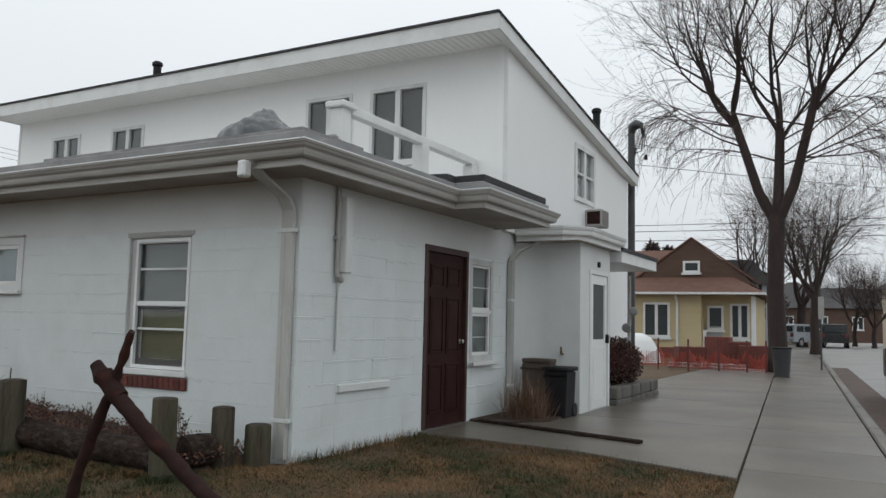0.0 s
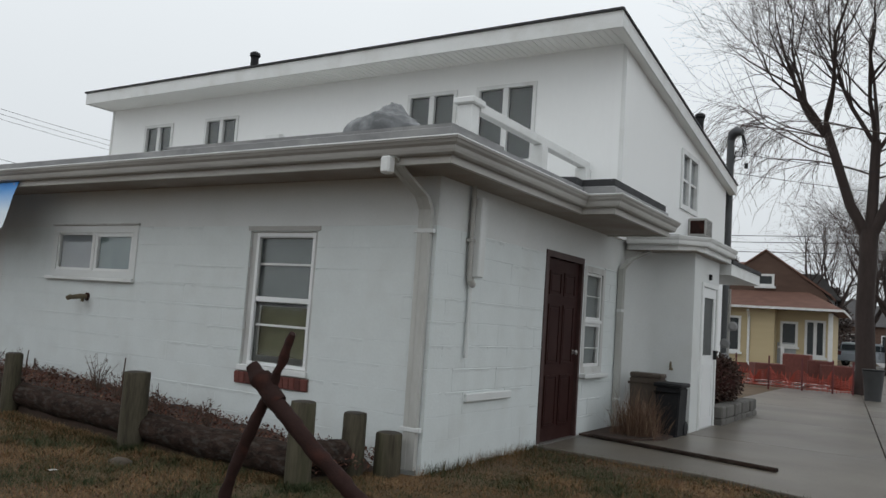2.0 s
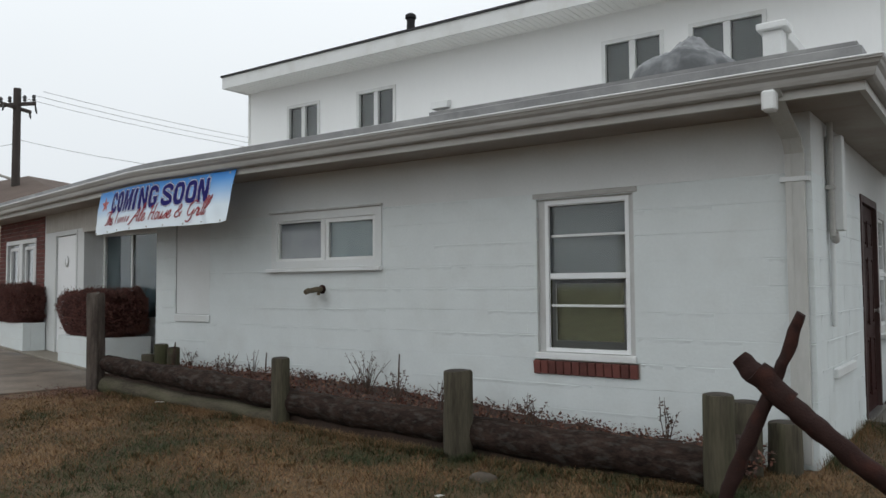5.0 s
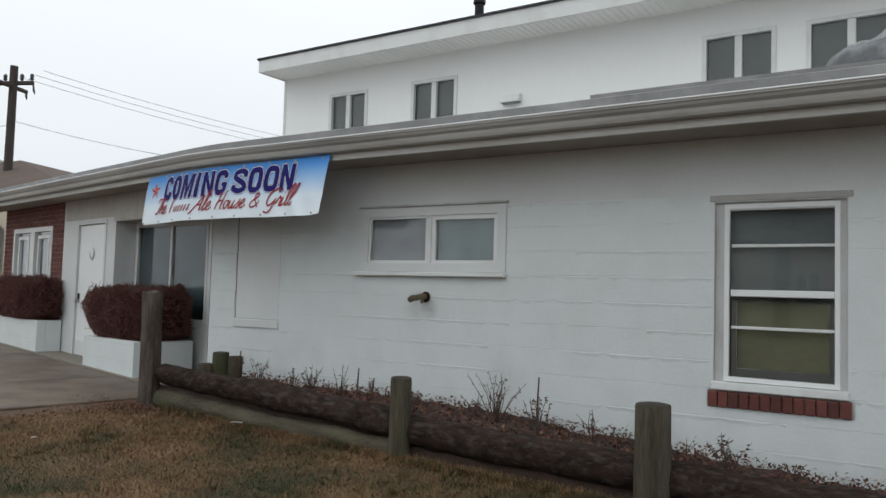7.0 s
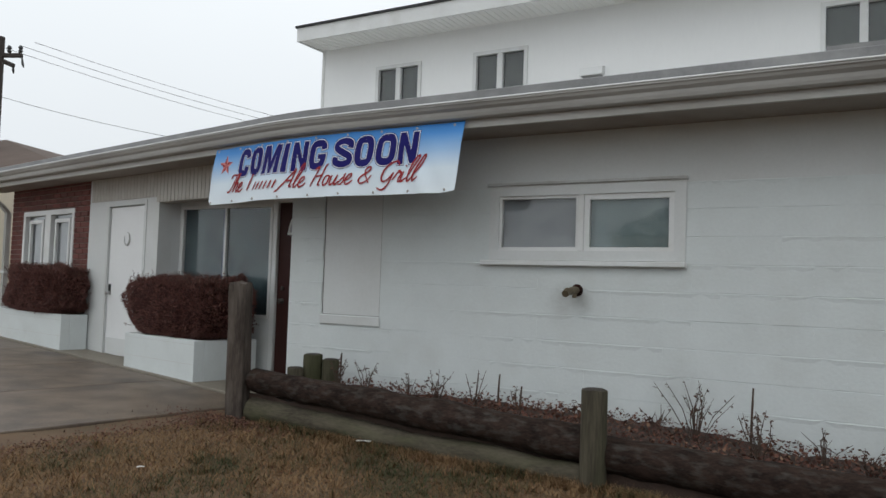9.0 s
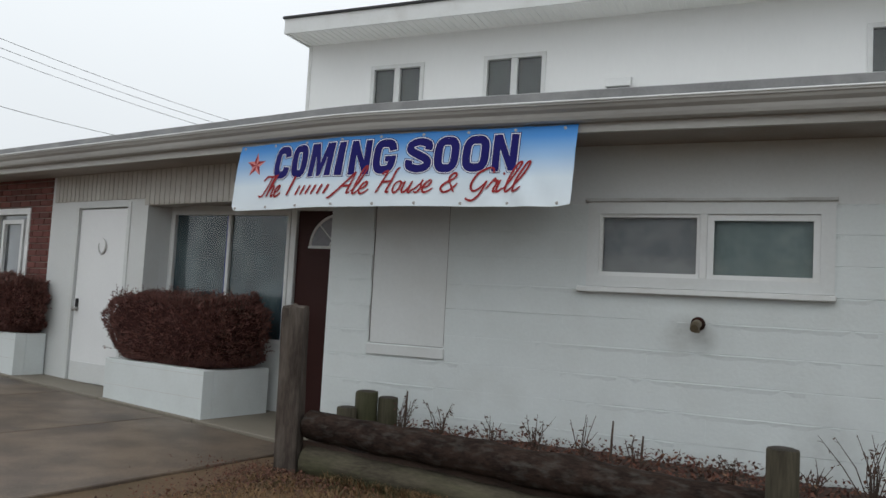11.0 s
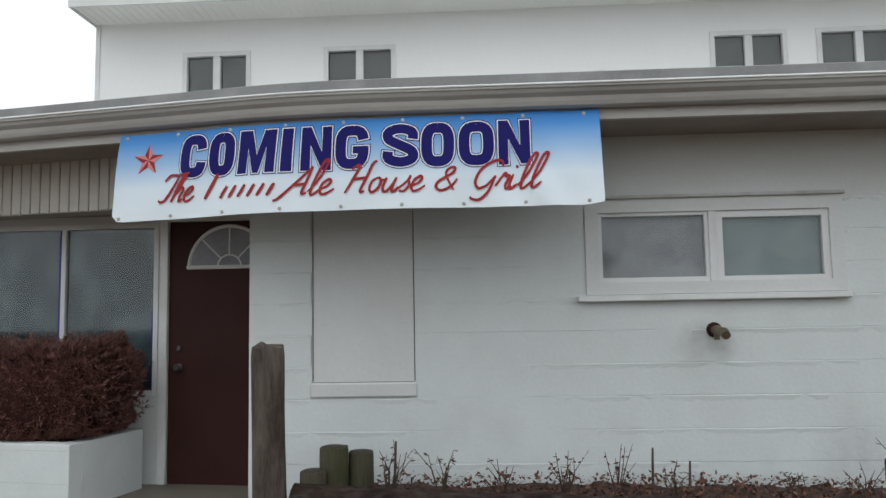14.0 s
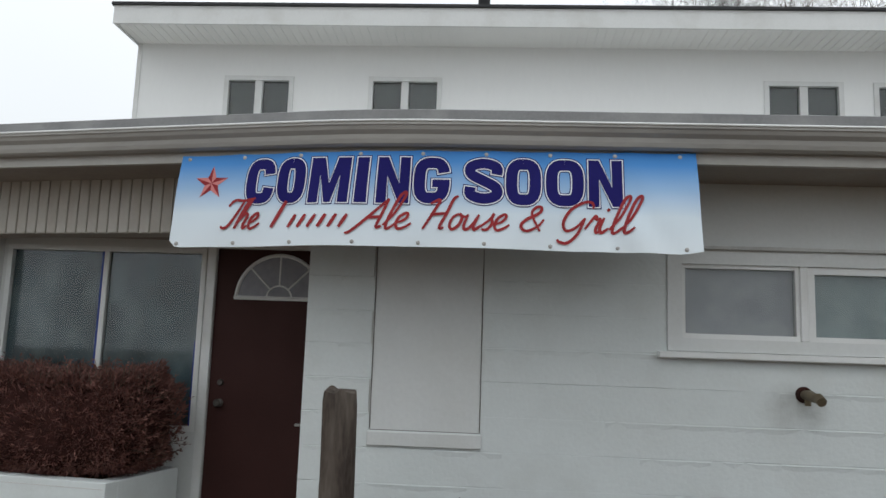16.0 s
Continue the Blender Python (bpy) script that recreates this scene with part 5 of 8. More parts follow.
part("post_cap", bbox(-0.605, 1.055, 3.41, -0.355, 1.305, 3.475, 0.01), M_TRIM, rail)
part("utility_box", bbox(-0.57, 1.00, 2.72, -0.42, 1.09, 3.10, 0.02), M_FLASH, rail, "grey weathered box at the post")
part("top_rail", bbox(-0.49, 1.262, 3.355, -0.38, 4.23, 3.455, 0.008), M_TRIM, rail)
part("middle_post", bbox(-0.52, 2.70, 2.72, -0.36, 2.86, 3.354, 0.008), M_TRIM, rail)
part("wall_post", bbox(-0.52, 4.06, 2.72, -0.36, 4.24, 3.354, 0.008), M_TRIM, rail)


def vent_pipe(x, y, h, r, label):
    z = roof_z(y) + 0.03
    t = thing("vent_pipe", label, "roof vent", pose(x, y, z))
    part("pipe", lathe(bmesh.new(), [(r, 0), (r, h)], 14), M_BLACK, t, "", 40)
    part("cap", lathe(bmesh.new(), [(r * 1.1, h + 0.001), (r * 1.35, h + 0.02), (r * 1.3, h + 0.07), (r * 0.7, h + 0.1)], 14), M_BLACK, t, "", 40)
    part("flashing", lathe(bmesh.new(), [(r * 2.2, -0.03), (r * 1.05, 0.06)], 14), M_FLASH, t, "", 40)


vent_pipe(-6.74, 4.05, 0.40, 0.07, "black vent pipe on the upper roof")
vent_pipe(-0.10, 8.66, 0.62, 0.07, "black stove pipe near the roof edge")
wv = thing("wall_vent", "small white exhaust vent hood on the upper wall", "vent", pose(-6.24, UY, 4.12))
part("hood", prism(bmesh.new(), [(0, 0.11), (-0.10, 0.09), (-0.13, -0.02), (-0.11, -0.02), (0, 0.0)], -0.16, 0.16, "x"), M_TRIM, wv)
part("louvre", boxes((-0.14, -0.10, -0.03, 0.14, -0.004, -0.021)), M_FLASH, wv)
ac = thing("air_conditioner", "grey window air conditioner over the vestibule roof", "air conditioner", pose(UX1, 7.75, 2.88, 0, 0, 90))
part("case", bbox(-0.20, -0.30, 0, 0.20, 0.0, 0.30, 0.012), M_GUTTER, ac)
for k in range(9):
    part("fin", boxes((-0.18, -0.306, 0.03 + k * 0.028, 0.18, -0.299, 0.042 + k * 0.028)), M_GUNMETAL, ac)
part("side_grille", boxes((-0.206, -0.27, 0.04, -0.2, -0.04, 0.26)), M_RUST, ac, "dark side grille")

M_MAST = mat("dark_galvanised_steel", (0.075, 0.078, 0.08), (0.05, 0.052, 0.055), 0.5, 5, 60, 0.15, metal=0.3)
# service mast with a street light head
mast = thing("service_mast", "dark steel service mast with a lamp head and hanging cables", "mast", pose(0.02, 10.64, 0.1))
part("pole", tube(bmesh.new(), [(0, 0, -0.1), (0, 0, 5.15)], 0.075, 12), M_MAST, mast, "", 40)
part("lamp_head", tube(bmesh.new(), [(0, 0, 5.12), (0.03, -0.02, 5.24), (0.12, -0.05, 5.29), (0.24, -0.08, 5.26)], [0.075, 0.10, 0.105, 0.06], 12), M_MAST, mast, "rounded dark lamp head", 40)
bm = bmesh.new()
for k in range(3):
    tube(bm, [(0.22 + 0.02 * k, -0.06, 5.2), (0.26 + 0.03 * k, -0.06, 4.95), (0.22 + 0.06 * k, -0.05, 4.72 + 0.05 * k), (0.1, 0, 4.7 + 0.1 * k), (0.05, 0, 4.62)], 0.012, 5)
part("cable_loops", bm, M_BLACK, mast)
part("insulator", tube(bmesh.new(), [(0.32, -0.06, 4.62), (0.32, -0.06, 4.52)], 0.035, 8), M_BLACK, mast, "", 40)

# loose patches of membrane along the roof edge
rp = random.Random(64)
for x, w in ((-6.65, 0.4), (-6.1, 0.5), (-5.2, 1.1), (-3.7, 0.7), (-2.6, 1.0), (-1.3, 0.6), (-0.5, 0.7)):
    bm = bmesh.new()
    cols = 9
    rows = [[bm.verts.new((w * (i / (cols - 1) - 0.5), y + rp.uniform(-0.02, 0.02), 0.004 + 0.008 * max(0.0, noise.noise(Vector((x + i * 0.7, y * 5, 2)))) + rp.uniform(0, 0.004))) for i in range(cols)] for y in (0.0, 0.12, 0.3)]
    for a, b in zip(rows, rows[1:]):
        for i in range(cols - 1):
            bm.faces.new((a[i], a[i + 1], b[i + 1], b[i]))
    bmesh.ops.solidify(bm, geom=bm.faces[:], thickness=0.012)
    whole("membrane_patch", bm, rp.choice((M_FLASH, M_DECK, M_FLASH)), "curled grey roofing membrane patch at the roof edge", "roof patch", "", "membrane patches", None, pose(x, -OUT + 0.05, 2.718, 0, 0, rp.uniform(-2, 2)))

# ---- yard ----
M_LOG = mat("dark_weathered_log", (0.042, 0.027, 0.021), (0.014, 0.0095, 0.008), 0.95, 16, 80, 1.0, c3=(0.13, 0.13, 0.115), amount3=0.28, scale3=26, spread=0.9, stretch=(0.45, 1, 1), gloss=0.1)
M_POST = mat("greenish_grey_post", (0.098, 0.086, 0.060), (0.036, 0.031, 0.022), 0.9, 13, 70, 1.0, spread=0.8, stretch=(1, 1, 0.12), c3=(0.070, 0.075, 0.035), amount3=0.6, scale3=3, gloss=0.2)
M_POSTTOP = mat("cracked_end_grain", (0.055, 0.045, 0.033), (0.024, 0.020, 0.016), 0.9, 12, 60, 0.8)
M_GREYPOST = mat("grey_weathered_timber", (0.096, 0.076, 0.063), (0.034, 0.026, 0.022), 0.9, 7, 60, 1.0, spread=0.8, stretch=(1.6, 1.6, 0.3), c3=(0.165, 0.142, 0.12), amount3=0.6, scale3=9, gloss=0.2)
M_LEAFLITTER = mat("dead_leaf", (0.115, 0.052, 0.032), (0.055, 0.030, 0.022), 0.8, 8, 60, 0.2)
M_TWIG = mat("dry_brown_stem", (0.085, 0.055, 0.038), (0.05, 0.033, 0.025), 0.85, 12, 80, 0.2)


def island_colours(m, stops):
    """Vary the base colour from one loose piece of the mesh to the next."""
    n, l = m.node_tree.nodes, m.node_tree.links
    g, r = n.new("ShaderNodeNewGeometry"), n.new("ShaderNodeValToRGB")
    for k, (pos, c) in enumerate(stops):
        e = r.color_ramp.elements[k] if k < 2 else r.color_ramp.elements.new(pos)
        e.position, e.color = pos, (*c, 1)
    l.new(g.outputs["Random Per Island"], r.inputs["Fac"])
    l.new(r.outputs["Color"], n["Principled BSDF"].inputs["Base Color"])
    return m


class Pile:
    """Loose small pieces gathered into one mesh."""
    def __init__(self):
        self.v, self.f = [], []

    def poly(self, pts):
        n = len(self.v)
        self.v.extend(tuple(p) for p in pts)
        self.f.append(tuple(range(n, n + len(pts))))

    def stem(self, pts, radii, seg=4):
        n0, pv = len(self.v), None
        for i, p in enumerate(pts):
            p = Vector(p)
            d = (Vector(pts[min(i + 1, len(pts) - 1)]) - Vector(pts[max(i - 1, 0)])).normalized()
            a = d.cross(Vector((0.31, 0.17, 0.93)) if abs(d.z) < 0.9 else Vector((1, 0.2, 0))).normalized()
            b = a.cross(d)
            n = len(self.v)
            for k in range(seg):
                c, s = math.cos(2 * math.pi * k / seg), math.sin(2 * math.pi * k / seg)
                self.v.append(tuple(p + radii[i] * (c * a + s * b)))
            if pv is not None:
                for k in range(seg):
                    self.f.append((pv + k, pv + (k + 1) % seg, n + (k + 1) % seg, n + k))
            pv = n

    def leaf(self, p, d, up, w):
        p, d = Vector(p), Vector(d)
        s = d.cross(up).normalized() * w
        self.poly((p, p + d * 0.5 + s, p + d, p + d * 0.5 - s))

    def ob(self, name, material, parent=None, label="", smooth=False):
        me = bpy.data.meshes.new(name)
        me.from_pydata(self.v, [], self.f)
        me.materials.append(material)
        if smooth:
            me.shade_smooth()
        o = new(name, me)
        o.parent = parent
        if label:
            o["label"] = label
        return o


def round_post(x, y, z0, h, r, label, material, group="", lean=(0, 0), seg=18):
    t = thing("fence_post", label, "post", pose(x, y, z0, lean[0], lean[1], random.uniform(0, 360)), group)
    bm = bmesh.new()
    prof = [(r * 1.0, -0.15), (r * 1.02, h * 0.3), (r * 0.99, h * 0.7), (r * 0.985, h - 0.012), (r * 0.94, h)]
    lathe(bm, prof, seg)
    for v in bm.verts:
        k = 1 + 0.035 * noise.noise(Vector((v.co.x * 9 + x * 3, v.co.y * 9, v.co.z * 1.5)))
        v.co.x *= k
        v.co.y *= k
        if v.co.z > h * 0.9:
            v.co.z += 0.012 * noise.noise(Vector((v.co.x * 12, v.co.y * 12, x)))
    part("shaft", bm, material, t, "", 50)
    bm = lathe(bmesh.new(), [(r * 0.9, h + 0.001), (r * 0.7, h + 0.008), (0.01, h + 0.01)], seg)
    part("end_grain", bm, M_POSTTOP, t, "dark cracked end grain", 50)
    return t


FY = -1.085
round_post(-4.22, FY, gz(-4.22, FY), 0.59 - gz(-4.22, FY), 0.082, "short round greenish timber post by the log edging", M_POST, "edging posts")
round_post(-2.285, FY, gz(-2.3, FY), 0.585 - gz(-2.3, FY), 0.112, "stout round greenish timber post by the log edging", M_POST, "edging posts")
round_post(-0.36, FY, gz(-0.4, FY), 0.55 - gz(-0.4, FY), 0.095, "short round mossy timber post at the end of the edging", M_POST, "edging posts")
round_post(-0.36, -0.46, -0.06, 0.49, 0.095, "short mossy timber post near the building corner", M_POST, "edging posts")
round_post(-0.17, -0.24, -0.06, 0.34, 0.11, "sawn-off dark timber stub against the wall corner", M_POST, "edging posts")
round_post(-7.085, -0.34, gz(-7.1, 0), 0.487, 0.085, "mossy green timber stub in the bed", M_POST, "bed stubs")
round_post(-6.935, -0.28, gz(-7.1, 0), 0.45, 0.075, "mossy timber stub in the bed", M_POST, "bed stubs")
round_post(-7.185, -0.45, gz(-7.1, 0), 0.37, 0.075, "low mossy timber stub in the bed", M_POST, "bed stubs")

# tall grey post beside the forecourt
tp = thing("tall_post", "tall square weathered grey timber post, split and knotted", "post", pose(-7.262, -1.055, gz(-7.2, -1.1), 0, -0.8, 12))
bm = bmesh.new()
N = 26
prev = None
for i in range(N + 1):
    z = -0.15 + (1.17 - gz(-7.2, -1.1) + 0.15) * i / N
    ringv = []
    for k in range(48):
        a = 2 * math.pi * k / 48
        sq = 1 / max(abs(math.cos(a)), abs(math.sin(a)))
        rr = 0.078 * min(sq, 1.30) * (1 + 0.05 * noise.noise(Vector((math.cos(a) * 2, math.sin(a) * 2, z * 2.2))) + 0.04 * noise.noise(Vector((math.cos(a) * 7, math.sin(a) * 7, z * 0.6))))
        if i == N:
            rr *= 0.93
        if 0.70 < z < 0.88 and 2.6 < a < 3.6:
            rr *= 0.92
        for c0, z_lo, dp in ((4.55, 0.45, 0.035), (5.1, 0.65, 0.03), (0.3, 0.4, 0.03), (3.1, 0.5, 0.03)):
            if abs(a - c0 - 0.12 * math.sin(z * 4)) < 0.07 and z > z_lo:
                rr *= 1 - dp
        top = 0.05 * noise.noise(Vector((math.cos(a) * 1.6, math.sin(a) * 1.6, 5))) if i >= N - 1 else 0
        ringv.append(bm.verts.new((rr * math.cos(a), rr * 0.9 * math.sin(a), z + top)))
    if prev:
        for k in range(48):
            bm.faces.new((prev[k], prev[(k + 1) % 48], ringv[(k + 1) % 48], ringv[k]))
    prev = ringv
bm.faces.new(prev)
part("shaft", bm, M_GREYPOST, tp, "", 40)


def log(name, pts, radii, label, material=None, group="edging logs"):
    p0 = Vector(pts[0])
    bm = bmesh.new()
    fine_pts, fine_r = [], []
    for i in range(len(pts) - 1):
        for k in range(14):
            f = k / 14
            fine_pts.append(Vector(pts[i]).lerp(Vector(pts[i + 1]), f) - p0)
            fine_r.append(radii[i] + (radii[i + 1] - radii[i]) * f)
    fine_pts.append(Vector(pts[-1]) - p0)
    fine_r.append(radii[-1])
    tube(bm, fine_pts, fine_r, 18)
    for v in bm.verts:
        w = v.co + p0
        k = 0.018 * noise.noise(w * 3.1) + 0.012 * noise.noise(w * 9) + 0.010 * noise.noise(Vector((w.x * 2, w.y * 22, w.z * 22)))
        v.co.y += k
        v.co.z += k * 0.8
    return whole(name, bm, material or M_LOG, label, "log", "", group, 45, Matrix.Translation(p0))


log("edging_log", [(-7.17, -0.975, 0.38), (-5.8, -0.995, 0.315), (-4.26, -1.00, 0.225)], [0.095, 0.108, 0.112], "long dark weathered log edging the planting bed")
log("edging_log", [(-4.24, -0.98, 0.195), (-3.2, -0.985, 0.155), (-2.24, -0.99, 0.13)], [0.115, 0.12, 0.118], "dark weathered log between two short posts")
log("edging_log", [(-2.22, -0.985, 0.115), (-1.3, -0.985, 0.09), (-0.42, -0.98, 0.085)], [0.118, 0.125, 0.12], "dark weathered log at the bed's corner end")
log("edging_log", [(-0.44, -0.80, 0.10), (-0.38, -0.58, 0.10)], [0.13, 0.13], "short sawn log across the end of the bed")
M_MOSSLOG = mat("mossy_lower_log", (0.105, 0.092, 0.066), (0.040, 0.034, 0.025), 0.95, 9, 70, 1.0, c3=(0.075, 0.080, 0.040), amount3=0.6, scale3=7, spread=0.8, stretch=(0.3, 1, 1), gloss=0.1)
log("lower_log", [(-7.16, -0.98, 0.14), (-5.7, -1.035, 0.075), (-4.3, -1.03, 0.03)], [0.105, 0.095, 0.085], "half-sunk mossy log under the edging log", M_MOSSLOG)

# planting bed
bm = bmesh.new()
NXB, NYB = 90, 14
g = []
for j in range(NYB + 1):
    row = []
    for i in range(NXB + 1):
        x = -7.24 + 7.09 * i / NXB
        y = -1.03 if j == 0 else -0.99 + 0.985 * (j - 1) / (NYB - 1)
        top = 0.03 + 0.24 * smooth01((-x - 0.6) / 4.6)
        top -= 0.18 * smooth01((x + 0.75) / 0.5)
        if j == 0:
            top = gz(x, y) - 0.1
        row.append(bm.verts.new((x, y, top + 0.05 * noise.noise(Vector((x * 2.3, y * 4, 1))) + 0.03 * noise.noise(Vector((x * 9, y * 9, 4))))))
    g.append(row)
for j in range(NYB):
    for i in range(NXB):
        bm.faces.new((g[j][i], g[j][i + 1], g[j + 1][i + 1], g[j + 1][i]))
M_BED = mat("dark_mulch", (0.065, 0.038, 0.026), (0.030, 0.020, 0.016), 0.95, 7, 60, 1.0)
whole("planting_bed", bm, M_BED, "dark mulch bed between logs and wall", "planting bed", "structure", smooth=60)


def bed_z(x):
    return 0.03 + 0.24 * smooth01((-x - 0.6) / 4.6)


rnd = random.Random(5)
pile = Pile()
for _ in range(11000):
    x, y = rnd.uniform(-7.2, -0.2), rnd.uniform(-0.98, -0.03)
    s = rnd.uniform(0.007, 0.021)
    d = Vector((rnd.gauss(0, 1), rnd.gauss(0, 1), rnd.gauss(0, 0.7))).normalized() * s * 2
    pile.leaf((x, y, bed_z(x) + rnd.uniform(0.0, 0.085)), d, Vector((rnd.gauss(0, 0.4), rnd.gauss(0, 0.4), 1)), s * 0.6)
M_MULCH = island_colours(mat("mixed_dead_leaves", (0.1, 0.05, 0.03), None, 0.85, 8, 60, 0.1), ((0.0, (0.045, 0.020, 0.014)), (1.0, (0.18, 0.105, 0.062)), (0.5, (0.105, 0.037, 0.024)), (0.8, (0.138, 0.056, 0.034))))
tagged(pile.ob("leaf_litter", M_MULCH), "reddish brown dead leaves over the bed", "leaf litter", "", "stuff")


def weed(x, y, h, n, label, spread=0.25, leaves=3, seed=0):
    r = random.Random(seed)
    t = thing("dry_weed", label, "weed", pose(x, y, bed_z(x) if y > -1 else gz(x, y)), "dry weeds")
    st, lf = Pile(), Pile()
    for k in range(int(n * 1.7)):
        a, hh = r.uniform(0, 6.28), h * r.uniform(0.55, 1)
        tip = Vector((math.cos(a) * spread * r.uniform(0.1, 1), math.sin(a) * spread * 0.5 * r.uniform(0.1, 1), hh))
        mid = tip * 0.5 + Vector((r.uniform(-0.03, 0.03), 0, hh * 0.08))
        st.stem([(0, 0, -0.03), mid, tip], [0.0038, 0.003, 0.0016])
        for _ in range(leaves):
            p = mid.lerp(tip, r.random())
            d = Vector((r.gauss(0, 1), r.gauss(0, 1), r.gauss(-0.3, 0.6))).normalized() * r.uniform(0.018, 0.045)
            lf.leaf(p, d, Vector((r.gauss(0, 1), r.gauss(0, 1), 1)), 0.008)
            if r.random() < 0.5:
                st.stem([p, p + d], [0.002, 0.001], 3)
    tagged(st.ob("stem_tangle", M_TWIG, t), "", "", "", "stuff")
    tagged(lf.ob("dry_foliage", M_LEAFLITTER, t), "", "", "", "stuff")


for k, (x, y, h, n, sprd, lv) in enumerate(((-6.75, -0.42, 0.34, 7, 0.22, 4), (-6.45, -0.4, 0.28, 6, 0.2, 3), (-5.75, -0.42, 0.32, 7, 0.18, 4), (-5.45, -0.35, 0.30, 5, 0.12, 2), (-5.1, -0.3, 0.20, 4, 0.1, 2), (-4.5, -0.5, 0.18, 5, 0.12, 4), (-3.75, -0.45, 0.42, 12, 0.30, 3), (-3.35, -0.5, 0.30, 6, 0.22, 7), (-2.75, -0.45, 0.22, 5, 0.15, 5), (-1.95, -0.55, 0.30, 7, 0.15, 9), (-1.6, -0.4, 0.18, 5, 0.15, 4), (-0.95, -0.35, 0.40, 5, 0.10, 7), (-0.62, -0.5, 0.2, 5, 0.15, 3), (-4.05, -0.3, 0.2, 6, 0.16, 1), (-3.0, -0.3, 0.24, 5, 0.16, 1), (-2.3, -0.4, 0.22, 5, 0.2, 2), (-6.1, -0.3, 0.2, 5, 0.18, 3))):
    weed(x, y, h, n, "dry brown weed stalks in the mulch bed", sprd, lv, 20 + k)
for x, h, y in ((-5.25, 0.27, -0.35), (-3.42, 0.42, -0.4), (-6.72, 0.33, -0.42), (-5.05, 0.2, -0.38)):
    whole("dead_stake", tube(bmesh.new(), [(0, 0, -0.05), (0.005, 0, h * 0.6), (0.01, 0.005, h)], [0.009, 0.008, 0.006], 7), M_TWIG, "thin dark dead stake in the bed", "stake", "", "dead stakes", 40, pose(x, y, bed_z(x)))

# rusty anchor leaning in the lawn
anchor = thing("anchor", "old rusty iron anchor standing on the lawn before the corner", "anchor", pose(0, 0.07, 0))


def rough_bar(pts, radii, seg=12, flat=1.0):
    bm = bmesh.new()
    fp, fr = [], []
    for i in range(len(pts) - 1):
        for k in range(10):
            fp.append(Vector(pts[i]).lerp(Vector(pts[i + 1]), k / 10))
            fr.append(radii[i] + (radii[i + 1] - radii[i]) * k / 10)
    fp.append(Vector(pts[-1]))
    fr.append(radii[-1])
    tube(bm, fp, fr, seg)
    for v in bm.verts:
        v.co += Vector((noise.noise(v.co * 14), noise.noise(v.co * 14 + Vector((5, 0, 0))), noise.noise(v.co * 14 + Vector((0, 7, 0))))) * 0.012
    return bm


part("stock", rough_bar([(0.30, -2.05, 1.08), (0.275, -2.05, 1.0), (0.215, -2.06, 0.84), (0.16, -2.06, 0.72), (0.08, -2.08, 0.52), (-0.04, -2.10, 0.22), (-0.14, -2.12, -0.12)], [0.022, 0.027, 0.031, 0.034, 0.036, 0.036, 0.038]), M_RUST, anchor, "thin rusted stock", 50)
part("shank", rough_bar([(0.02, -2.09, 0.865), (0.08, -2.085, 0.805), (0.18, -2.08, 0.71), (0.45, -2.02, 0.46), (0.75, -1.96, 0.225), (1.08, -1.90, -0.03)], [0.040, 0.053, 0.052, 0.048, 0.048, 0.052]), M_RUST, anchor, "thick rusted shank", 50)
part("collar", rough_bar([(0.10, -2.09, 0.80), (0.24, -2.06, 0.66)], [0.062, 0.057]), M_RUST, anchor, "", 50)
part("fluke", rough_bar([(1.02, -1.93, 0.02), (1.05, -2.3, 0.02), (1.12, -2.62, 0.10), (1.2, -2.74, 0.19)], [0.06, 0.055, 0.05, 0.015]), M_RUST, anchor, "curved fluke half sunk in the grass", 50)

# planters with clipped hedges
M_HEDGE = island_colours(mat("reddish_hedge_leaf", (0.06, 0.03, 0.025), None, 0.75, 8, 60, 0.1), ((0.0, (0.062, 0.025, 0.021)), (1.0, (0.225, 0.105, 0.080)), (0.45, (0.128, 0.048, 0.039)), (0.8, (0.165, 0.064, 0.051))))
# near-black brown that stands for the shade deep in the foliage
M_HCORE = mat("shaded_hedge_core", (0.062, 0.024, 0.020), (0.022, 0.010, 0.009), 0.95, 14, 60, 1.0, gloss=0.1)


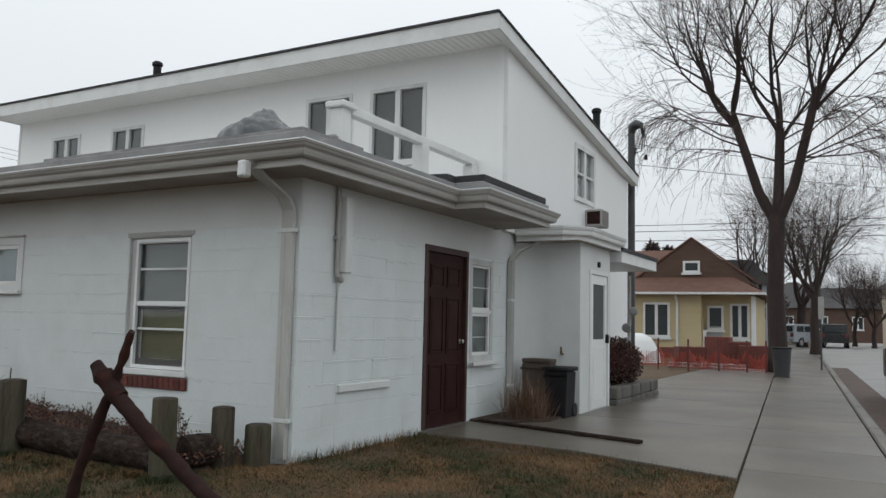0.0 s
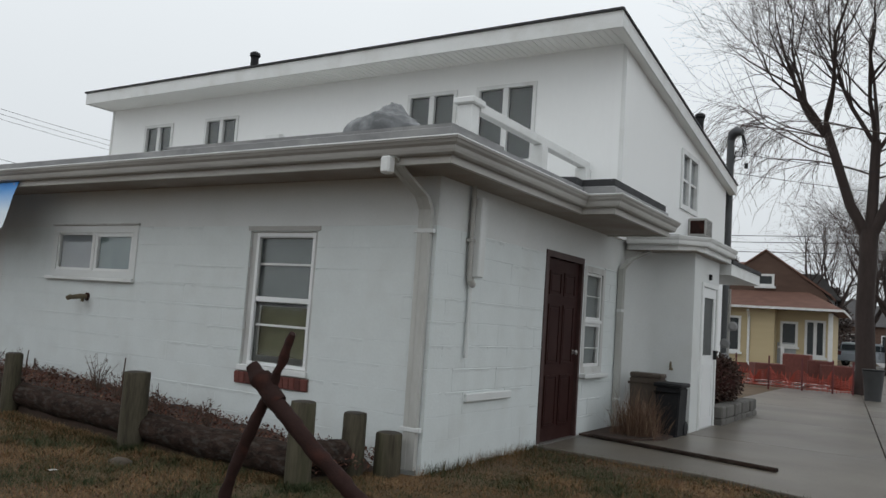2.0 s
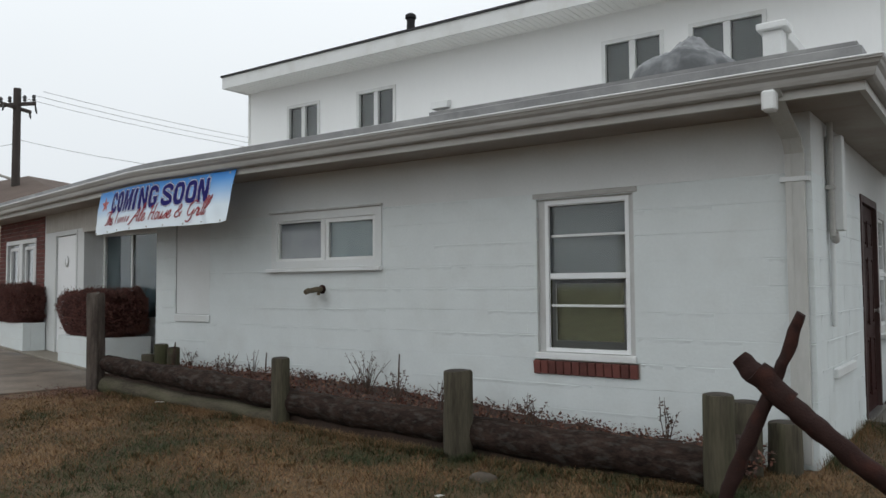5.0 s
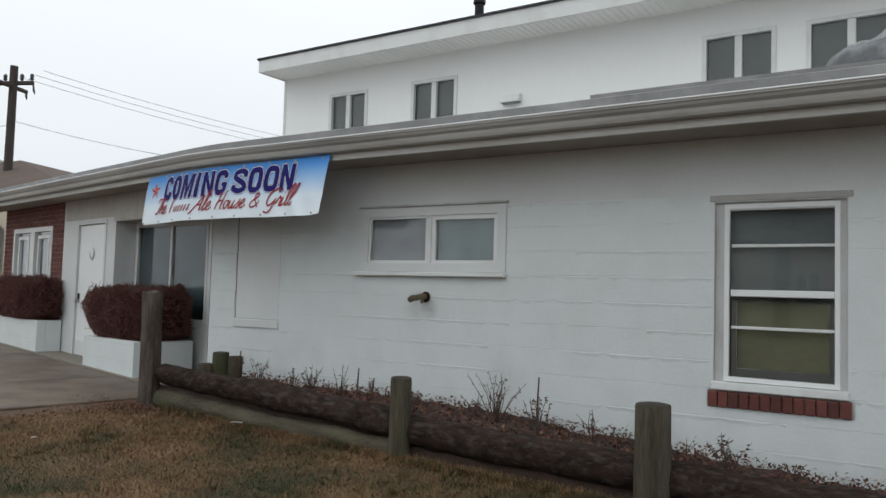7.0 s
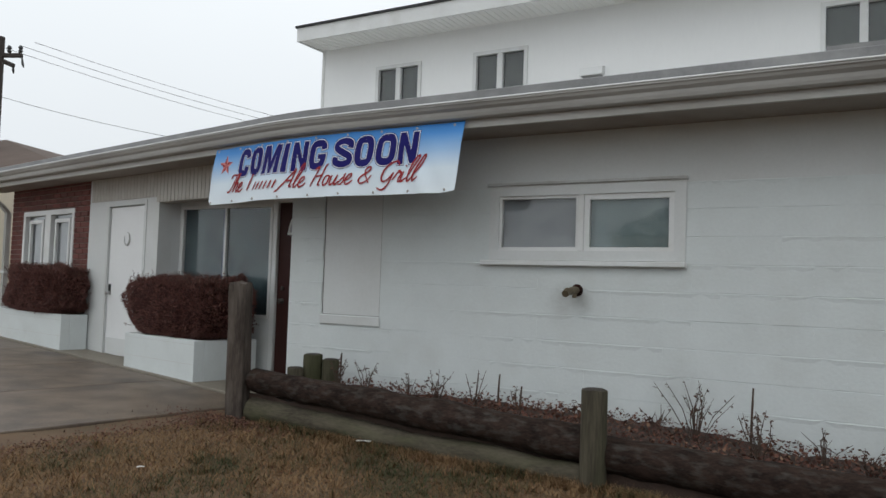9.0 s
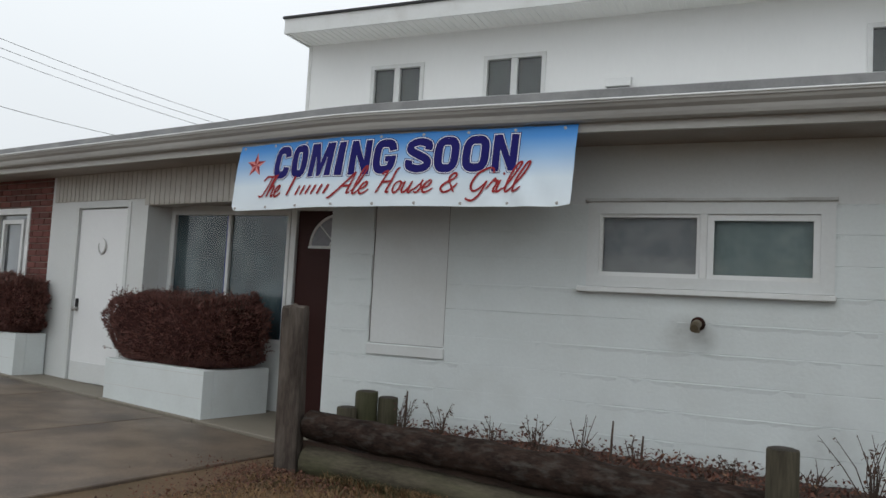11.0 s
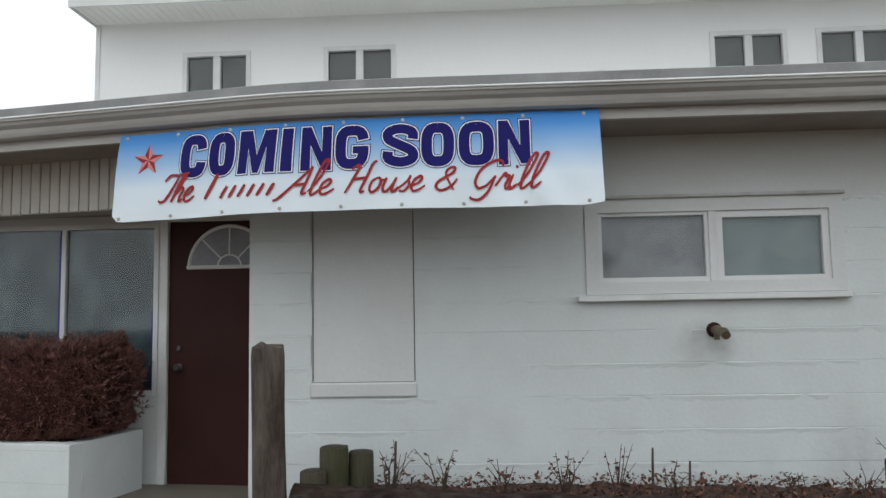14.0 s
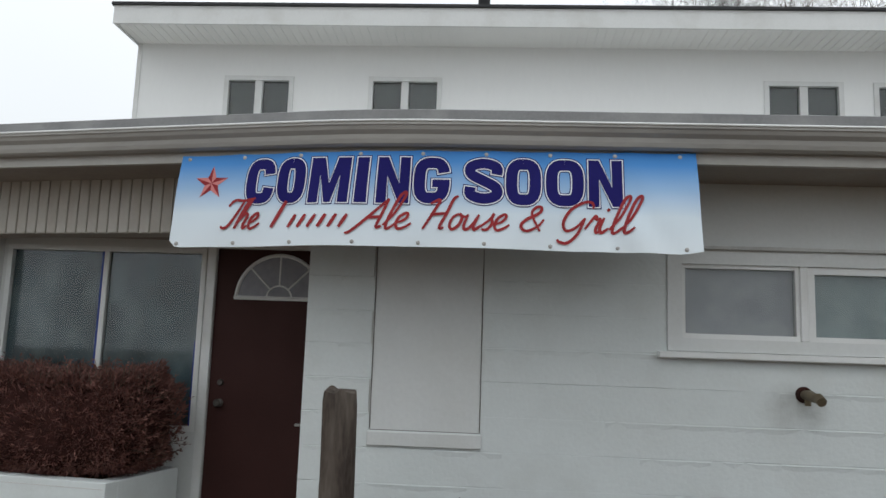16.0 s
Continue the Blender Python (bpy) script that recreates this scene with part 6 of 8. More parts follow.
def planter(u0, u1, v0, v1, z_low, h, label, hedge_label, hs, seed):
    m = WING
    t = thing("planter", label, "planter", m @ pose((u0 + u1) / 2, (v0 + v1) / 2, z_low), "block planters")
    w, d = (u1 - u0) / 2, (v1 - v0) / 2
    part("front_wall", bbox(-w, -d, -0.3, w, -d + 0.12, h, 0.004), M_BLOCK, t)
    part("side_wall", bbox(-w, -d + 0.121, -0.3, -w + 0.12, d, h - 0.001, 0.004), M_BLOCK, t)
    part("side_wall", bbox(w - 0.12, -d + 0.121, -0.3, w, d, h - 0.001, 0.004), M_BLOCK, t)
    part("soil", boxes((-w + 0.12, -d + 0.12, h - 0.14, w - 0.12, d, h - 0.05)), M_BED, t, "dark soil")
    for k in range(2):
        z = 0.0 + k * 0.2
        part("joint", boxes((-w + 0.01, -d - 0.0015, z + 0.19, w - 0.01, -d + 0.004, z + 0.194)), M_MORTAR, t, "recessed painted joint")
    hx0, hx1, hy0, hy1, hz0, hz1 = hs
    hg = thing("hedge", hedge_label, "hedge", m @ pose((u0 + u1) / 2, (v0 + v1) / 2, z_low + h - 0.05), "clipped hedges")
    r = random.Random(seed)
    pl, st = Pile(), Pile()
    cx, cy = (hx0 + hx1) / 2, (hy0 + hy1) / 2
    ax, ay, az = (hx1 - hx0) / 2, (hy1 - hy0) / 2, hz1 - hz0
    for k in range(60):
        st.stem([(cx + r.uniform(-0.6, 0.6) * ax, cy + r.uniform(-0.4, 0.4) * ay, -0.06), (cx + r.uniform(-0.8, 0.8) * ax, cy + r.uniform(-0.7, 0.7) * ay, hz0 + az * 0.5), (cx + r.uniform(-0.95, 0.95) * ax, cy + r.uniform(-0.9, 0.9) * ay, hz0 + az * 0.95)], [0.010, 0.007, 0.003], 4)
    for k in range(52000):
        # a rounded box, denser near its skin
        p = Vector((r.uniform(-1, 1), r.uniform(-1, 1), r.uniform(-1, 1)))
        f = r.random()
        ax_k = r.choice((0, 1, 2, 2))
        if f < 0.8:
            p[ax_k] = (1 if p[ax_k] > 0 else -1) * r.uniform(0.86, 1.0)
        n4 = (abs(p.x) ** 4 + abs(p.y) ** 4 + abs(p.z) ** 4) ** (1 / 4)
        if n4 > 1:
            p /= n4
        w0 = Vector((cx + p.x * ax, cy + p.y * ay, hz0 + (p.z * 0.5 + 0.5) * az))
        bump = 1.03 + 0.16 * noise.noise(w0 * 4.0) + 0.12 * noise.noise(w0 * 11)
        w0 = Vector((cx + (w0.x - cx) * bump, cy + (w0.y - cy) * bump, hz0 + (w0.z - hz0) * bump))
        out = Vector((p.x, p.y, p.z * 0.8 + 0.35))
        out = (out.normalized() + Vector((r.gauss(0, 0.55), r.gauss(0, 0.55), r.gauss(0.1, 0.5)))).normalized()
        pl.leaf(w0, out * r.uniform(0.022, 0.06), Vector((r.gauss(0, 1), r.gauss(0, 1), r.gauss(0, 1))), r.uniform(0.0025, 0.0048))
    for k in range(700):
        a = r.uniform(-0.97, 0.97)
        p = Vector((cx + a * ax, cy + r.uniform(-0.9, 0.9) * ay, hz0 + az * 0.93))
        q = p + Vector((r.uniform(-0.05, 0.05), r.uniform(-0.05, 0.05), r.uniform(0.04, 0.09) + 0.09 * r.random() ** 3))
        st.stem([p, q], [0.003, 0.0015], 3)
        for j in range(7):
            pl.leaf(p.lerp(q, j / 6), Vector((r.gauss(0, 1), r.gauss(0, 1), 0.8)).normalized() * 0.03, Vector((r.gauss(0, 1), r.gauss(0, 1), 0.1)), 0.005)
    for k in range(170):
        side = -1 if r.random() < 0.7 else 1
        p = Vector((cx + side * ax * 0.97, cy + r.uniform(-0.8, 0.8) * ay, hz0 + az * r.uniform(0.1, 0.9)))
        q = p + Vector((side * r.uniform(0.05, 0.14), r.uniform(-0.05, 0.05), r.uniform(-0.02, 0.07)))
        st.stem([p, q], [0.003, 0.0015], 3)
        for j in range(6):
            pl.leaf(p.lerp(q, j / 5), Vector((side * 0.6, r.gauss(0, 1), r.gauss(0.3, 0.7))).normalized() * 0.035, Vector((r.gauss(0, 1), r.gauss(0, 1), 1)), 0.006)
    # solid core under the leaves, coloured dark as the hedge's inner shade
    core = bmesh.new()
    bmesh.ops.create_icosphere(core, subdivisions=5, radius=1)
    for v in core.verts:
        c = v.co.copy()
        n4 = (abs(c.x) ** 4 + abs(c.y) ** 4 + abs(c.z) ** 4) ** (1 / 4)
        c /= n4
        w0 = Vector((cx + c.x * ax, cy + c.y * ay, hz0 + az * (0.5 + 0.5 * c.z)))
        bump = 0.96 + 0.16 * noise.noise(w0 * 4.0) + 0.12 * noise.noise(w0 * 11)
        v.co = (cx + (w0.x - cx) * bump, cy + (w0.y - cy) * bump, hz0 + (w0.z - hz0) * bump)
    part("inner_tangle", core, M_HCORE, hg, "solid dark core for the shade inside the hedge", 60)
    tagged(st.ob("branch_tangle", M_TWIG, hg), "", "", "", "stuff")
    pl.ob("foliage", M_HEDGE, hg)


planter(-2.38, -0.96, -0.36, 0.40, 0.13, 0.43, "white-painted block planter before the shop window", "clipped reddish-brown winter hedge in the planter", (-0.80, 0.74, -0.36, 0.36, 0.05, 0.62), 3)
planter(-6.78, -4.04, -0.36, -0.02, 0.22, 0.46, "white-painted block planter under the brick bay", "clipped reddish-brown winter hedge under the bay window", (-0.42, 1.36, -0.22, 0.20, 0.05, 0.60), 4)

# bins, grass clump and timber by the vestibule
M_BINB = mat("brown_plastic_bin", (0.085, 0.062, 0.046), (0.06, 0.045, 0.034), 0.55, 4, 60, 0.15)


def bin_(name, label, m, w, d, h, material, lid_overhang, wheel=True):
    t = thing(name, label, "bin", m)
    bm = bmesh.new()
    prism(bm, [(-w * 0.43, 0), (w * 0.43, 0), (w * 0.5, h * 0.92), (-w * 0.5, h * 0.92)], -d / 2, d / 2, "y")
    bmesh.ops.bevel(bm, geom=bm.edges[:], offset=0.015, segments=2, affect="EDGES")
    part("body", bm, material, t, "", 40)
    part("lid", bbox(-w / 2 - lid_overhang, -d / 2 - lid_overhang, h * 0.921, w / 2 + lid_overhang, d / 2 + lid_overhang, h, 0.018, 2), material, t, "", 40)
    part("handle", tube(bmesh.new(), [(-w * 0.35, d / 2 + 0.03, h * 0.95), (w * 0.35, d / 2 + 0.03, h * 0.95)], 0.014, 8), material, t, "", 40)
    part("rim", ring(-w / 2 - 0.012, h * 0.80, w / 2 + 0.012, h * 0.84, 0.02, -d / 2 - 0.014, -d / 2 + 0.0), material, t)
    if wheel:
        for sx in (-1, 1):
            part("wheel", tube(bmesh.new(), [(sx * w * 0.40, d / 2, 0.09), (sx * w * 0.48, d / 2, 0.09)], 0.09, 14), M_BLACK, t, "", 40)


bin_("storage_bin", "brown plastic storage bin against the vestibule wall", pose(0.42, 4.62, -0.03), 0.42, 0.24, 0.75, M_BINB, 0.0, False)
bin_("wheeled_bin", "black wheeled bin with its lid closed beside the vestibule", pose(0.76, 4.52, -0.03), 0.31, 0.36, 0.66, M_BLACK, 0.025)
whole("hose_tap", tube(bmesh.new(), [(0, 0, 0), (0, -0.06, 0), (0.0, -0.07, 0.10)], [0.018, 0.02, 0.012], 8), M_BRASS, "small tap on the vestibule wall", "tap", "", "", 40, pose(0.62, VY0, 0.78))
M_STRAW = island_colours(mat("straw_grass", (0.2, 0.14, 0.08), None, 0.85, 6, 40, 0.1), ((0.0, (0.10, 0.052, 0.036)), (1.0, (0.28, 0.19, 0.12)), (0.5, (0.15, 0.085, 0.056))))
clump = thing("ornamental_grass", "dry straw-coloured ornamental grass clump beside the bins", "grass clump", pose(0.52, 3.95, -0.03))
pl = Pile()
rnd = random.Random(11)
for _ in range(1100):
    a, hh, sp_ = rnd.uniform(0, 6.28), rnd.uniform(0.12, 0.46) + (0.25 if rnd.random() < 0.15 else 0), rnd.uniform(0.05, 0.40)
    b0 = Vector((rnd.gauss(0, 0.12), rnd.gauss(0, 0.12), 0))
    tip = b0 + Vector((math.cos(a) * sp_, math.sin(a) * sp_, hh))
    mid = b0.lerp(tip, 0.5) + Vector((0, 0, hh * 0.18))
    s = Vector((-math.sin(a), math.cos(a), 0)) * 0.0024
    pl.poly((b0 - s, b0 + s, mid + s * 0.8, mid - s * 0.8))
    pl.poly((mid - s * 0.8, mid + s * 0.8, tip))
pl.ob("blades", M_STRAW, clump)
whole("timber_edging", bbox(-1.1, -0.035, 0, 1.1, 0.035, 0.035, 0.006), M_LOG, "dark wet timber batten lying on the apron", "batten", "", "", None, pose(1.22, 3.08, -0.022, 0, 0, -14))
bm = bmesh.new()
prism(bm, [(0.02, 3.35), (0.45, 3.28), (0.85, 3.95), (0.85, 4.9), (0.02, 4.7)], -0.05, 0.0, "z")
whole("gravel_bed", bm, M_BED, "dark leafy bed at the foot of the wall", "planting bed", "structure")

# porch beyond the vestibule
M_RUBBLE = mat("grey_rubble_stone", (0.15, 0.142, 0.13), (0.085, 0.08, 0.073), 0.85, 9, 70, 0.6, per_piece=0.2)
lw = thing("porch_wall", "low grey stone wall before the porch", "wall", None, "", "structure")
rnd = random.Random(8)
y = 6.42
while y < 8.8:
    w = rnd.uniform(0.22, 0.38)
    for k in range(2):
        part("stone", bbox(0.74 + rnd.uniform(-0.01, 0.01), y + 0.006, -0.12 + k * 0.18 + 0.004, 0.98 + rnd.uniform(-0.012, 0.012), y + w - 0.006, 0.06 + k * 0.18, 0.015), M_RUBBLE, lw)
    y += w
pd_ = thing("door_5", "white-framed dark glazed porch door", "door", pose(UX1, 0, 0, 0, 0, 90), "", "structure")
part("door_frame", ring(6.55, 0.0, 7.5, 1.95, 0.07, -0.03, 0.02), M_TRIM, pd_)
part("leaf", boxes((6.62, -0.012, 0.02, 7.43, 0.0, 1.88)), M_BLACK, pd_)
mt = thing("gas_meter", "grey utility meters on the porch wall", "meter", pose(0.45, 8.75, 0.0))
for k, z in enumerate((1.15, 1.45, 0.9)):
    part("meter_body", lathe(bmesh.new(), [(0.07, 0), (0.085, 0.03), (0.085, 0.10), (0.05, 0.13)], 14), M_FLASH, mt, "", 40, pose(0.12 * (k % 2), 0, z, 90, 0, 20))
part("riser", tube(bmesh.new(), [(0.05, 0.05, 0), (0.05, 0.05, 2.1)], 0.025, 8), M_GUTTER, mt, "", 40)
M_BUSH = island_colours(mat("brown_bush_leaf", (0.06, 0.03, 0.025), None, 0.8, 8, 60, 0.1), ((0.0, (0.025, 0.015, 0.012)), (1.0, (0.10, 0.055, 0.04))))
bush = thing("porch_shrub", "dark brown rounded shrub behind the low stone wall", "shrub", pose(0.55, 7.6, 0.2))
pl = Pile()
for _ in range(5000):
    p = Vector((rnd.gauss(0, 1), rnd.gauss(0, 1), rnd.gauss(0, 1))).normalized() * rnd.uniform(0.7, 1.0)
    w0 = Vector((p.x * 0.42, p.y * 0.95, 0.36 + p.z * 0.42))
    pl.leaf(w0, (p + Vector((rnd.gauss(0, 0.5), rnd.gauss(0, 0.5), rnd.gauss(0, 0.5)))).normalized() * 0.06, Vector((rnd.gauss(0, 1), rnd.gauss(0, 1), 1)), 0.012)
# the shrub's inner shade, painted on a solid core
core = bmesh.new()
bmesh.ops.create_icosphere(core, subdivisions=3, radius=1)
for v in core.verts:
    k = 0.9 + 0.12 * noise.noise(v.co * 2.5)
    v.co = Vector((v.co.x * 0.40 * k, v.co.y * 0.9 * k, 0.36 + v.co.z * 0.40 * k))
part("inner_tangle", core, M_HCORE, bush, "solid dark core for the shade inside the shrub", 60)
pl.ob("foliage", M_BUSH, bush)

# ---- lawn ----
M_GRASS = island_colours(mat("winter_grass", (0.1, 0.09, 0.04), None, 0.9, 6, 40, 0.0), ((0.0, (0.024, 0.036, 0.009)), (1.0, (0.225, 0.138, 0.066)), (0.35, (0.056, 0.054, 0.017)), (0.65, (0.155, 0.074, 0.030))))
gn, gl_ = M_GRASS.node_tree.nodes, M_GRASS.node_tree.links
g_ramp = [n for n in gn if n.type == "VALTORGB"][0]
g_geo = [n for n in gn if n.type == "NEW_GEOMETRY"][0]
g_tc, g_no, g_mr, g_ad = gn.new("ShaderNodeTexCoord"), gn.new("ShaderNodeTexNoise"), gn.new("ShaderNodeMapRange"), gn.new("ShaderNodeMath")
g_no.inputs["Scale"].default_value, g_no.inputs["Detail"].default_value = 1.1, 6
g_mr.inputs["From Min"].default_value, g_mr.inputs["From Max"].default_value = 0.35, 0.65
g_mr.inputs["To Min"].default_value, g_mr.inputs["To Max"].default_value = -0.55, 0.55
g_ad.use_clamp = True
gl_.new(g_tc.outputs["Object"], g_no.inputs["Vector"])
gl_.new(g_no.outputs["Fac"], g_mr.inputs["Value"])
# browner towards the forecourt, greener towards the street corner
g_sep, g_x, g_sum = gn.new("ShaderNodeSeparateXYZ"), gn.new("ShaderNodeMapRange"), gn.new("ShaderNodeMath")
g_x.inputs["From Min"].default_value, g_x.inputs["From Max"].default_value = -6.6, -3.6
g_x.inputs["To Min"].default_value, g_x.inputs["To Max"].default_value = 0.24, -0.10
gl_.new(g_tc.outputs["Object"], g_sep.inputs[0])
gl_.new(g_sep.outputs["X"], g_x.inputs["Value"])
gl_.new(g_x.outputs[0], g_sum.inputs[0])
gl_.new(g_mr.outputs[0], g_sum.inputs[1])
gl_.new(g_sum.outputs[0], g_ad.inputs[0])
gl_.new(g_geo.outputs["Random Per Island"], g_ad.inputs[1])
gl_.new(g_ad.outputs[0], g_ramp.inputs["Fac"])
rg = np.random.default_rng(7)
NB = 700000
gx = rg.uniform(-7.5, 4.2, NB)
gy = np.where(rg.random(NB) < 0.76, rg.uniform(-3.9, 2.12, NB), rg.uniform(-7.5, -3.9, NB))
keep = ((gy < -1.05) | ((gx > 0.01) & (gx < 3.6)) | ((gx > -0.35) & (gy < -0.15))) & (gx > -7.45 + 0.25 * np.sin(gy * 3) * 0.3) & (gx < 3.43 - 0.0895 * (gy - 1.4)) & (gy < np.where(gx < 1.8, 2.13 - 0.08 * gx, 1.986 - 0.32 * (gx - 1.8)))
gx, gy = gx[keep], gy[keep]
verts, faces = [], []
for x, y, a, hh, ln, wd in zip(gx, gy, rg.uniform(0, 6.283, len(gx)), rg.uniform(0.3, 1, len(gx)), rg.uniform(0.5, 2.3, len(gx)), rg.uniform(0.0015, 0.0032, len(gx))):
    patch = noise.noise(Vector((x * 0.9, y * 0.9, 2)))
    z = gz(x, y) - 0.005
    h = (0.021 + 0.024 * max(0, 0.5 + patch)) * hh
    ca, sa = math.cos(a), math.sin(a)
    n = len(verts)
    verts += [(x - sa * wd, y + ca * wd, z), (x + sa * wd, y - ca * wd, z), (x + ca * h * ln, y + sa * h * ln, z + h)]
    faces.append((n, n + 1, n + 2))
rt = random.Random(77)
for k in range(2600):
    x, y = rt.uniform(-7.3, 3.4), rt.uniform(-3.8, 1.9)
    if k % 3 == 0:
        x, y = rt.uniform(-6.9, -0.2), -1.10 - abs(rt.gauss(0, 0.07))
    if y > lawn_edge(x) - 0.06 or (y > -1.09 and x < 0.16) or k % 3 and noise.noise(Vector((x * 0.9, y * 0.9, 2))) < -0.15:
        continue
    for _ in range(rt.randint(12, 34)):
        a, h, ln = rt.uniform(0, 6.283), rt.uniform(0.02, 0.07), rt.uniform(0.3, 1.4)
        bx, by = x + rt.gauss(0, 0.018), y + rt.gauss(0, 0.018)
        ca, sa, wd, z = math.cos(a), math.sin(a), rt.uniform(0.002, 0.004), gz(x, y)
        n = len(verts)
        verts += [(bx - sa * wd, by + ca * wd, z), (bx + sa * wd, by - ca * wd, z), (bx + ca * h * ln, by + sa * h * ln, z + h)]
        faces.append((n, n + 1, n + 2))
me = bpy.data.meshes.new("lawn_grass")
me.from_pydata(verts, [], faces)
me.materials.append(M_GRASS)
tagged(new("lawn_grass", me), "short winter grass, part green and part straw brown", "grass", "", "stuff")
pile = Pile()
rnd = random.Random(17)
for _ in range(12000):
    edge = rnd.random()
    if edge < 0.45:
        x, y = rnd.uniform(-7.5, 3.4), rnd.uniform(-3.8, -1.1)
    elif edge < 0.6:
        x, y = -7.38 + rnd.gauss(0, 0.12), rnd.uniform(-3.2, -1.0)
    elif edge < 0.78:
        x, y = -7.1 + rnd.gauss(0, 0.3), -1.15 - abs(rnd.gauss(0, 0.22))
    else:
        x = rnd.uniform(0.02, 3.4)
        y = lawn_edge(x) - abs(rnd.gauss(0, 0.9))
    s = rnd.uniform(0.004, 0.012)
    d = Vector((rnd.gauss(0, 1), rnd.gauss(0, 1), rnd.gauss(0.1, 0.5))).normalized() * s * 2
    pile.leaf((x, y, gz(x, y) + rnd.uniform(0.005, 0.028)), d, Vector((rnd.gauss(0, 0.5), rnd.gauss(0, 0.5), 1)), s * 0.6)
tagged(pile.ob("fallen_leaves", M_MULCH), "scattered dead leaves on the lawn", "fallen leaves", "", "stuff")
pile = Pile()
for _ in range(1500):
    side_run = rnd.random() < 0.55
    x, y = (abs(rnd.gauss(0, 0.09)) + 0.01, rnd.uniform(-0.1, 2.08)) if side_run else (rnd.uniform(0.02, 3.4), 0.0)
    if not side_run:
        y = lawn_edge(x) - abs(rnd.gauss(0, 0.06))
    a, h = rnd.uniform(0, 6.28), rnd.uniform(0.03, 0.13) * (1 if side_run else 0.6)
    b0 = Vector((x, y, gz(x, y)))
    s = Vector((-math.sin(a), math.cos(a), 0)) * 0.0025
    pile.poly((b0 - s, b0 + s, b0 + Vector((math.cos(a) * h * 0.5, math.sin(a) * h * 0.5, h))))
tagged(pile.ob("edge_grass", M_GRASS), "longer grass along the wall foot and apron edge", "grass", "", "stuff")
M_PAPERW = mat("white_litter_paper", (0.72, 0.72, 0.70), (0.6, 0.6, 0.58), 0.8, 8, 50, 0.2)
for x, y, s, a in ((-5.9, -1.16, 0.055, 15), (-6.42, -2.65, 0.022, 60), (-1.68, -2.16, 0.03, 80)):
    bm = bmesh.new()
    gpts = [[bm.verts.new((s * (i - 1), s * 0.6 * (j - 1), 0.02 + s * 0.3 * rnd.random())) for i in range(3)] for j in range(3)]
    for j in range(2):
        for i in range(2):
            bm.faces.new((gpts[j][i], gpts[j][i + 1], gpts[j + 1][i + 1], gpts[j + 1][i]))
    bmesh.ops.solidify(bm, geom=bm.faces[:], thickness=0.003)
    whole("paper_scrap", bm, M_PAPERW, "crumpled white paper scrap on the lawn", "litter", "", "paper scraps", None, pose(x, y, gz(x, y) + 0.02, 0, 0, a))

bm = bmesh.new()
bmesh.ops.create_icosphere(bm, subdivisions=3, radius=1)
for v in bm.verts:
    k = 1 + 0.22 * noise.noise(v.co * 1.6) + 0.06 * noise.noise(v.co * 6)
    v.co = Vector((v.co.x * 0.10 * k, v.co.y * 0.08 * k, v.co.z * 0.055 * k))
M_STONE = mat("earthy_brown_stone", (0.095, 0.075, 0.055), (0.05, 0.04, 0.03), 0.9, 12, 70, 0.6)
whole("field_stone", bm, M_STONE, "grey-brown stone half sunk in the lawn", "stone", "", "", 60, pose(-1.76, -1.55, gz(-1.76, -1.55) - 0.005))

# ---- street, trees, houses further off ----
EYE0 = Vector((4.45, -5.41, 1.2))


def far(az, d, z=0.0):
    """A plan point at a bearing west of north and a distance from the street corner."""
    return Vector((EYE0.x - d * math.sin(radians(az)), EYE0.y + d * math.cos(radians(az)), z))


M_BARK = mat("dark_tree_bark", (0.046, 0.030, 0.026), (0.020, 0.014, 0.012), 0.95, 6, 40, 1.0, stretch=(1, 1, 0.25))
M_TWIGS = mat("dark_twig_bark", (0.075, 0.052, 0.044), (0.045, 0.032, 0.028), 0.9, 6, 40, 0.2)


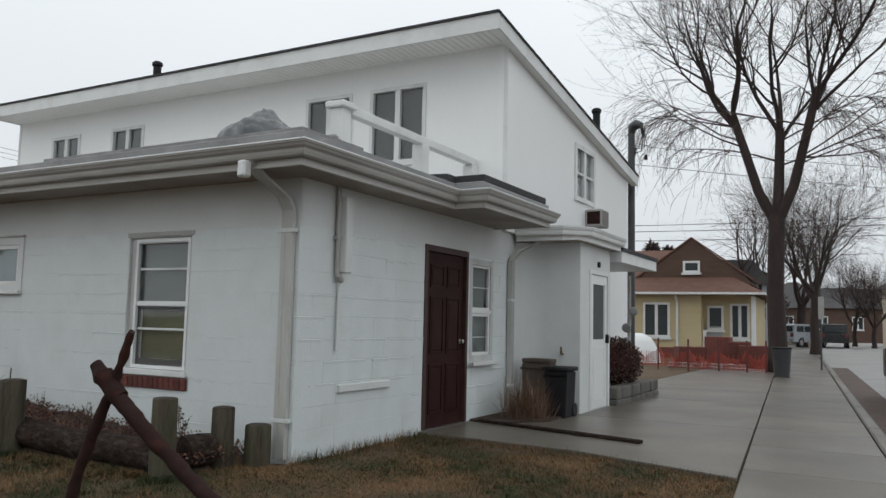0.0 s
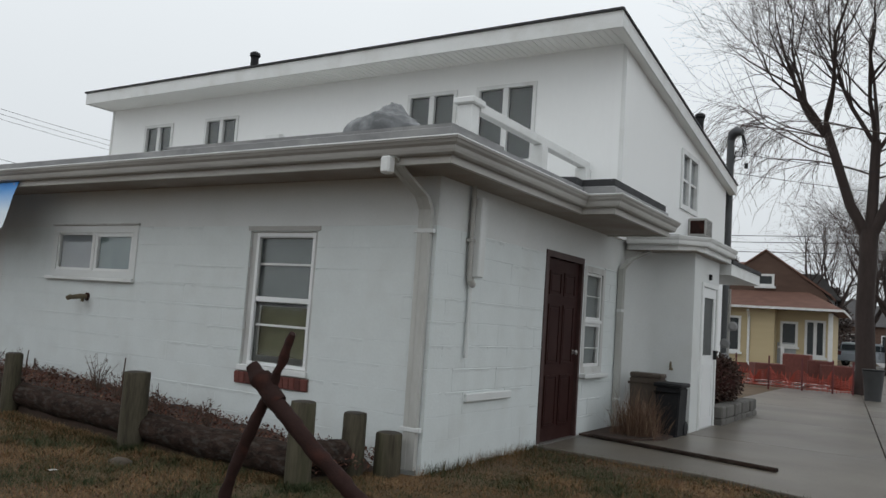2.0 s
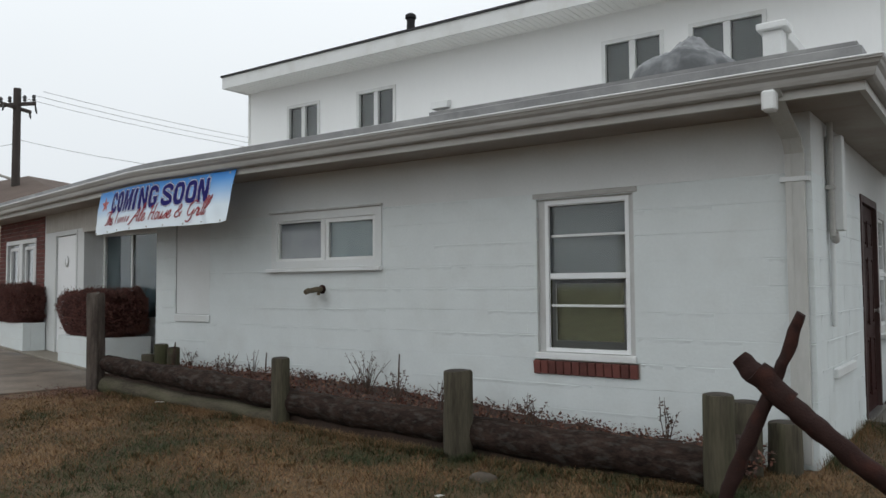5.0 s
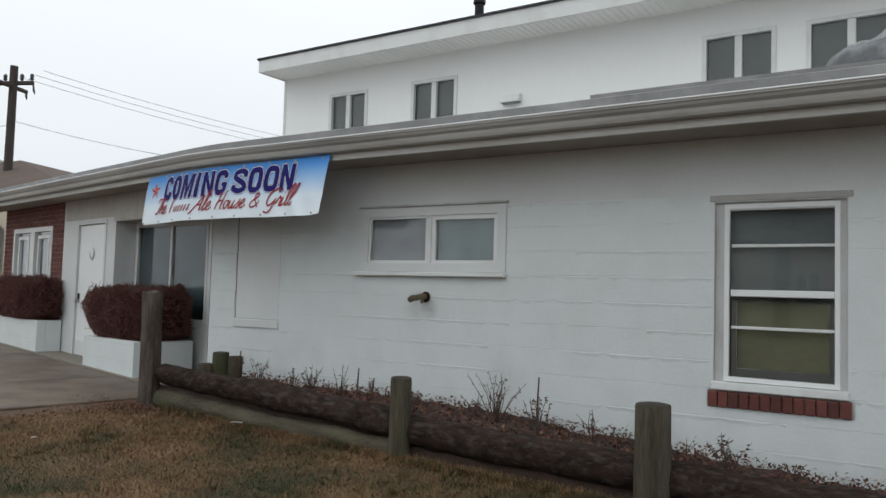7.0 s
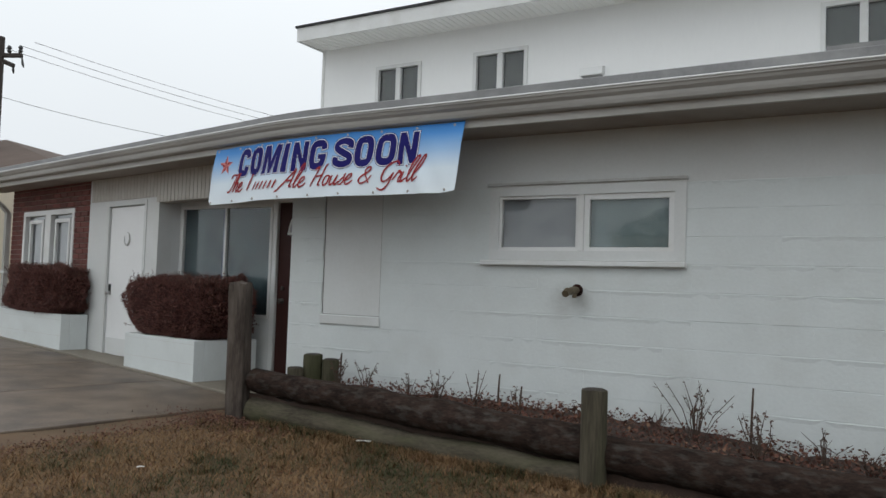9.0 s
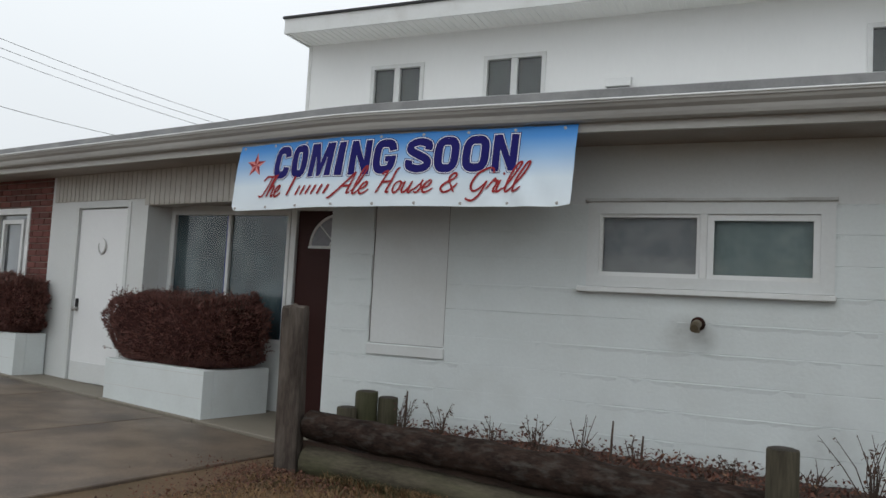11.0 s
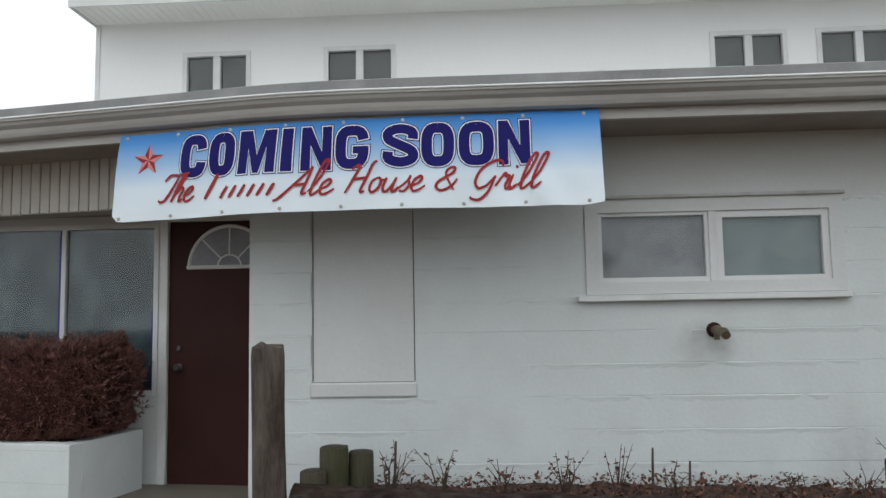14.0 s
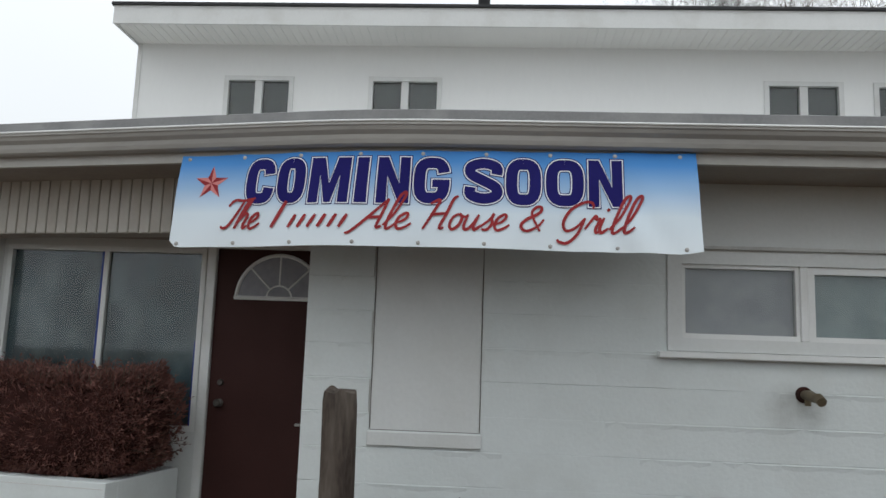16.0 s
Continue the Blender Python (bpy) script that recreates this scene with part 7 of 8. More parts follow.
def tree(name, label, base, h_fork, r0, height, spread, seed, droop=0.25, fine=1.0, limbs=6, leaders=(), weep=0):
    """A bare tree: a tapered trunk, limbs that fork again and again, and a crown of thin twigs."""
    r = random.Random(seed)
    t = thing(name, label, "tree", Matrix.Translation(base))
    wood, twigs, perches = Pile(), Pile(), []

    def grow(p, d, length, rad, level):
        pts, rads = [p], [rad]
        q, dd = Vector(p), Vector(d)
        steps = 5 if level < 3 else 4
        for k in range(steps):
            dd = dd + Vector((r.gauss(0, 0.13), r.gauss(0, 0.13), r.gauss(0.03, 0.08)))
            if level >= 3:
                dd.z -= droop * 0.30 * (level - 2)
            else:
                dd.z += 0.05
            dd.normalize()
            q = q + dd * length / steps
            pts.append(q.copy())
            rads.append(rad * (1 - 0.55 * (k + 1) / steps))
        if level in (2, 3):
            perches.extend((pts[k], dd) for k in range(2, steps + 1))
        (wood if level < 3 else twigs).stem(pts, rads, 8 if level < 1 else 6 if level < 2 else 4 if level < 4 else 3)
        if level >= 5:
            return
        kids = {0: 4, 1: 5, 2: 6, 3: 6, 4: 5}[level]
        kids = max(2, int(round(kids * (fine if level >= 3 else 1))))
        for k in range(kids):
            f = r.uniform(0.3, 1.0) if k else 1.0
            i = min(int(f * steps), steps - 1)
            p1 = pts[i].lerp(pts[i + 1], f * steps - i if f < 1 else 1)
            side = Vector((r.gauss(0, 1), r.gauss(0, 1), r.gauss(0, 0.6)))
            side -= side.dot(dd) * dd
            side.normalize()
            ang = r.uniform(0.35, 0.9) if k else r.uniform(0.05, 0.25)
            nd = (dd * math.cos(ang) + side * math.sin(ang)).normalized()
            grow(p1, nd, length * r.uniform(0.52, 0.82), max(rads[i + 1] * r.uniform(0.5, 0.75), 0.0045), level + 1)

    trunk = [Vector((0, 0, -0.1)), Vector((0.02, 0, h_fork * 0.15)), Vector((-0.03, 0.02, h_fork * 0.5)), Vector((0.03, 0, h_fork * 0.85)), Vector((0.05, 0, h_fork))]
    wood.stem(trunk, [r0 * 1.45, r0 * 1.1, r0, r0 * 0.96, r0 * 1.0], 12)
    # upright leaders that part at the fork and fan out where they end
    for dx, dy, z, rad, n in leaders:
        top = Vector((dx, dy, z))
        foot = Vector((0.05, 0, h_fork - 0.3))
        wood.stem([foot, foot.lerp(top, 0.3) + Vector((dx * 0.12, 0, 0)), foot.lerp(top, 0.65) + Vector((dx * 0.06, 0.05, 0)), top], [rad * 1.25, rad * 1.1, rad, rad * 0.9], 9)
        for k in range(n):
            a = 2 * math.pi * (k + r.random() * 0.5) / n
            d = Vector((dx * 0.45 + math.cos(a) * spread, dy * 0.45 + math.sin(a) * spread, 1.0)).normalized()
            grow(top - Vector((0, 0, r.uniform(0, 0.5))), d, (height - z) * r.uniform(0.40, 0.58), rad * r.uniform(0.42, 0.62), 1)
        for k in range(4):
            a = r.uniform(-0.7, 0.7) + (math.pi if dx < 0 or k == 2 else 0)
            d = Vector((math.cos(a), math.sin(a), r.uniform(0.15, 0.6))).normalized()
            grow(foot.lerp(top, r.uniform(0.45, 0.95)), d, r.uniform(2.4, 3.8), rad * 0.22, 3)
    for k in range(limbs):
        a = 2 * math.pi * k / limbs + r.uniform(-0.3, 0.3)
        out = spread * r.uniform(0.55, 1.0) if k < limbs - 1 else 0.1
        d = Vector((math.cos(a) * out, math.sin(a) * out, 1.0)).normalized()
        grow(Vector((0.05, 0, h_fork - r.uniform(0, 0.25) * h_fork * 0.5)), d, (height - h_fork) * r.uniform(0.42, 0.58), r0 * r.uniform(0.45, 0.62), 0 + 1)
    # long thin strands that hang from the outer branches
    low = [p for p in perches if p[0].z < height * 0.62]
    for k in range(weep if low else 0):
        p, d = r.choice(low)
        out = Vector((p.x + r.gauss(0, 0.5), p.y + r.gauss(0, 0.5), 0)).normalized()
        length, q, dd = r.uniform(0.9, 3.0), p.copy(), (out + d * 0.6 + Vector((0, 0, r.uniform(-0.5, 0.2)))).normalized()
        pts = [q.copy()]
        for _ in range(7):
            dd = (dd + Vector((r.gauss(0, 0.22), r.gauss(0, 0.22), -0.20))).normalized()
            q = q + dd * length / 7
            pts.append(q.copy())
            for _ in range(1):
                e = (dd + Vector((r.gauss(0, 0.6), r.gauss(0, 0.6), r.gauss(-0.3, 0.4)))).normalized()
                twigs.stem([q, q + e * r.uniform(0.1, 0.3), q + e * r.uniform(0.3, 0.5) + Vector((0, 0, -0.12))], [0.005, 0.004, 0.003], 3)
        twigs.stem(pts, [0.0075 - 0.0006 * i for i in range(8)], 3)
    wood.ob("trunk", M_BARK, t, "", True)
    twigs.ob("crown", M_TWIGS, t, "thin bare twigs")
    return t


tree("street_tree", "large bare street tree with a forked trunk and drooping twigs", far(5.9, 24.5), 4.5, 0.235, 14.0, 0.66, 4, 0.03, 0.62, 0, ((-1.15, 0.1, 7.6, 0.13, 5), (1.15, -0.1, 7.9, 0.13, 5), (0.15, 0.25, 7.1, 0.14, 4)), 250)
tree("street_tree", "bare street tree further down the footway", far(3.6, 44), 3.0, 0.21, 10.0, 1.0, 9, 0.05, 0.8, 6)
tree("street_tree", "bare tree beyond the parked cars", far(4.4, 62), 3.0, 0.3, 11.0, 1.0, 12, 0.15, 0.6, 5)
tree("garden_tree", "bare tree behind the building", Vector((1.0, 26, 0)) + Vector((-3.5, 26, 0)), 3.0, 0.25, 11.0, 0.9, 15, 0.15, 0.5, 5)

tree("street_tree", "bare brown tree far down the street", far(1.3, 72), 1.6, 0.16, 7.0, 1.1, 22, 0.05, 0.8, 6)
tree("street_tree", "bare brown tree far down the street", far(0.2, 66), 1.5, 0.15, 6.0, 1.1, 23, 0.05, 0.8, 6)

# houses
M_YELLOW = mat("yellow_siding", (0.55, 0.455, 0.275), (0.48, 0.39, 0.235), 0.7, 1.5, 30, 0.1, stretch=(0.3, 0.3, 3))
M_SHINGLE = mat("brown_shingles", (0.165, 0.082, 0.058), (0.105, 0.053, 0.040), 0.9, 2.5, 25, 0.5, stretch=(1, 1, 3))
M_BROWNWALL = mat("brown_wood_shingle_wall", (0.115, 0.070, 0.050), (0.078, 0.046, 0.035), 0.9, 2, 25, 0.4, stretch=(1, 1, 3))
M_GREYWALL = mat("grey_clapboard", (0.34, 0.36, 0.37), (0.27, 0.29, 0.30), 0.8, 2, 25, 0.2, stretch=(0.4, 0.4, 3))
M_GREYROOF = mat("grey_shingles", (0.075, 0.072, 0.072), (0.05, 0.048, 0.048), 0.9, 3, 30, 0.5)
M_ROOFN = mat("weathered_brown_roofing", (0.115, 0.080, 0.062), (0.075, 0.052, 0.042), 0.9, 1.5, 20, 0.5)
M_CREAM = mat("cream_stucco", (0.60, 0.54, 0.43), (0.54, 0.48, 0.38), 0.8, 1.5, 40, 0.15)
M_RED = mat("maroon_awning", (0.13, 0.025, 0.025), (0.09, 0.02, 0.02), 0.7, 3, 40, 0.1)


def house_window(parent, x0, z0, x1, z1, y, mull=True, sill=True):
    w = part("window", ring(x0, z0, x1, z1, 0.09, y - 0.06, y + 0.02), M_TRIM, parent)
    part("glass", boxes((x0 + 0.08, y - 0.02, z0 + 0.08, x1 - 0.08, y - 0.005, z1 - 0.08)), M_GLASS, w)
    if mull:
        part("mullion", boxes(((x0 + x1) / 2 - 0.06, y - 0.05, z0 + 0.09, (x0 + x1) / 2 + 0.06, y - 0.021, z1 - 0.09)), M_TRIM, w)
    if sill:
        part("sill", boxes((x0 - 0.06, y - 0.1, z0 - 0.09, x1 + 0.06, y - 0.01, z0 - 0.001)), M_TRIM, w)
    return w


def hip_roof(x0, y0, x1, y1, z, ridge_z, inset):
    bm = bmesh.new()
    ym = (y0 + y1) / 2
    lo = [bm.verts.new(p) for p in ((x0, y0, z), (x1, y0, z), (x1, y1, z), (x0, y1, z))]
    lo2 = [bm.verts.new(p) for p in ((x0, y0, z - 0.02), (x1, y0, z - 0.02), (x1, y1, z - 0.02), (x0, y1, z - 0.02))]
    a, b = bm.verts.new((x0 + inset, ym, ridge_z)), bm.verts.new((x1 - inset, ym, ridge_z))
    for f in ((lo[0], lo[1], b, a), (lo[1], lo[2], b), (lo[2], lo[3], a, b), (lo[3], lo[0], a), tuple(lo2[::-1])):
        bm.faces.new(f)
    for i in range(4):
        bm.faces.new((lo2[i], lo2[(i + 1) % 4], lo[(i + 1) % 4], lo[i]))
    bmesh.ops.recalc_face_normals(bm, faces=bm.faces[:])
    return bm


yh = thing("yellow_house", "yellow one-storey house with a brown hip roof and white windows", "house", pose(-1.86, 27.9, 0.0, 0, 0, 3))
bm = boxes((-7.5, 0, -0.2, 0.0, 7.5, 2.55), (0.0, 0.7, -0.2, 1.95, 7.5, 2.55))
part("wall", bm, M_YELLOW, yh)
part("porch_panel", boxes((0.06, 0.66, 0.4, 0.75, 0.69, 1.25)), M_GREYWALL, yh, "pale blue-grey infill panel")
part("roof", hip_roof(-8.1, -0.5, 2.45, 8.2, 2.62, 4.75, 4.0), M_SHINGLE, yh, "brown shingled hip roof")
part("fascia", boxes((-8.1, -0.53, 2.53, 2.45, -0.5, 2.62), (2.451, -0.53, 2.53, 2.48, 8.2, 2.62)), M_TRIM, yh)
part("gable_dormer", prism(bmesh.new(), [(-2.9, 3.0), (1.9, 3.0), (1.6, 3.4), (-0.5, 4.95), (-2.6, 3.4)], 0.9, 5.0, "y"), M_BROWNWALL, yh, "brown shingled gable dormer")
bm = bmesh.new()
prism(bm, [(-0.5, 4.96), (1.9, 3.2), (1.95, 3.26), (-0.5, 5.03)], 0.84, 5.2, "y")
prism(bm, [(-0.5, 4.96), (-0.5, 5.03), (-2.95, 3.26), (-2.9, 3.2)], 0.84, 5.2, "y")
part("dormer_roof", bm, M_SHINGLE, yh)
house_window(yh, -0.85, 3.5, -0.15, 4.0, 0.9, False)
house_window(yh, -2.35, 0.75, -1.25, 2.2, 0.0)
house_window(yh, 0.15, 1.1, 0.8, 2.1, 0.7, False)
house_window(yh, 1.05, 0.75, 1.8, 2.2, 0.7)
part("corner_post", bbox(1.92, -0.05, -0.1, 2.08, 0.12, 2.47, 0.01), M_TRIM, yh, "white porch post")
part("downspout", tube(bmesh.new(), [(-0.95, -0.42, 2.45), (-0.95, -0.08, 2.2), (-0.95, -0.06, 0.4), (-0.7, -0.4, 0.1)], 0.05, 8), M_TRIM, yh, "", 40)
part("foundation", boxes((-7.52, -0.02, -0.2, 0.02, 0.1, 0.35)), M_BRICK, yh, "red-brown base course")

gh = thing("grey_house", "grey clapboard house with a dark gable roof", "house", pose(far(9.9, 58).x, far(9.9, 58).y, 0, 0, 0, 4))
part("wall", boxes((-2.6, 0, -0.2, 3.4, 9, 4.3)), M_GREYWALL, gh)
part("roof", prism(bmesh.new(), [(-3.0, 4.25), (3.8, 4.25), (2.6, 5.9), (-2.0, 5.9)], -0.4, 9.4, "y"), M_GREYROOF, gh)
for a in (-1.6, 0.9):
    house_window(gh, a, 2.8, a + 0.9, 3.9, 0.0)
    house_window(gh, a, 0.6, a + 0.9, 1.9, 0.0)
for az, d, w, h, wallm, label in ((2.7, 95, 5.5, 3.6, M_BROWNWALL, "dark brown house at the end of the street"), (4.9, 98, 3.4, 4.4, M_GREYWALL, "pale grey house behind the parked cars"), (0.2, 110, 6, 4.2, M_GREYWALL, "grey house across the far street"), (-6, 70, 7, 4.5, M_CREAM, "cream house across the street")):
    p = far(az, d)
    hh = thing("far_house", label, "house", pose(p.x, p.y, 0, 0, 0, az), "houses down the street")
    part("wall", boxes((-w, 0, -0.3, w, 8, h)), wallm, hh)
    part("roof", hip_roof(-w - 0.4, -0.4, w + 0.4, 8.4, h, h + 2.4, 3.2), M_GREYROOF, hh)
    for k in range(3):
        house_window(hh, -w + 0.8 + k * w * 0.62, h - 2.3, -w + 1.9 + k * w * 0.62, h - 0.9, 0.0)
M_EVER = island_colours(mat("dark_evergreen", (0.03, 0.03, 0.02), None, 0.9, 4, 30, 0.1), ((0.0, (0.055, 0.042, 0.040)), (1.0, (0.17, 0.135, 0.125)), (0.5, (0.10, 0.078, 0.072))))


def evergreen(base, r0, h, seed, label, group="far evergreens"):
    t = thing("evergreen_tree", label, "tree", Matrix.Translation(base), group)
    r = random.Random(seed)
    part("trunk", tube(bmesh.new(), [(0, 0, -0.1), (0, 0, h * 0.5)], [0.2, 0.1], 8), M_BARK, t, "", 40)
    pl = Pile()
    for _ in range(2600):
        z = r.random() ** 0.8
        rad = r0 * (1 - z) ** 0.65 * (0.75 + 0.5 * noise.noise(Vector((z * 6, seed, r.random() * 2))))
        a = r.uniform(0, 6.28)
        p = Vector((math.cos(a) * rad * r.uniform(0.6, 1.1), math.sin(a) * rad * r.uniform(0.6, 1.1), 0.1 + z * h))
        pl.leaf(p, Vector((math.cos(a), math.sin(a), r.gauss(-0.1, 0.6))).normalized() * r.uniform(0.3, 0.6), Vector((r.gauss(0, 1), r.gauss(0, 1), 1)), 0.07)
    pl.ob("crown", M_EVER, t)


for k, (az, d, r0, h) in enumerate(((14.0, 58, 1.6, 7.0), (12.9, 60, 1.2, 6.9), (6.4, 75, 2.5, 6))):
    evergreen(far(az, d), r0, h, 40 + k, "dark winter-brown evergreen among the far houses")

# vehicles
M_SILVER = mat("silver_car_paint", (0.42, 0.45, 0.48), (0.36, 0.39, 0.42), 0.3, 1, 20, 0.0, metal=0.4)
M_DARKCAR = mat("black_car_paint", (0.012, 0.012, 0.014), (0.009, 0.009, 0.011), 0.25, 1, 20, 0.0)
M_TYRE = mat("black_rubber", (0.02, 0.02, 0.02), (0.012, 0.012, 0.012), 0.85, 8, 60, 0.3)


def car(label, m, length, height, paint, group="parked vehicles"):
    t = thing("parked_car", label, "car", m, group)
    L2, w = length / 2, 0.9
    bm = prism(bmesh.new(), [(-L2, 0.35), (L2, 0.35), (L2 + 0.03, 0.75), (L2 - 0.1, 0.95), (L2 * 0.45, 1.02), (-L2 * 0.95, 1.02), (-L2, 0.9)], -w, w, "y")
    bmesh.ops.bevel(bm, geom=bm.edges[:], offset=0.05, segments=2, affect="EDGES")
    part("body", bm, paint, t, "", 40)
    bm = prism(bmesh.new(), [(-L2 * 0.92, 1.0), (L2 * 0.42, 1.0), (L2 * 0.15, height - 0.04), (L2 * 0.05, height), (-L2 * 0.8, height), (-L2 * 0.88, height - 0.08)], -w * 0.9, w * 0.9, "y")
    bmesh.ops.bevel(bm, geom=bm.edges[:], offset=0.05, segments=2, affect="EDGES")
    part("cabin", bm, paint, t, "", 40)
    for s in (-1, 1):
        for a, b in ((-0.80, -0.42), (-0.38, 0.0), (0.03, 0.28)):
            part("window", boxes((L2 * a, s * w * 0.9 - 0.006, 1.08, L2 * b, s * w * 0.9 + 0.006, height - 0.14)), M_GLASS, t)
        part("headlight", bbox(L2 - 0.1, s * 0.62 - 0.15, 0.68, L2 + 0.05, s * 0.62 + 0.15, 0.85, 0.02), M_TRIM, t)
        part("tail_light", bbox(-L2 - 0.02, s * 0.72 - 0.12, 0.72, -L2 + 0.1, s * 0.72 + 0.12, 1.0, 0.02), M_RED, t)
        for a in (-0.62, 0.62):
            wh = part("wheel", tube(bmesh.new(), [(0, -0.11, 0), (0, 0.11, 0)], 0.34, 20), M_TYRE, t, "", 40, pose(L2 * a, s * (w - 0.1), 0.33))
            part("rim", tube(bmesh.new(), [(0, -0.12, 0), (0, 0.12, 0)], 0.2, 14), M_CHROME, wh, "", 40)
    part("rear_window", boxes((-L2 * 0.93 - 0.012, -0.65, 1.1, -L2 * 0.93 + 0.03, 0.65, height - 0.15)), M_GLASS, t)


p = far(4.45, 62)
car("silver station wagon parked across the drive", pose(p.x, p.y, -0.03, 0, 0, 62), 4.4, 1.62, M_SILVER)
p = far(2.5, 64)
car("black pickup parked at the kerb", pose(p.x, p.y, -0.03, 0, 0, 94), 4.9, 1.7, M_DARKCAR)
car("dark vehicle parked at the kerb beside the apron", pose(kerb_x(9.5) + 1.42, 9.75, -0.05, 0, 0, 94.5), 4.7, 1.72, M_DARKCAR)
car("white car parked further down the street", pose(far(5.9, 78).x, far(5.9, 78).y, -0.03, 0, 0, 10), 4.4, 1.5, M_WHITE_STEEL)

# orange safety fence, litter bin, signs
M_ORANGE = mat("orange_safety_net", (0.46, 0.070, 0.038), (0.33, 0.045, 0.028), 0.7, 4, 40, 0.1)
fence = thing("safety_fence", "sagging orange plastic safety fence round a building plot", "fence")
fp = [far(15.4, 25.6), far(13.6, 24.6), far(11.6, 23.9), far(9.6, 23.6), far(7.8, 23.5), far(6.6, 23.8), far(6.4, 27.0)]
net = Pile()
for p, q in zip(fp, fp[1:]):
    n = max(int((q - p).length / 0.11), 2)
    for k in range(n + 1):
        a = p.lerp(q, k / n)
        sag = 0.27 * math.sin(math.pi * k / n) + 0.06 * math.sin(k * 1.7 + p.x) + 0.04 * math.sin(k * 4.1)
        net.stem([(a.x, a.y, -0.02), (a.x + 0.02, a.y, 0.45), (a.x, a.y, 0.55 - sag)], [0.006, 0.006, 0.006], 3)
    for j in range(8):
        row = []
        for k in range(n + 1):
            a = p.lerp(q, k / n)
            sag = 0.27 * math.sin(math.pi * k / n) + 0.06 * math.sin(k * 1.7 + p.x) + 0.04 * math.sin(k * 4.1)
            row.append((a.x, a.y, 0.03 + (0.52 - sag) * j / 7))
        net.stem(row, [0.011] * len(row), 3)
    part("stake", tube(bmesh.new(), [(p.x, p.y, -0.1), (p.x, p.y, 0.85)], 0.025, 7), M_RED, fence, "", 40)
tagged(net.ob("net", M_ORANGE, fence), "", "", "", "stuff")
for k, (az, d, w, h) in enumerate(((9.6, 27.5, 0.4, 0.95), (8.3, 27.2, 0.35, 0.8), (7.4, 27.0, 0.45, 0.7), (11.4, 27.4, 0.5, 0.6))):
    p = far(az, d)
    whole("masonry_block", bbox(-w, -0.3, 0, w, 0.3, h, 0.02), M_BRICK, "broken red brick masonry block behind the safety fence", "masonry block", "", "broken blocks", None, pose(p.x, p.y, -0.05, 0, 0, 10 * k))
p = far(14.9, 28.2)
whole("sheeted_mound", lathe(bmesh.new(), [(0.75, 0), (0.7, 0.35), (0.52, 0.7), (0.42, 0.85), (0.1, 1.0)], 9), M_WHITE_STEEL, "white sheeted mound behind the fence", "mound", "", "", 60, pose(p.x, p.y, -0.05))
p = far(10.5, 28.0)
whole("sign_stake", boxes((-0.05, -0.02, 0, 0.05, 0.02, 1.15)), M_TRIM, "white marker stake on the plot", "stake", "", "", None, pose(p.x, p.y, -0.05))
can = thing("litter_bin", "dark grey tapered litter bin at the foot of the tree", "bin", Matrix.Translation(far(5.65, 22.0, -0.03)))
part("body", lathe(bmesh.new(), [(0.18, 0), (0.24, 0.70), (0.25, 0.72), (0.25, 0.76), (0.22, 0.76), (0.21, 0.70)], 20), M_MAST, can, "", 40)
part("rim", lathe(bmesh.new(), [(0.255, 0.72), (0.26, 0.75), (0.23, 0.763)], 20), M_BLACK, can, "", 40)
sg = thing("sign_post", "thin steel sign post with a dark sign seen on edge", "sign", Matrix.Translation(far(3.25, 27, -0.03)))
part("pole", tube(bmesh.new(), [(0, 0, 0), (0, 0, 2.6)], 0.03, 8), M_MAST, sg, "", 40)
part("sign_plate", bbox(-0.06, -0.06, 1.55, 0.10, -0.04, 2.25, 0.004), M_GUTTER, sg)

p = far(6.8, 45)
sig = thing("signal_lamp", "small dark signal head with a lit red lamp at the crossing", "signal", pose(p.x, p.y, -0.05, 0, 0, 6.8))
part("pole", tube(bmesh.new(), [(0, 0, 0), (0, 0, 2.35)], 0.05, 8), M_MAST, sig, "", 40)
part("head", bbox(-0.16, -0.12, 1.75, 0.16, 0.06, 2.35, 0.02), M_BLACK, sig)
M_SIGNAL = bpy.data.materials.new("lit_red_lamp")
M_SIGNAL.use_nodes = True
sb = M_SIGNAL.node_tree.nodes["Principled BSDF"]
sb.inputs["Base Color"].default_value, sb.inputs["Emission Color"].default_value, sb.inputs["Emission Strength"].default_value = (0.5, 0.02, 0.01, 1), (1.0, 0.12, 0.06, 1), 3.0
part("lens", tube(bmesh.new(), [(0, -0.14, 2.12), (0, -0.119, 2.12)], 0.10, 14), M_SIGNAL, sig, "lit red lens", 40)
p = far(10.4, 24.6)
lad = thing("ladder", "pale metal ladder lying on the ground inside the safety fence", "ladder", pose(p.x, p.y, 0.02, 12, 0, 8))
for y in (-0.2, 0.2):
    part("rail", bbox(-1.1, y - 0.02, 0, 1.1, y + 0.02, 0.07, 0.004), M_CHROME, lad)
for k in range(8):
    part("rung", tube(bmesh.new(), [(-0.98 + 0.28 * k, -0.179, 0.035), (-0.98 + 0.28 * k, 0.179, 0.035)], 0.016, 8), M_CHROME, lad, "", 40)

# poles and wires
M_POLE = mat("dark_utility_pole", (0.060, 0.048, 0.042), (0.035, 0.029, 0.026), 0.9, 4, 40, 0.5, stretch=(1, 1, 0.1))


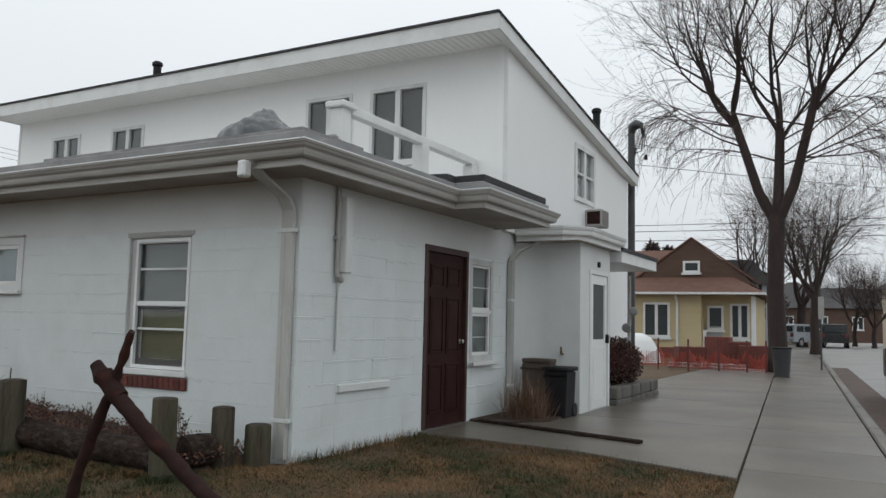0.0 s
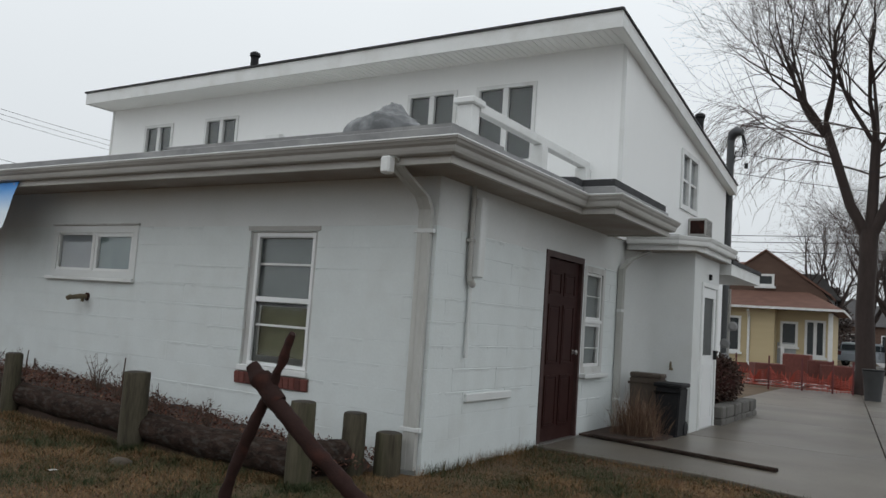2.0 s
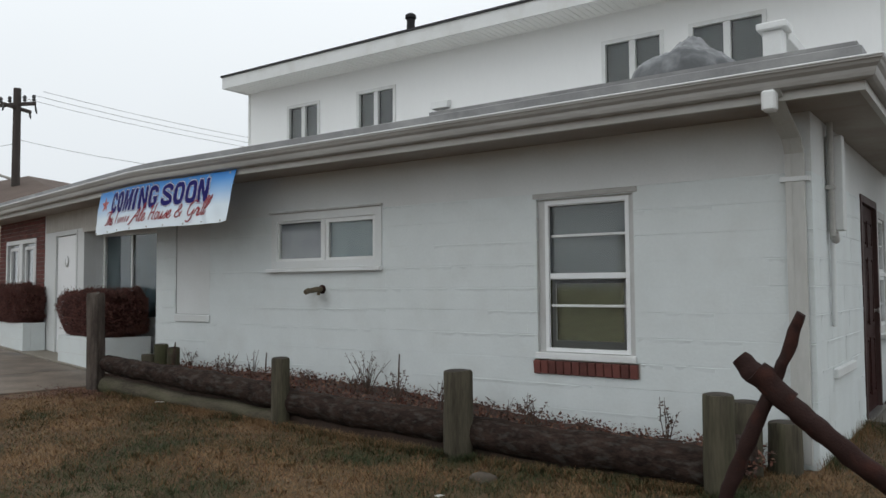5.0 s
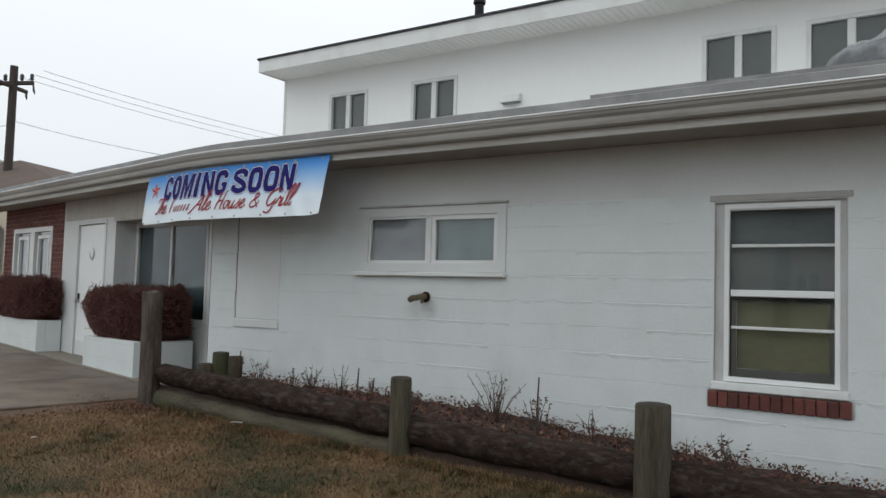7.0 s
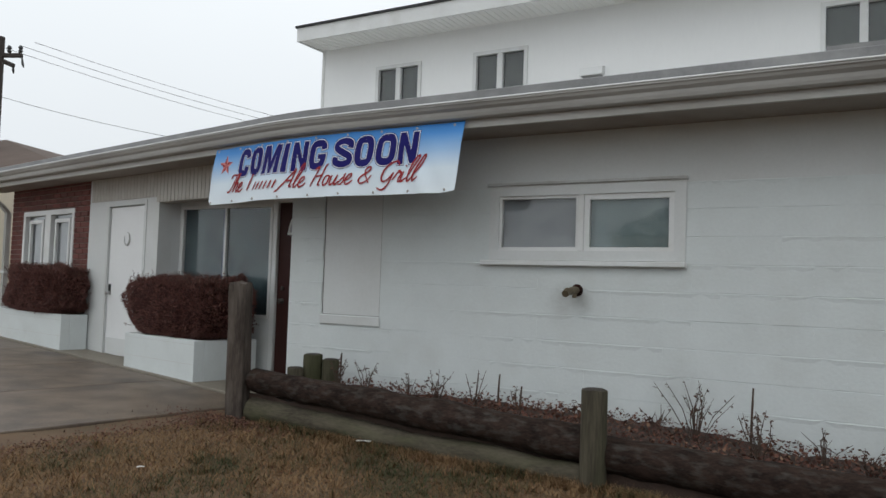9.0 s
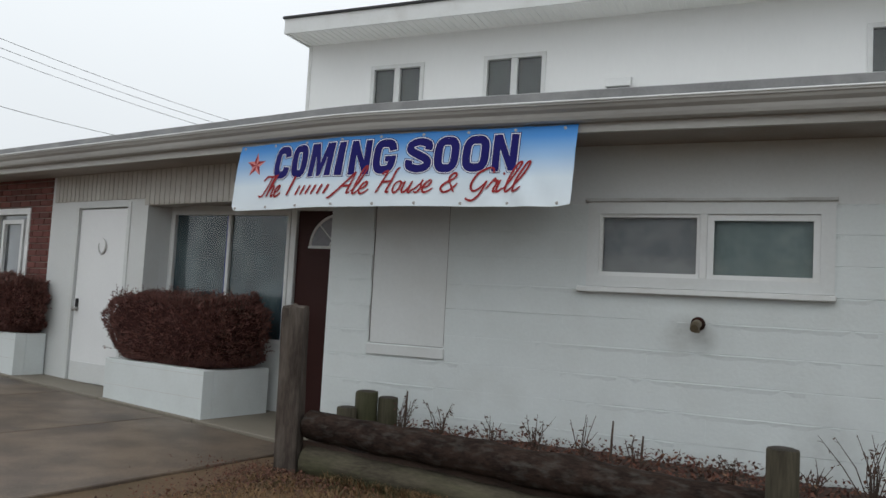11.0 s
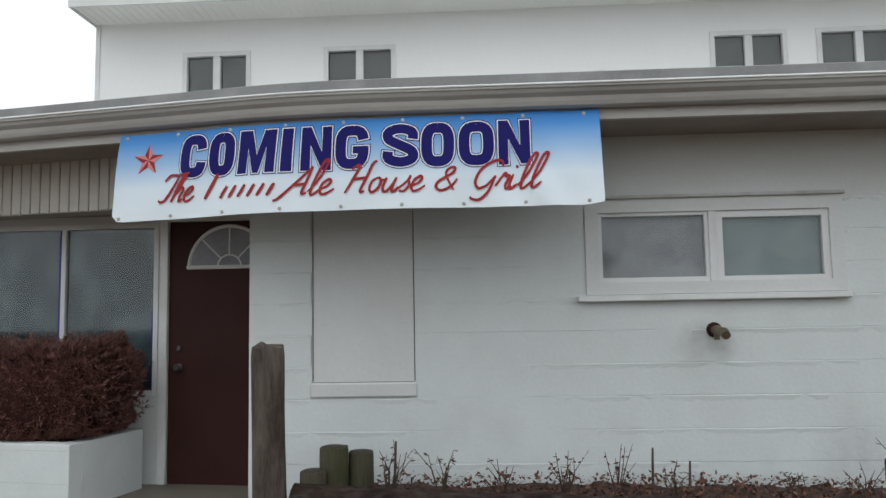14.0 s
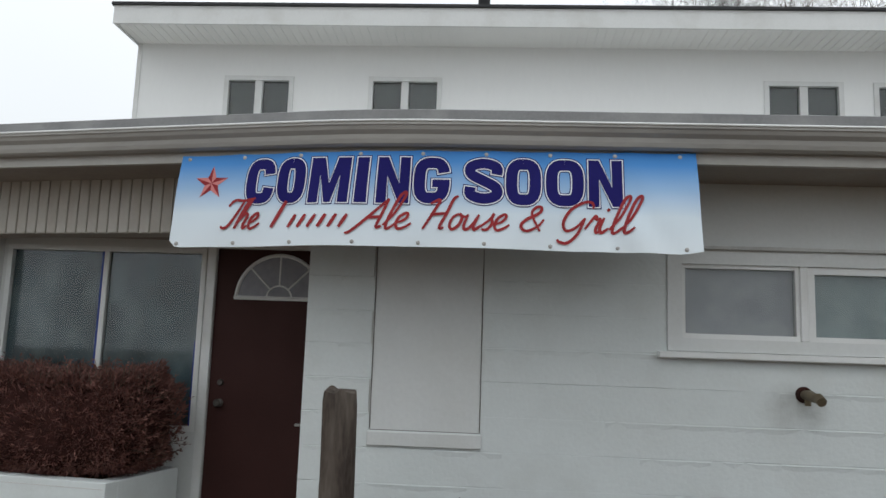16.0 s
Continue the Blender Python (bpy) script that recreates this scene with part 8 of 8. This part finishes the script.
def utility_pole(x, y, h, turn, label, light=False):
    t = thing("utility_pole", label, "utility pole", pose(x, y, 0, 0, 0, turn), "utility poles")
    part("pole", tube(bmesh.new(), [(0, 0, -0.2), (0, 0, h)], [0.14, 0.105], 10), M_POLE, t, "", 40)
    part("crossarm", bbox(-0.6, -0.05, h - 0.52, 0.6, 0.05, h - 0.42, 0.01), M_POLE, t)
    for k, a in enumerate((-0.55, -0.25, 0.25, 0.55)):
        part("insulator", lathe(bmesh.new(), [(0.03, 0), (0.06, 0.04), (0.035, 0.08), (0.06, 0.12), (0.03, 0.18)], 10), M_MAST, t, "", 40, pose(a, 0, h - 0.40))
    part("cross_brace", bbox(-0.05, -0.55, h - 0.62, 0.05, 0.55, h - 0.53, 0.01), M_POLE, t)
    for a, b in ((-0.6, 0.0), (0.6, 0.0), (0.0, -0.52), (0.0, 0.52)):
        part("hanging_insulator", tube(bmesh.new(), [(a, b, h - 0.53), (a * 1.05, b * 1.05, h - 0.70), (a * 1.1, b * 1.1, h - 0.78)], [0.02, 0.032, 0.012], 8), M_MAST, t, "", 40)
    if light:
        part("lamp_arm", tube(bmesh.new(), [(0, 0, h * 0.62), (-0.8, -0.3, h * 0.66), (-1.3, -0.5, h * 0.65)], [0.04, 0.035, 0.03], 8), M_GUTTER, t, "", 40)
        part("lamp_head", tube(bmesh.new(), [(-1.25, -0.48, h * 0.655), (-1.75, -0.66, h * 0.64)], [0.10, 0.07], 10), M_GUTTER, t, "", 40)


utility_pole(-22.2, 5.15, 7.1, 25, "dark wooden utility pole with crossarm beyond the wing", True)
utility_pole(far(-1.6, 60).x, far(-1.6, 60).y, 6.4, 0, "dark wooden utility pole down the street")


def wire(a, b, sag, label="thin black overhead wire", rad=0.006):
    a, b = Vector(a), Vector(b)
    pts = []
    for k in range(17):
        f = k / 16
        p = a.lerp(b, f)
        p.z -= sag * 4 * f * (1 - f)
        pts.append(p - a)
    whole("overhead_wire", tube(bmesh.new(), pts, rad, 5), M_BLACK, label, "wire", "", "overhead wires", None, Matrix.Translation(a))


for k in range(3):
    wire((-22.2 + 0.6 * k, 5.3, 6.85), (-16.5 + 0.5 * k, 26, 6.6 + 0.12 * k), 0.7)
wire((-22.2, 5.2, 5.6), (-12.5, 13.0, 4.6), 0.5)
wire((-22.2, 5.2, 5.5), (-40, 0.5, 6.2), 0.5)
wire((0.1, 10.64, 4.95), (16.0, 24.0, 5.6), 0.35)
wire((0.1, 10.64, 4.55), (22.0, 36.0, 6.3), 0.45)
for z in (8.6, 8.2, 7.6):
    wire((-30, 44, z - 0.3), (34, 47, z), 0.8, rad=0.02)

# neighbour beyond the wing
nb = thing("neighbour_shop", "cream neighbouring shop with a brown hip roof and maroon awning", "building", pose(-24.4, 9.2, 0.35, 0, 0, 112))
part("wall", boxes((-6.0, -3.6, -0.3, 6.0, 3.6, 3.05)), M_CREAM, nb)
part("roof", hip_roof(-6.5, -4.1, 6.5, 4.1, 3.1, 4.35, 3.0), M_ROOFN, nb, "brown shingled roof")
part("eaves_board", boxes((-6.52, -4.12, 2.98, 6.52, -4.1, 3.1), (-6.52, -4.1, 2.98, -6.5, 4.12, 3.1)), M_CREAM, nb)
ls = thing("low_shop", "low cream shop front with a maroon awning and rusty parapet pipe", "building", pose(-21.4, 2.6, 0, 0, 0, -10))
part("wall", boxes((-9.0, 0, -0.3, 1.9, 3.0, 3.35)), M_CREAM, ls)
part("awning", prism(bmesh.new(), [(-0.01, 3.5), (-0.9, 2.7), (-0.9, 2.6), (-0.01, 2.6)], -8.6, -0.6, "x"), M_RED, ls, "maroon cloth awning")
part("pipe", tube(bmesh.new(), [(-7, -0.12, 3.6), (2.0, -0.12, 3.6)], 0.05, 8), M_BRICK, ls, "rusty pipe along the parapet", 40)
house_window(ls, -0.9, 0.9, 0.1, 2.1, 0.0)
house_window(ls, -5.2, 0.9, -3.4, 2.1, 0.0)
# unseen tree and house, added behind the viewer for the panes to mirror
tree("street_tree", "unseen bare tree added for the panes to mirror", Vector((-6, -24, 0)), 3.0, 0.28, 10, 0.9, 31, 0.2, 0.45, 5)
p_back = thing("far_house", "unseen cream house added for the panes to mirror", "house", pose(-8, -34, 0, 0, 0, 180), "houses down the street")
part("wall", boxes((-8, 0, -0.3, 8, 8, 4.2)), M_CREAM, p_back)
part("roof", hip_roof(-8.4, -0.4, 8.4, 8.4, 4.2, 6.6, 3.5), M_GREYROOF, p_back)
for a in (-6, -2, 2, 5):
    house_window(p_back, a, 1.2, a + 1.2, 2.8, 0.0)

# ---- pieces of the walls ----
block_meshes = {}
rnd = random.Random(21)


JOINTS = ((0.0002, 0.0010), (0.0006, 0.0020), (0.0014, 0.0040), (0.0009, 0.0050), (0.0011, 0.0055), (0.0014, 0.0060))
COLS = 6


def block_mesh(w, h, kind, variant):
    """A block with ragged top and bottom edges, its joints more or less filled with paint."""
    key = (round(w, 2), round(h, 2), kind, variant)
    if key not in block_meshes:
        gap, bev = JOINTS[kind]
        r = random.Random(kind * 31 + variant * 7 + int(w * 100))
        cols = []
        for i in range(COLS + 1):
            lo, hi = gap * r.uniform(-0.1, 0.7), h - gap * r.uniform(0.0, 1.9)
            b0, b1 = bev * r.uniform(0.4, 1.6), bev * r.uniform(0.4, 2.0)
            x = w * i / COLS
            deep, bead, back = 0.0022 + gap * r.uniform(0.6, 1.5), 0.0, 0.0
            if r.random() < (0.6 if kind < 3 else 0.2):
                hi, b1 = h - 0.0002, 0.0012
            elif kind >= 3:
                # a bead of paint and mortar that stands proud under the joint
                bead, b1, hi = r.uniform(0.0028, 0.0062), r.uniform(0.004, 0.008), h - 0.0004
                back = r.uniform(0.0, 0.004) if kind > 3 else 0.0
            else:
                back = deep * 0.9
            cols.append([(x, 0.0, -0.006), (x, -0.030 + deep, -0.006), (x, -0.030 + deep, lo), (x, -0.030, lo + b0 * 0.5), (x, -0.030, hi - b1 * 5), (x, -0.030 - bead, hi - b1), (x, -0.030 + back, hi)])
        me = bpy.data.meshes.new("block")
        me.from_pydata([p for c in cols for p in c], [], [(i * 7 + k, i * 7 + 7 + k, i * 7 + 8 + k, i * 7 + 1 + k) for i in range(COLS) for k in range(6)] + [(6, 5, 4, 3, 2, 1, 0), tuple(COLS * 7 + k for k in range(7))])
        me.materials.append(M_BLOCK)
        block_meshes[key] = me
    return block_meshes[key]


for owner, rects in pieces_todo:
    for x0, z0, x1, z1 in rects:
        if x1 - x0 < 0.012 or z1 - z0 < 0.012:
            continue
        w, h = round(x1 - x0, 2), round(z1 - z0, 2)
        patch = 0.56 - 0.20 * smooth01((z0 - 1.2) / 0.6) + 1.15 * noise.noise(Vector((x0 * 0.55, z0 * 4.9, 3.0 if owner is wall_front else 9.0)))
        kind = min(max(int(patch * 6 + rnd.uniform(-1.6, 1.6)), 0), 5)
        o = new("block", block_mesh(w, h, kind, rnd.randrange(3)))
        o.parent = owner
        o.matrix_basis = Matrix.Translation((x0, 0.030 - rnd.uniform(0.0, 0.0016), z0)) @ pose(0, 0, 0, rnd.gauss(0, 0.22), 0, rnd.gauss(0, 0.03)) @ Matrix.Diagonal(((x1 - x0) / w, 1, (z1 - z0) / h, 1))
# bricks of the bay
lots, row, z = [], 0, -0.1
while z < 2.46:
    a = BR0 - (0.11 if row % 2 else 0)
    while a < BR1:
        lots.append((max(a, BR0), z, min(a + 0.22, BR1), min(z + 0.0715, 2.46)))
        a += 0.22
    z += 0.0715
    row += 1
brick_cache = {}
shown = [r for r in cut(lots, [BWIN]) if r[3] > 1.0]
rest = [r for r in cut(lots, [BWIN]) if r[3] <= 1.0]
for x0, z0, x1, z1 in shown:
    w, h = round(x1 - x0, 2), round(z1 - z0, 3)
    if w < 0.02 or h < 0.015:
        continue
    if (w, h) not in brick_cache:
        brick_cache[(w, h)] = mesh_from("brick", bbox(0.005, -0.03, 0.005, w - 0.005, 0.0, h - 0.005, 0.004), M_DARKBRICK)
    o = new("brick", brick_cache[(w, h)])
    o.parent = wall_brick
    o.matrix_basis = pose(x0, 0.03 - rnd.uniform(0, 0.004), z0)
bm = bmesh.new()
for x0, z0, x1, z1 in rest:
    if x1 - x0 > 0.03 and z1 - z0 > 0.015:
        box(bm, x0 + 0.005, 0.0, z0 + 0.005, x1 - 0.005, 0.03, z1 - 0.005)
tagged(part("lower_bricks", bm, M_DARKBRICK, wall_brick), "", "", "", "stuff")
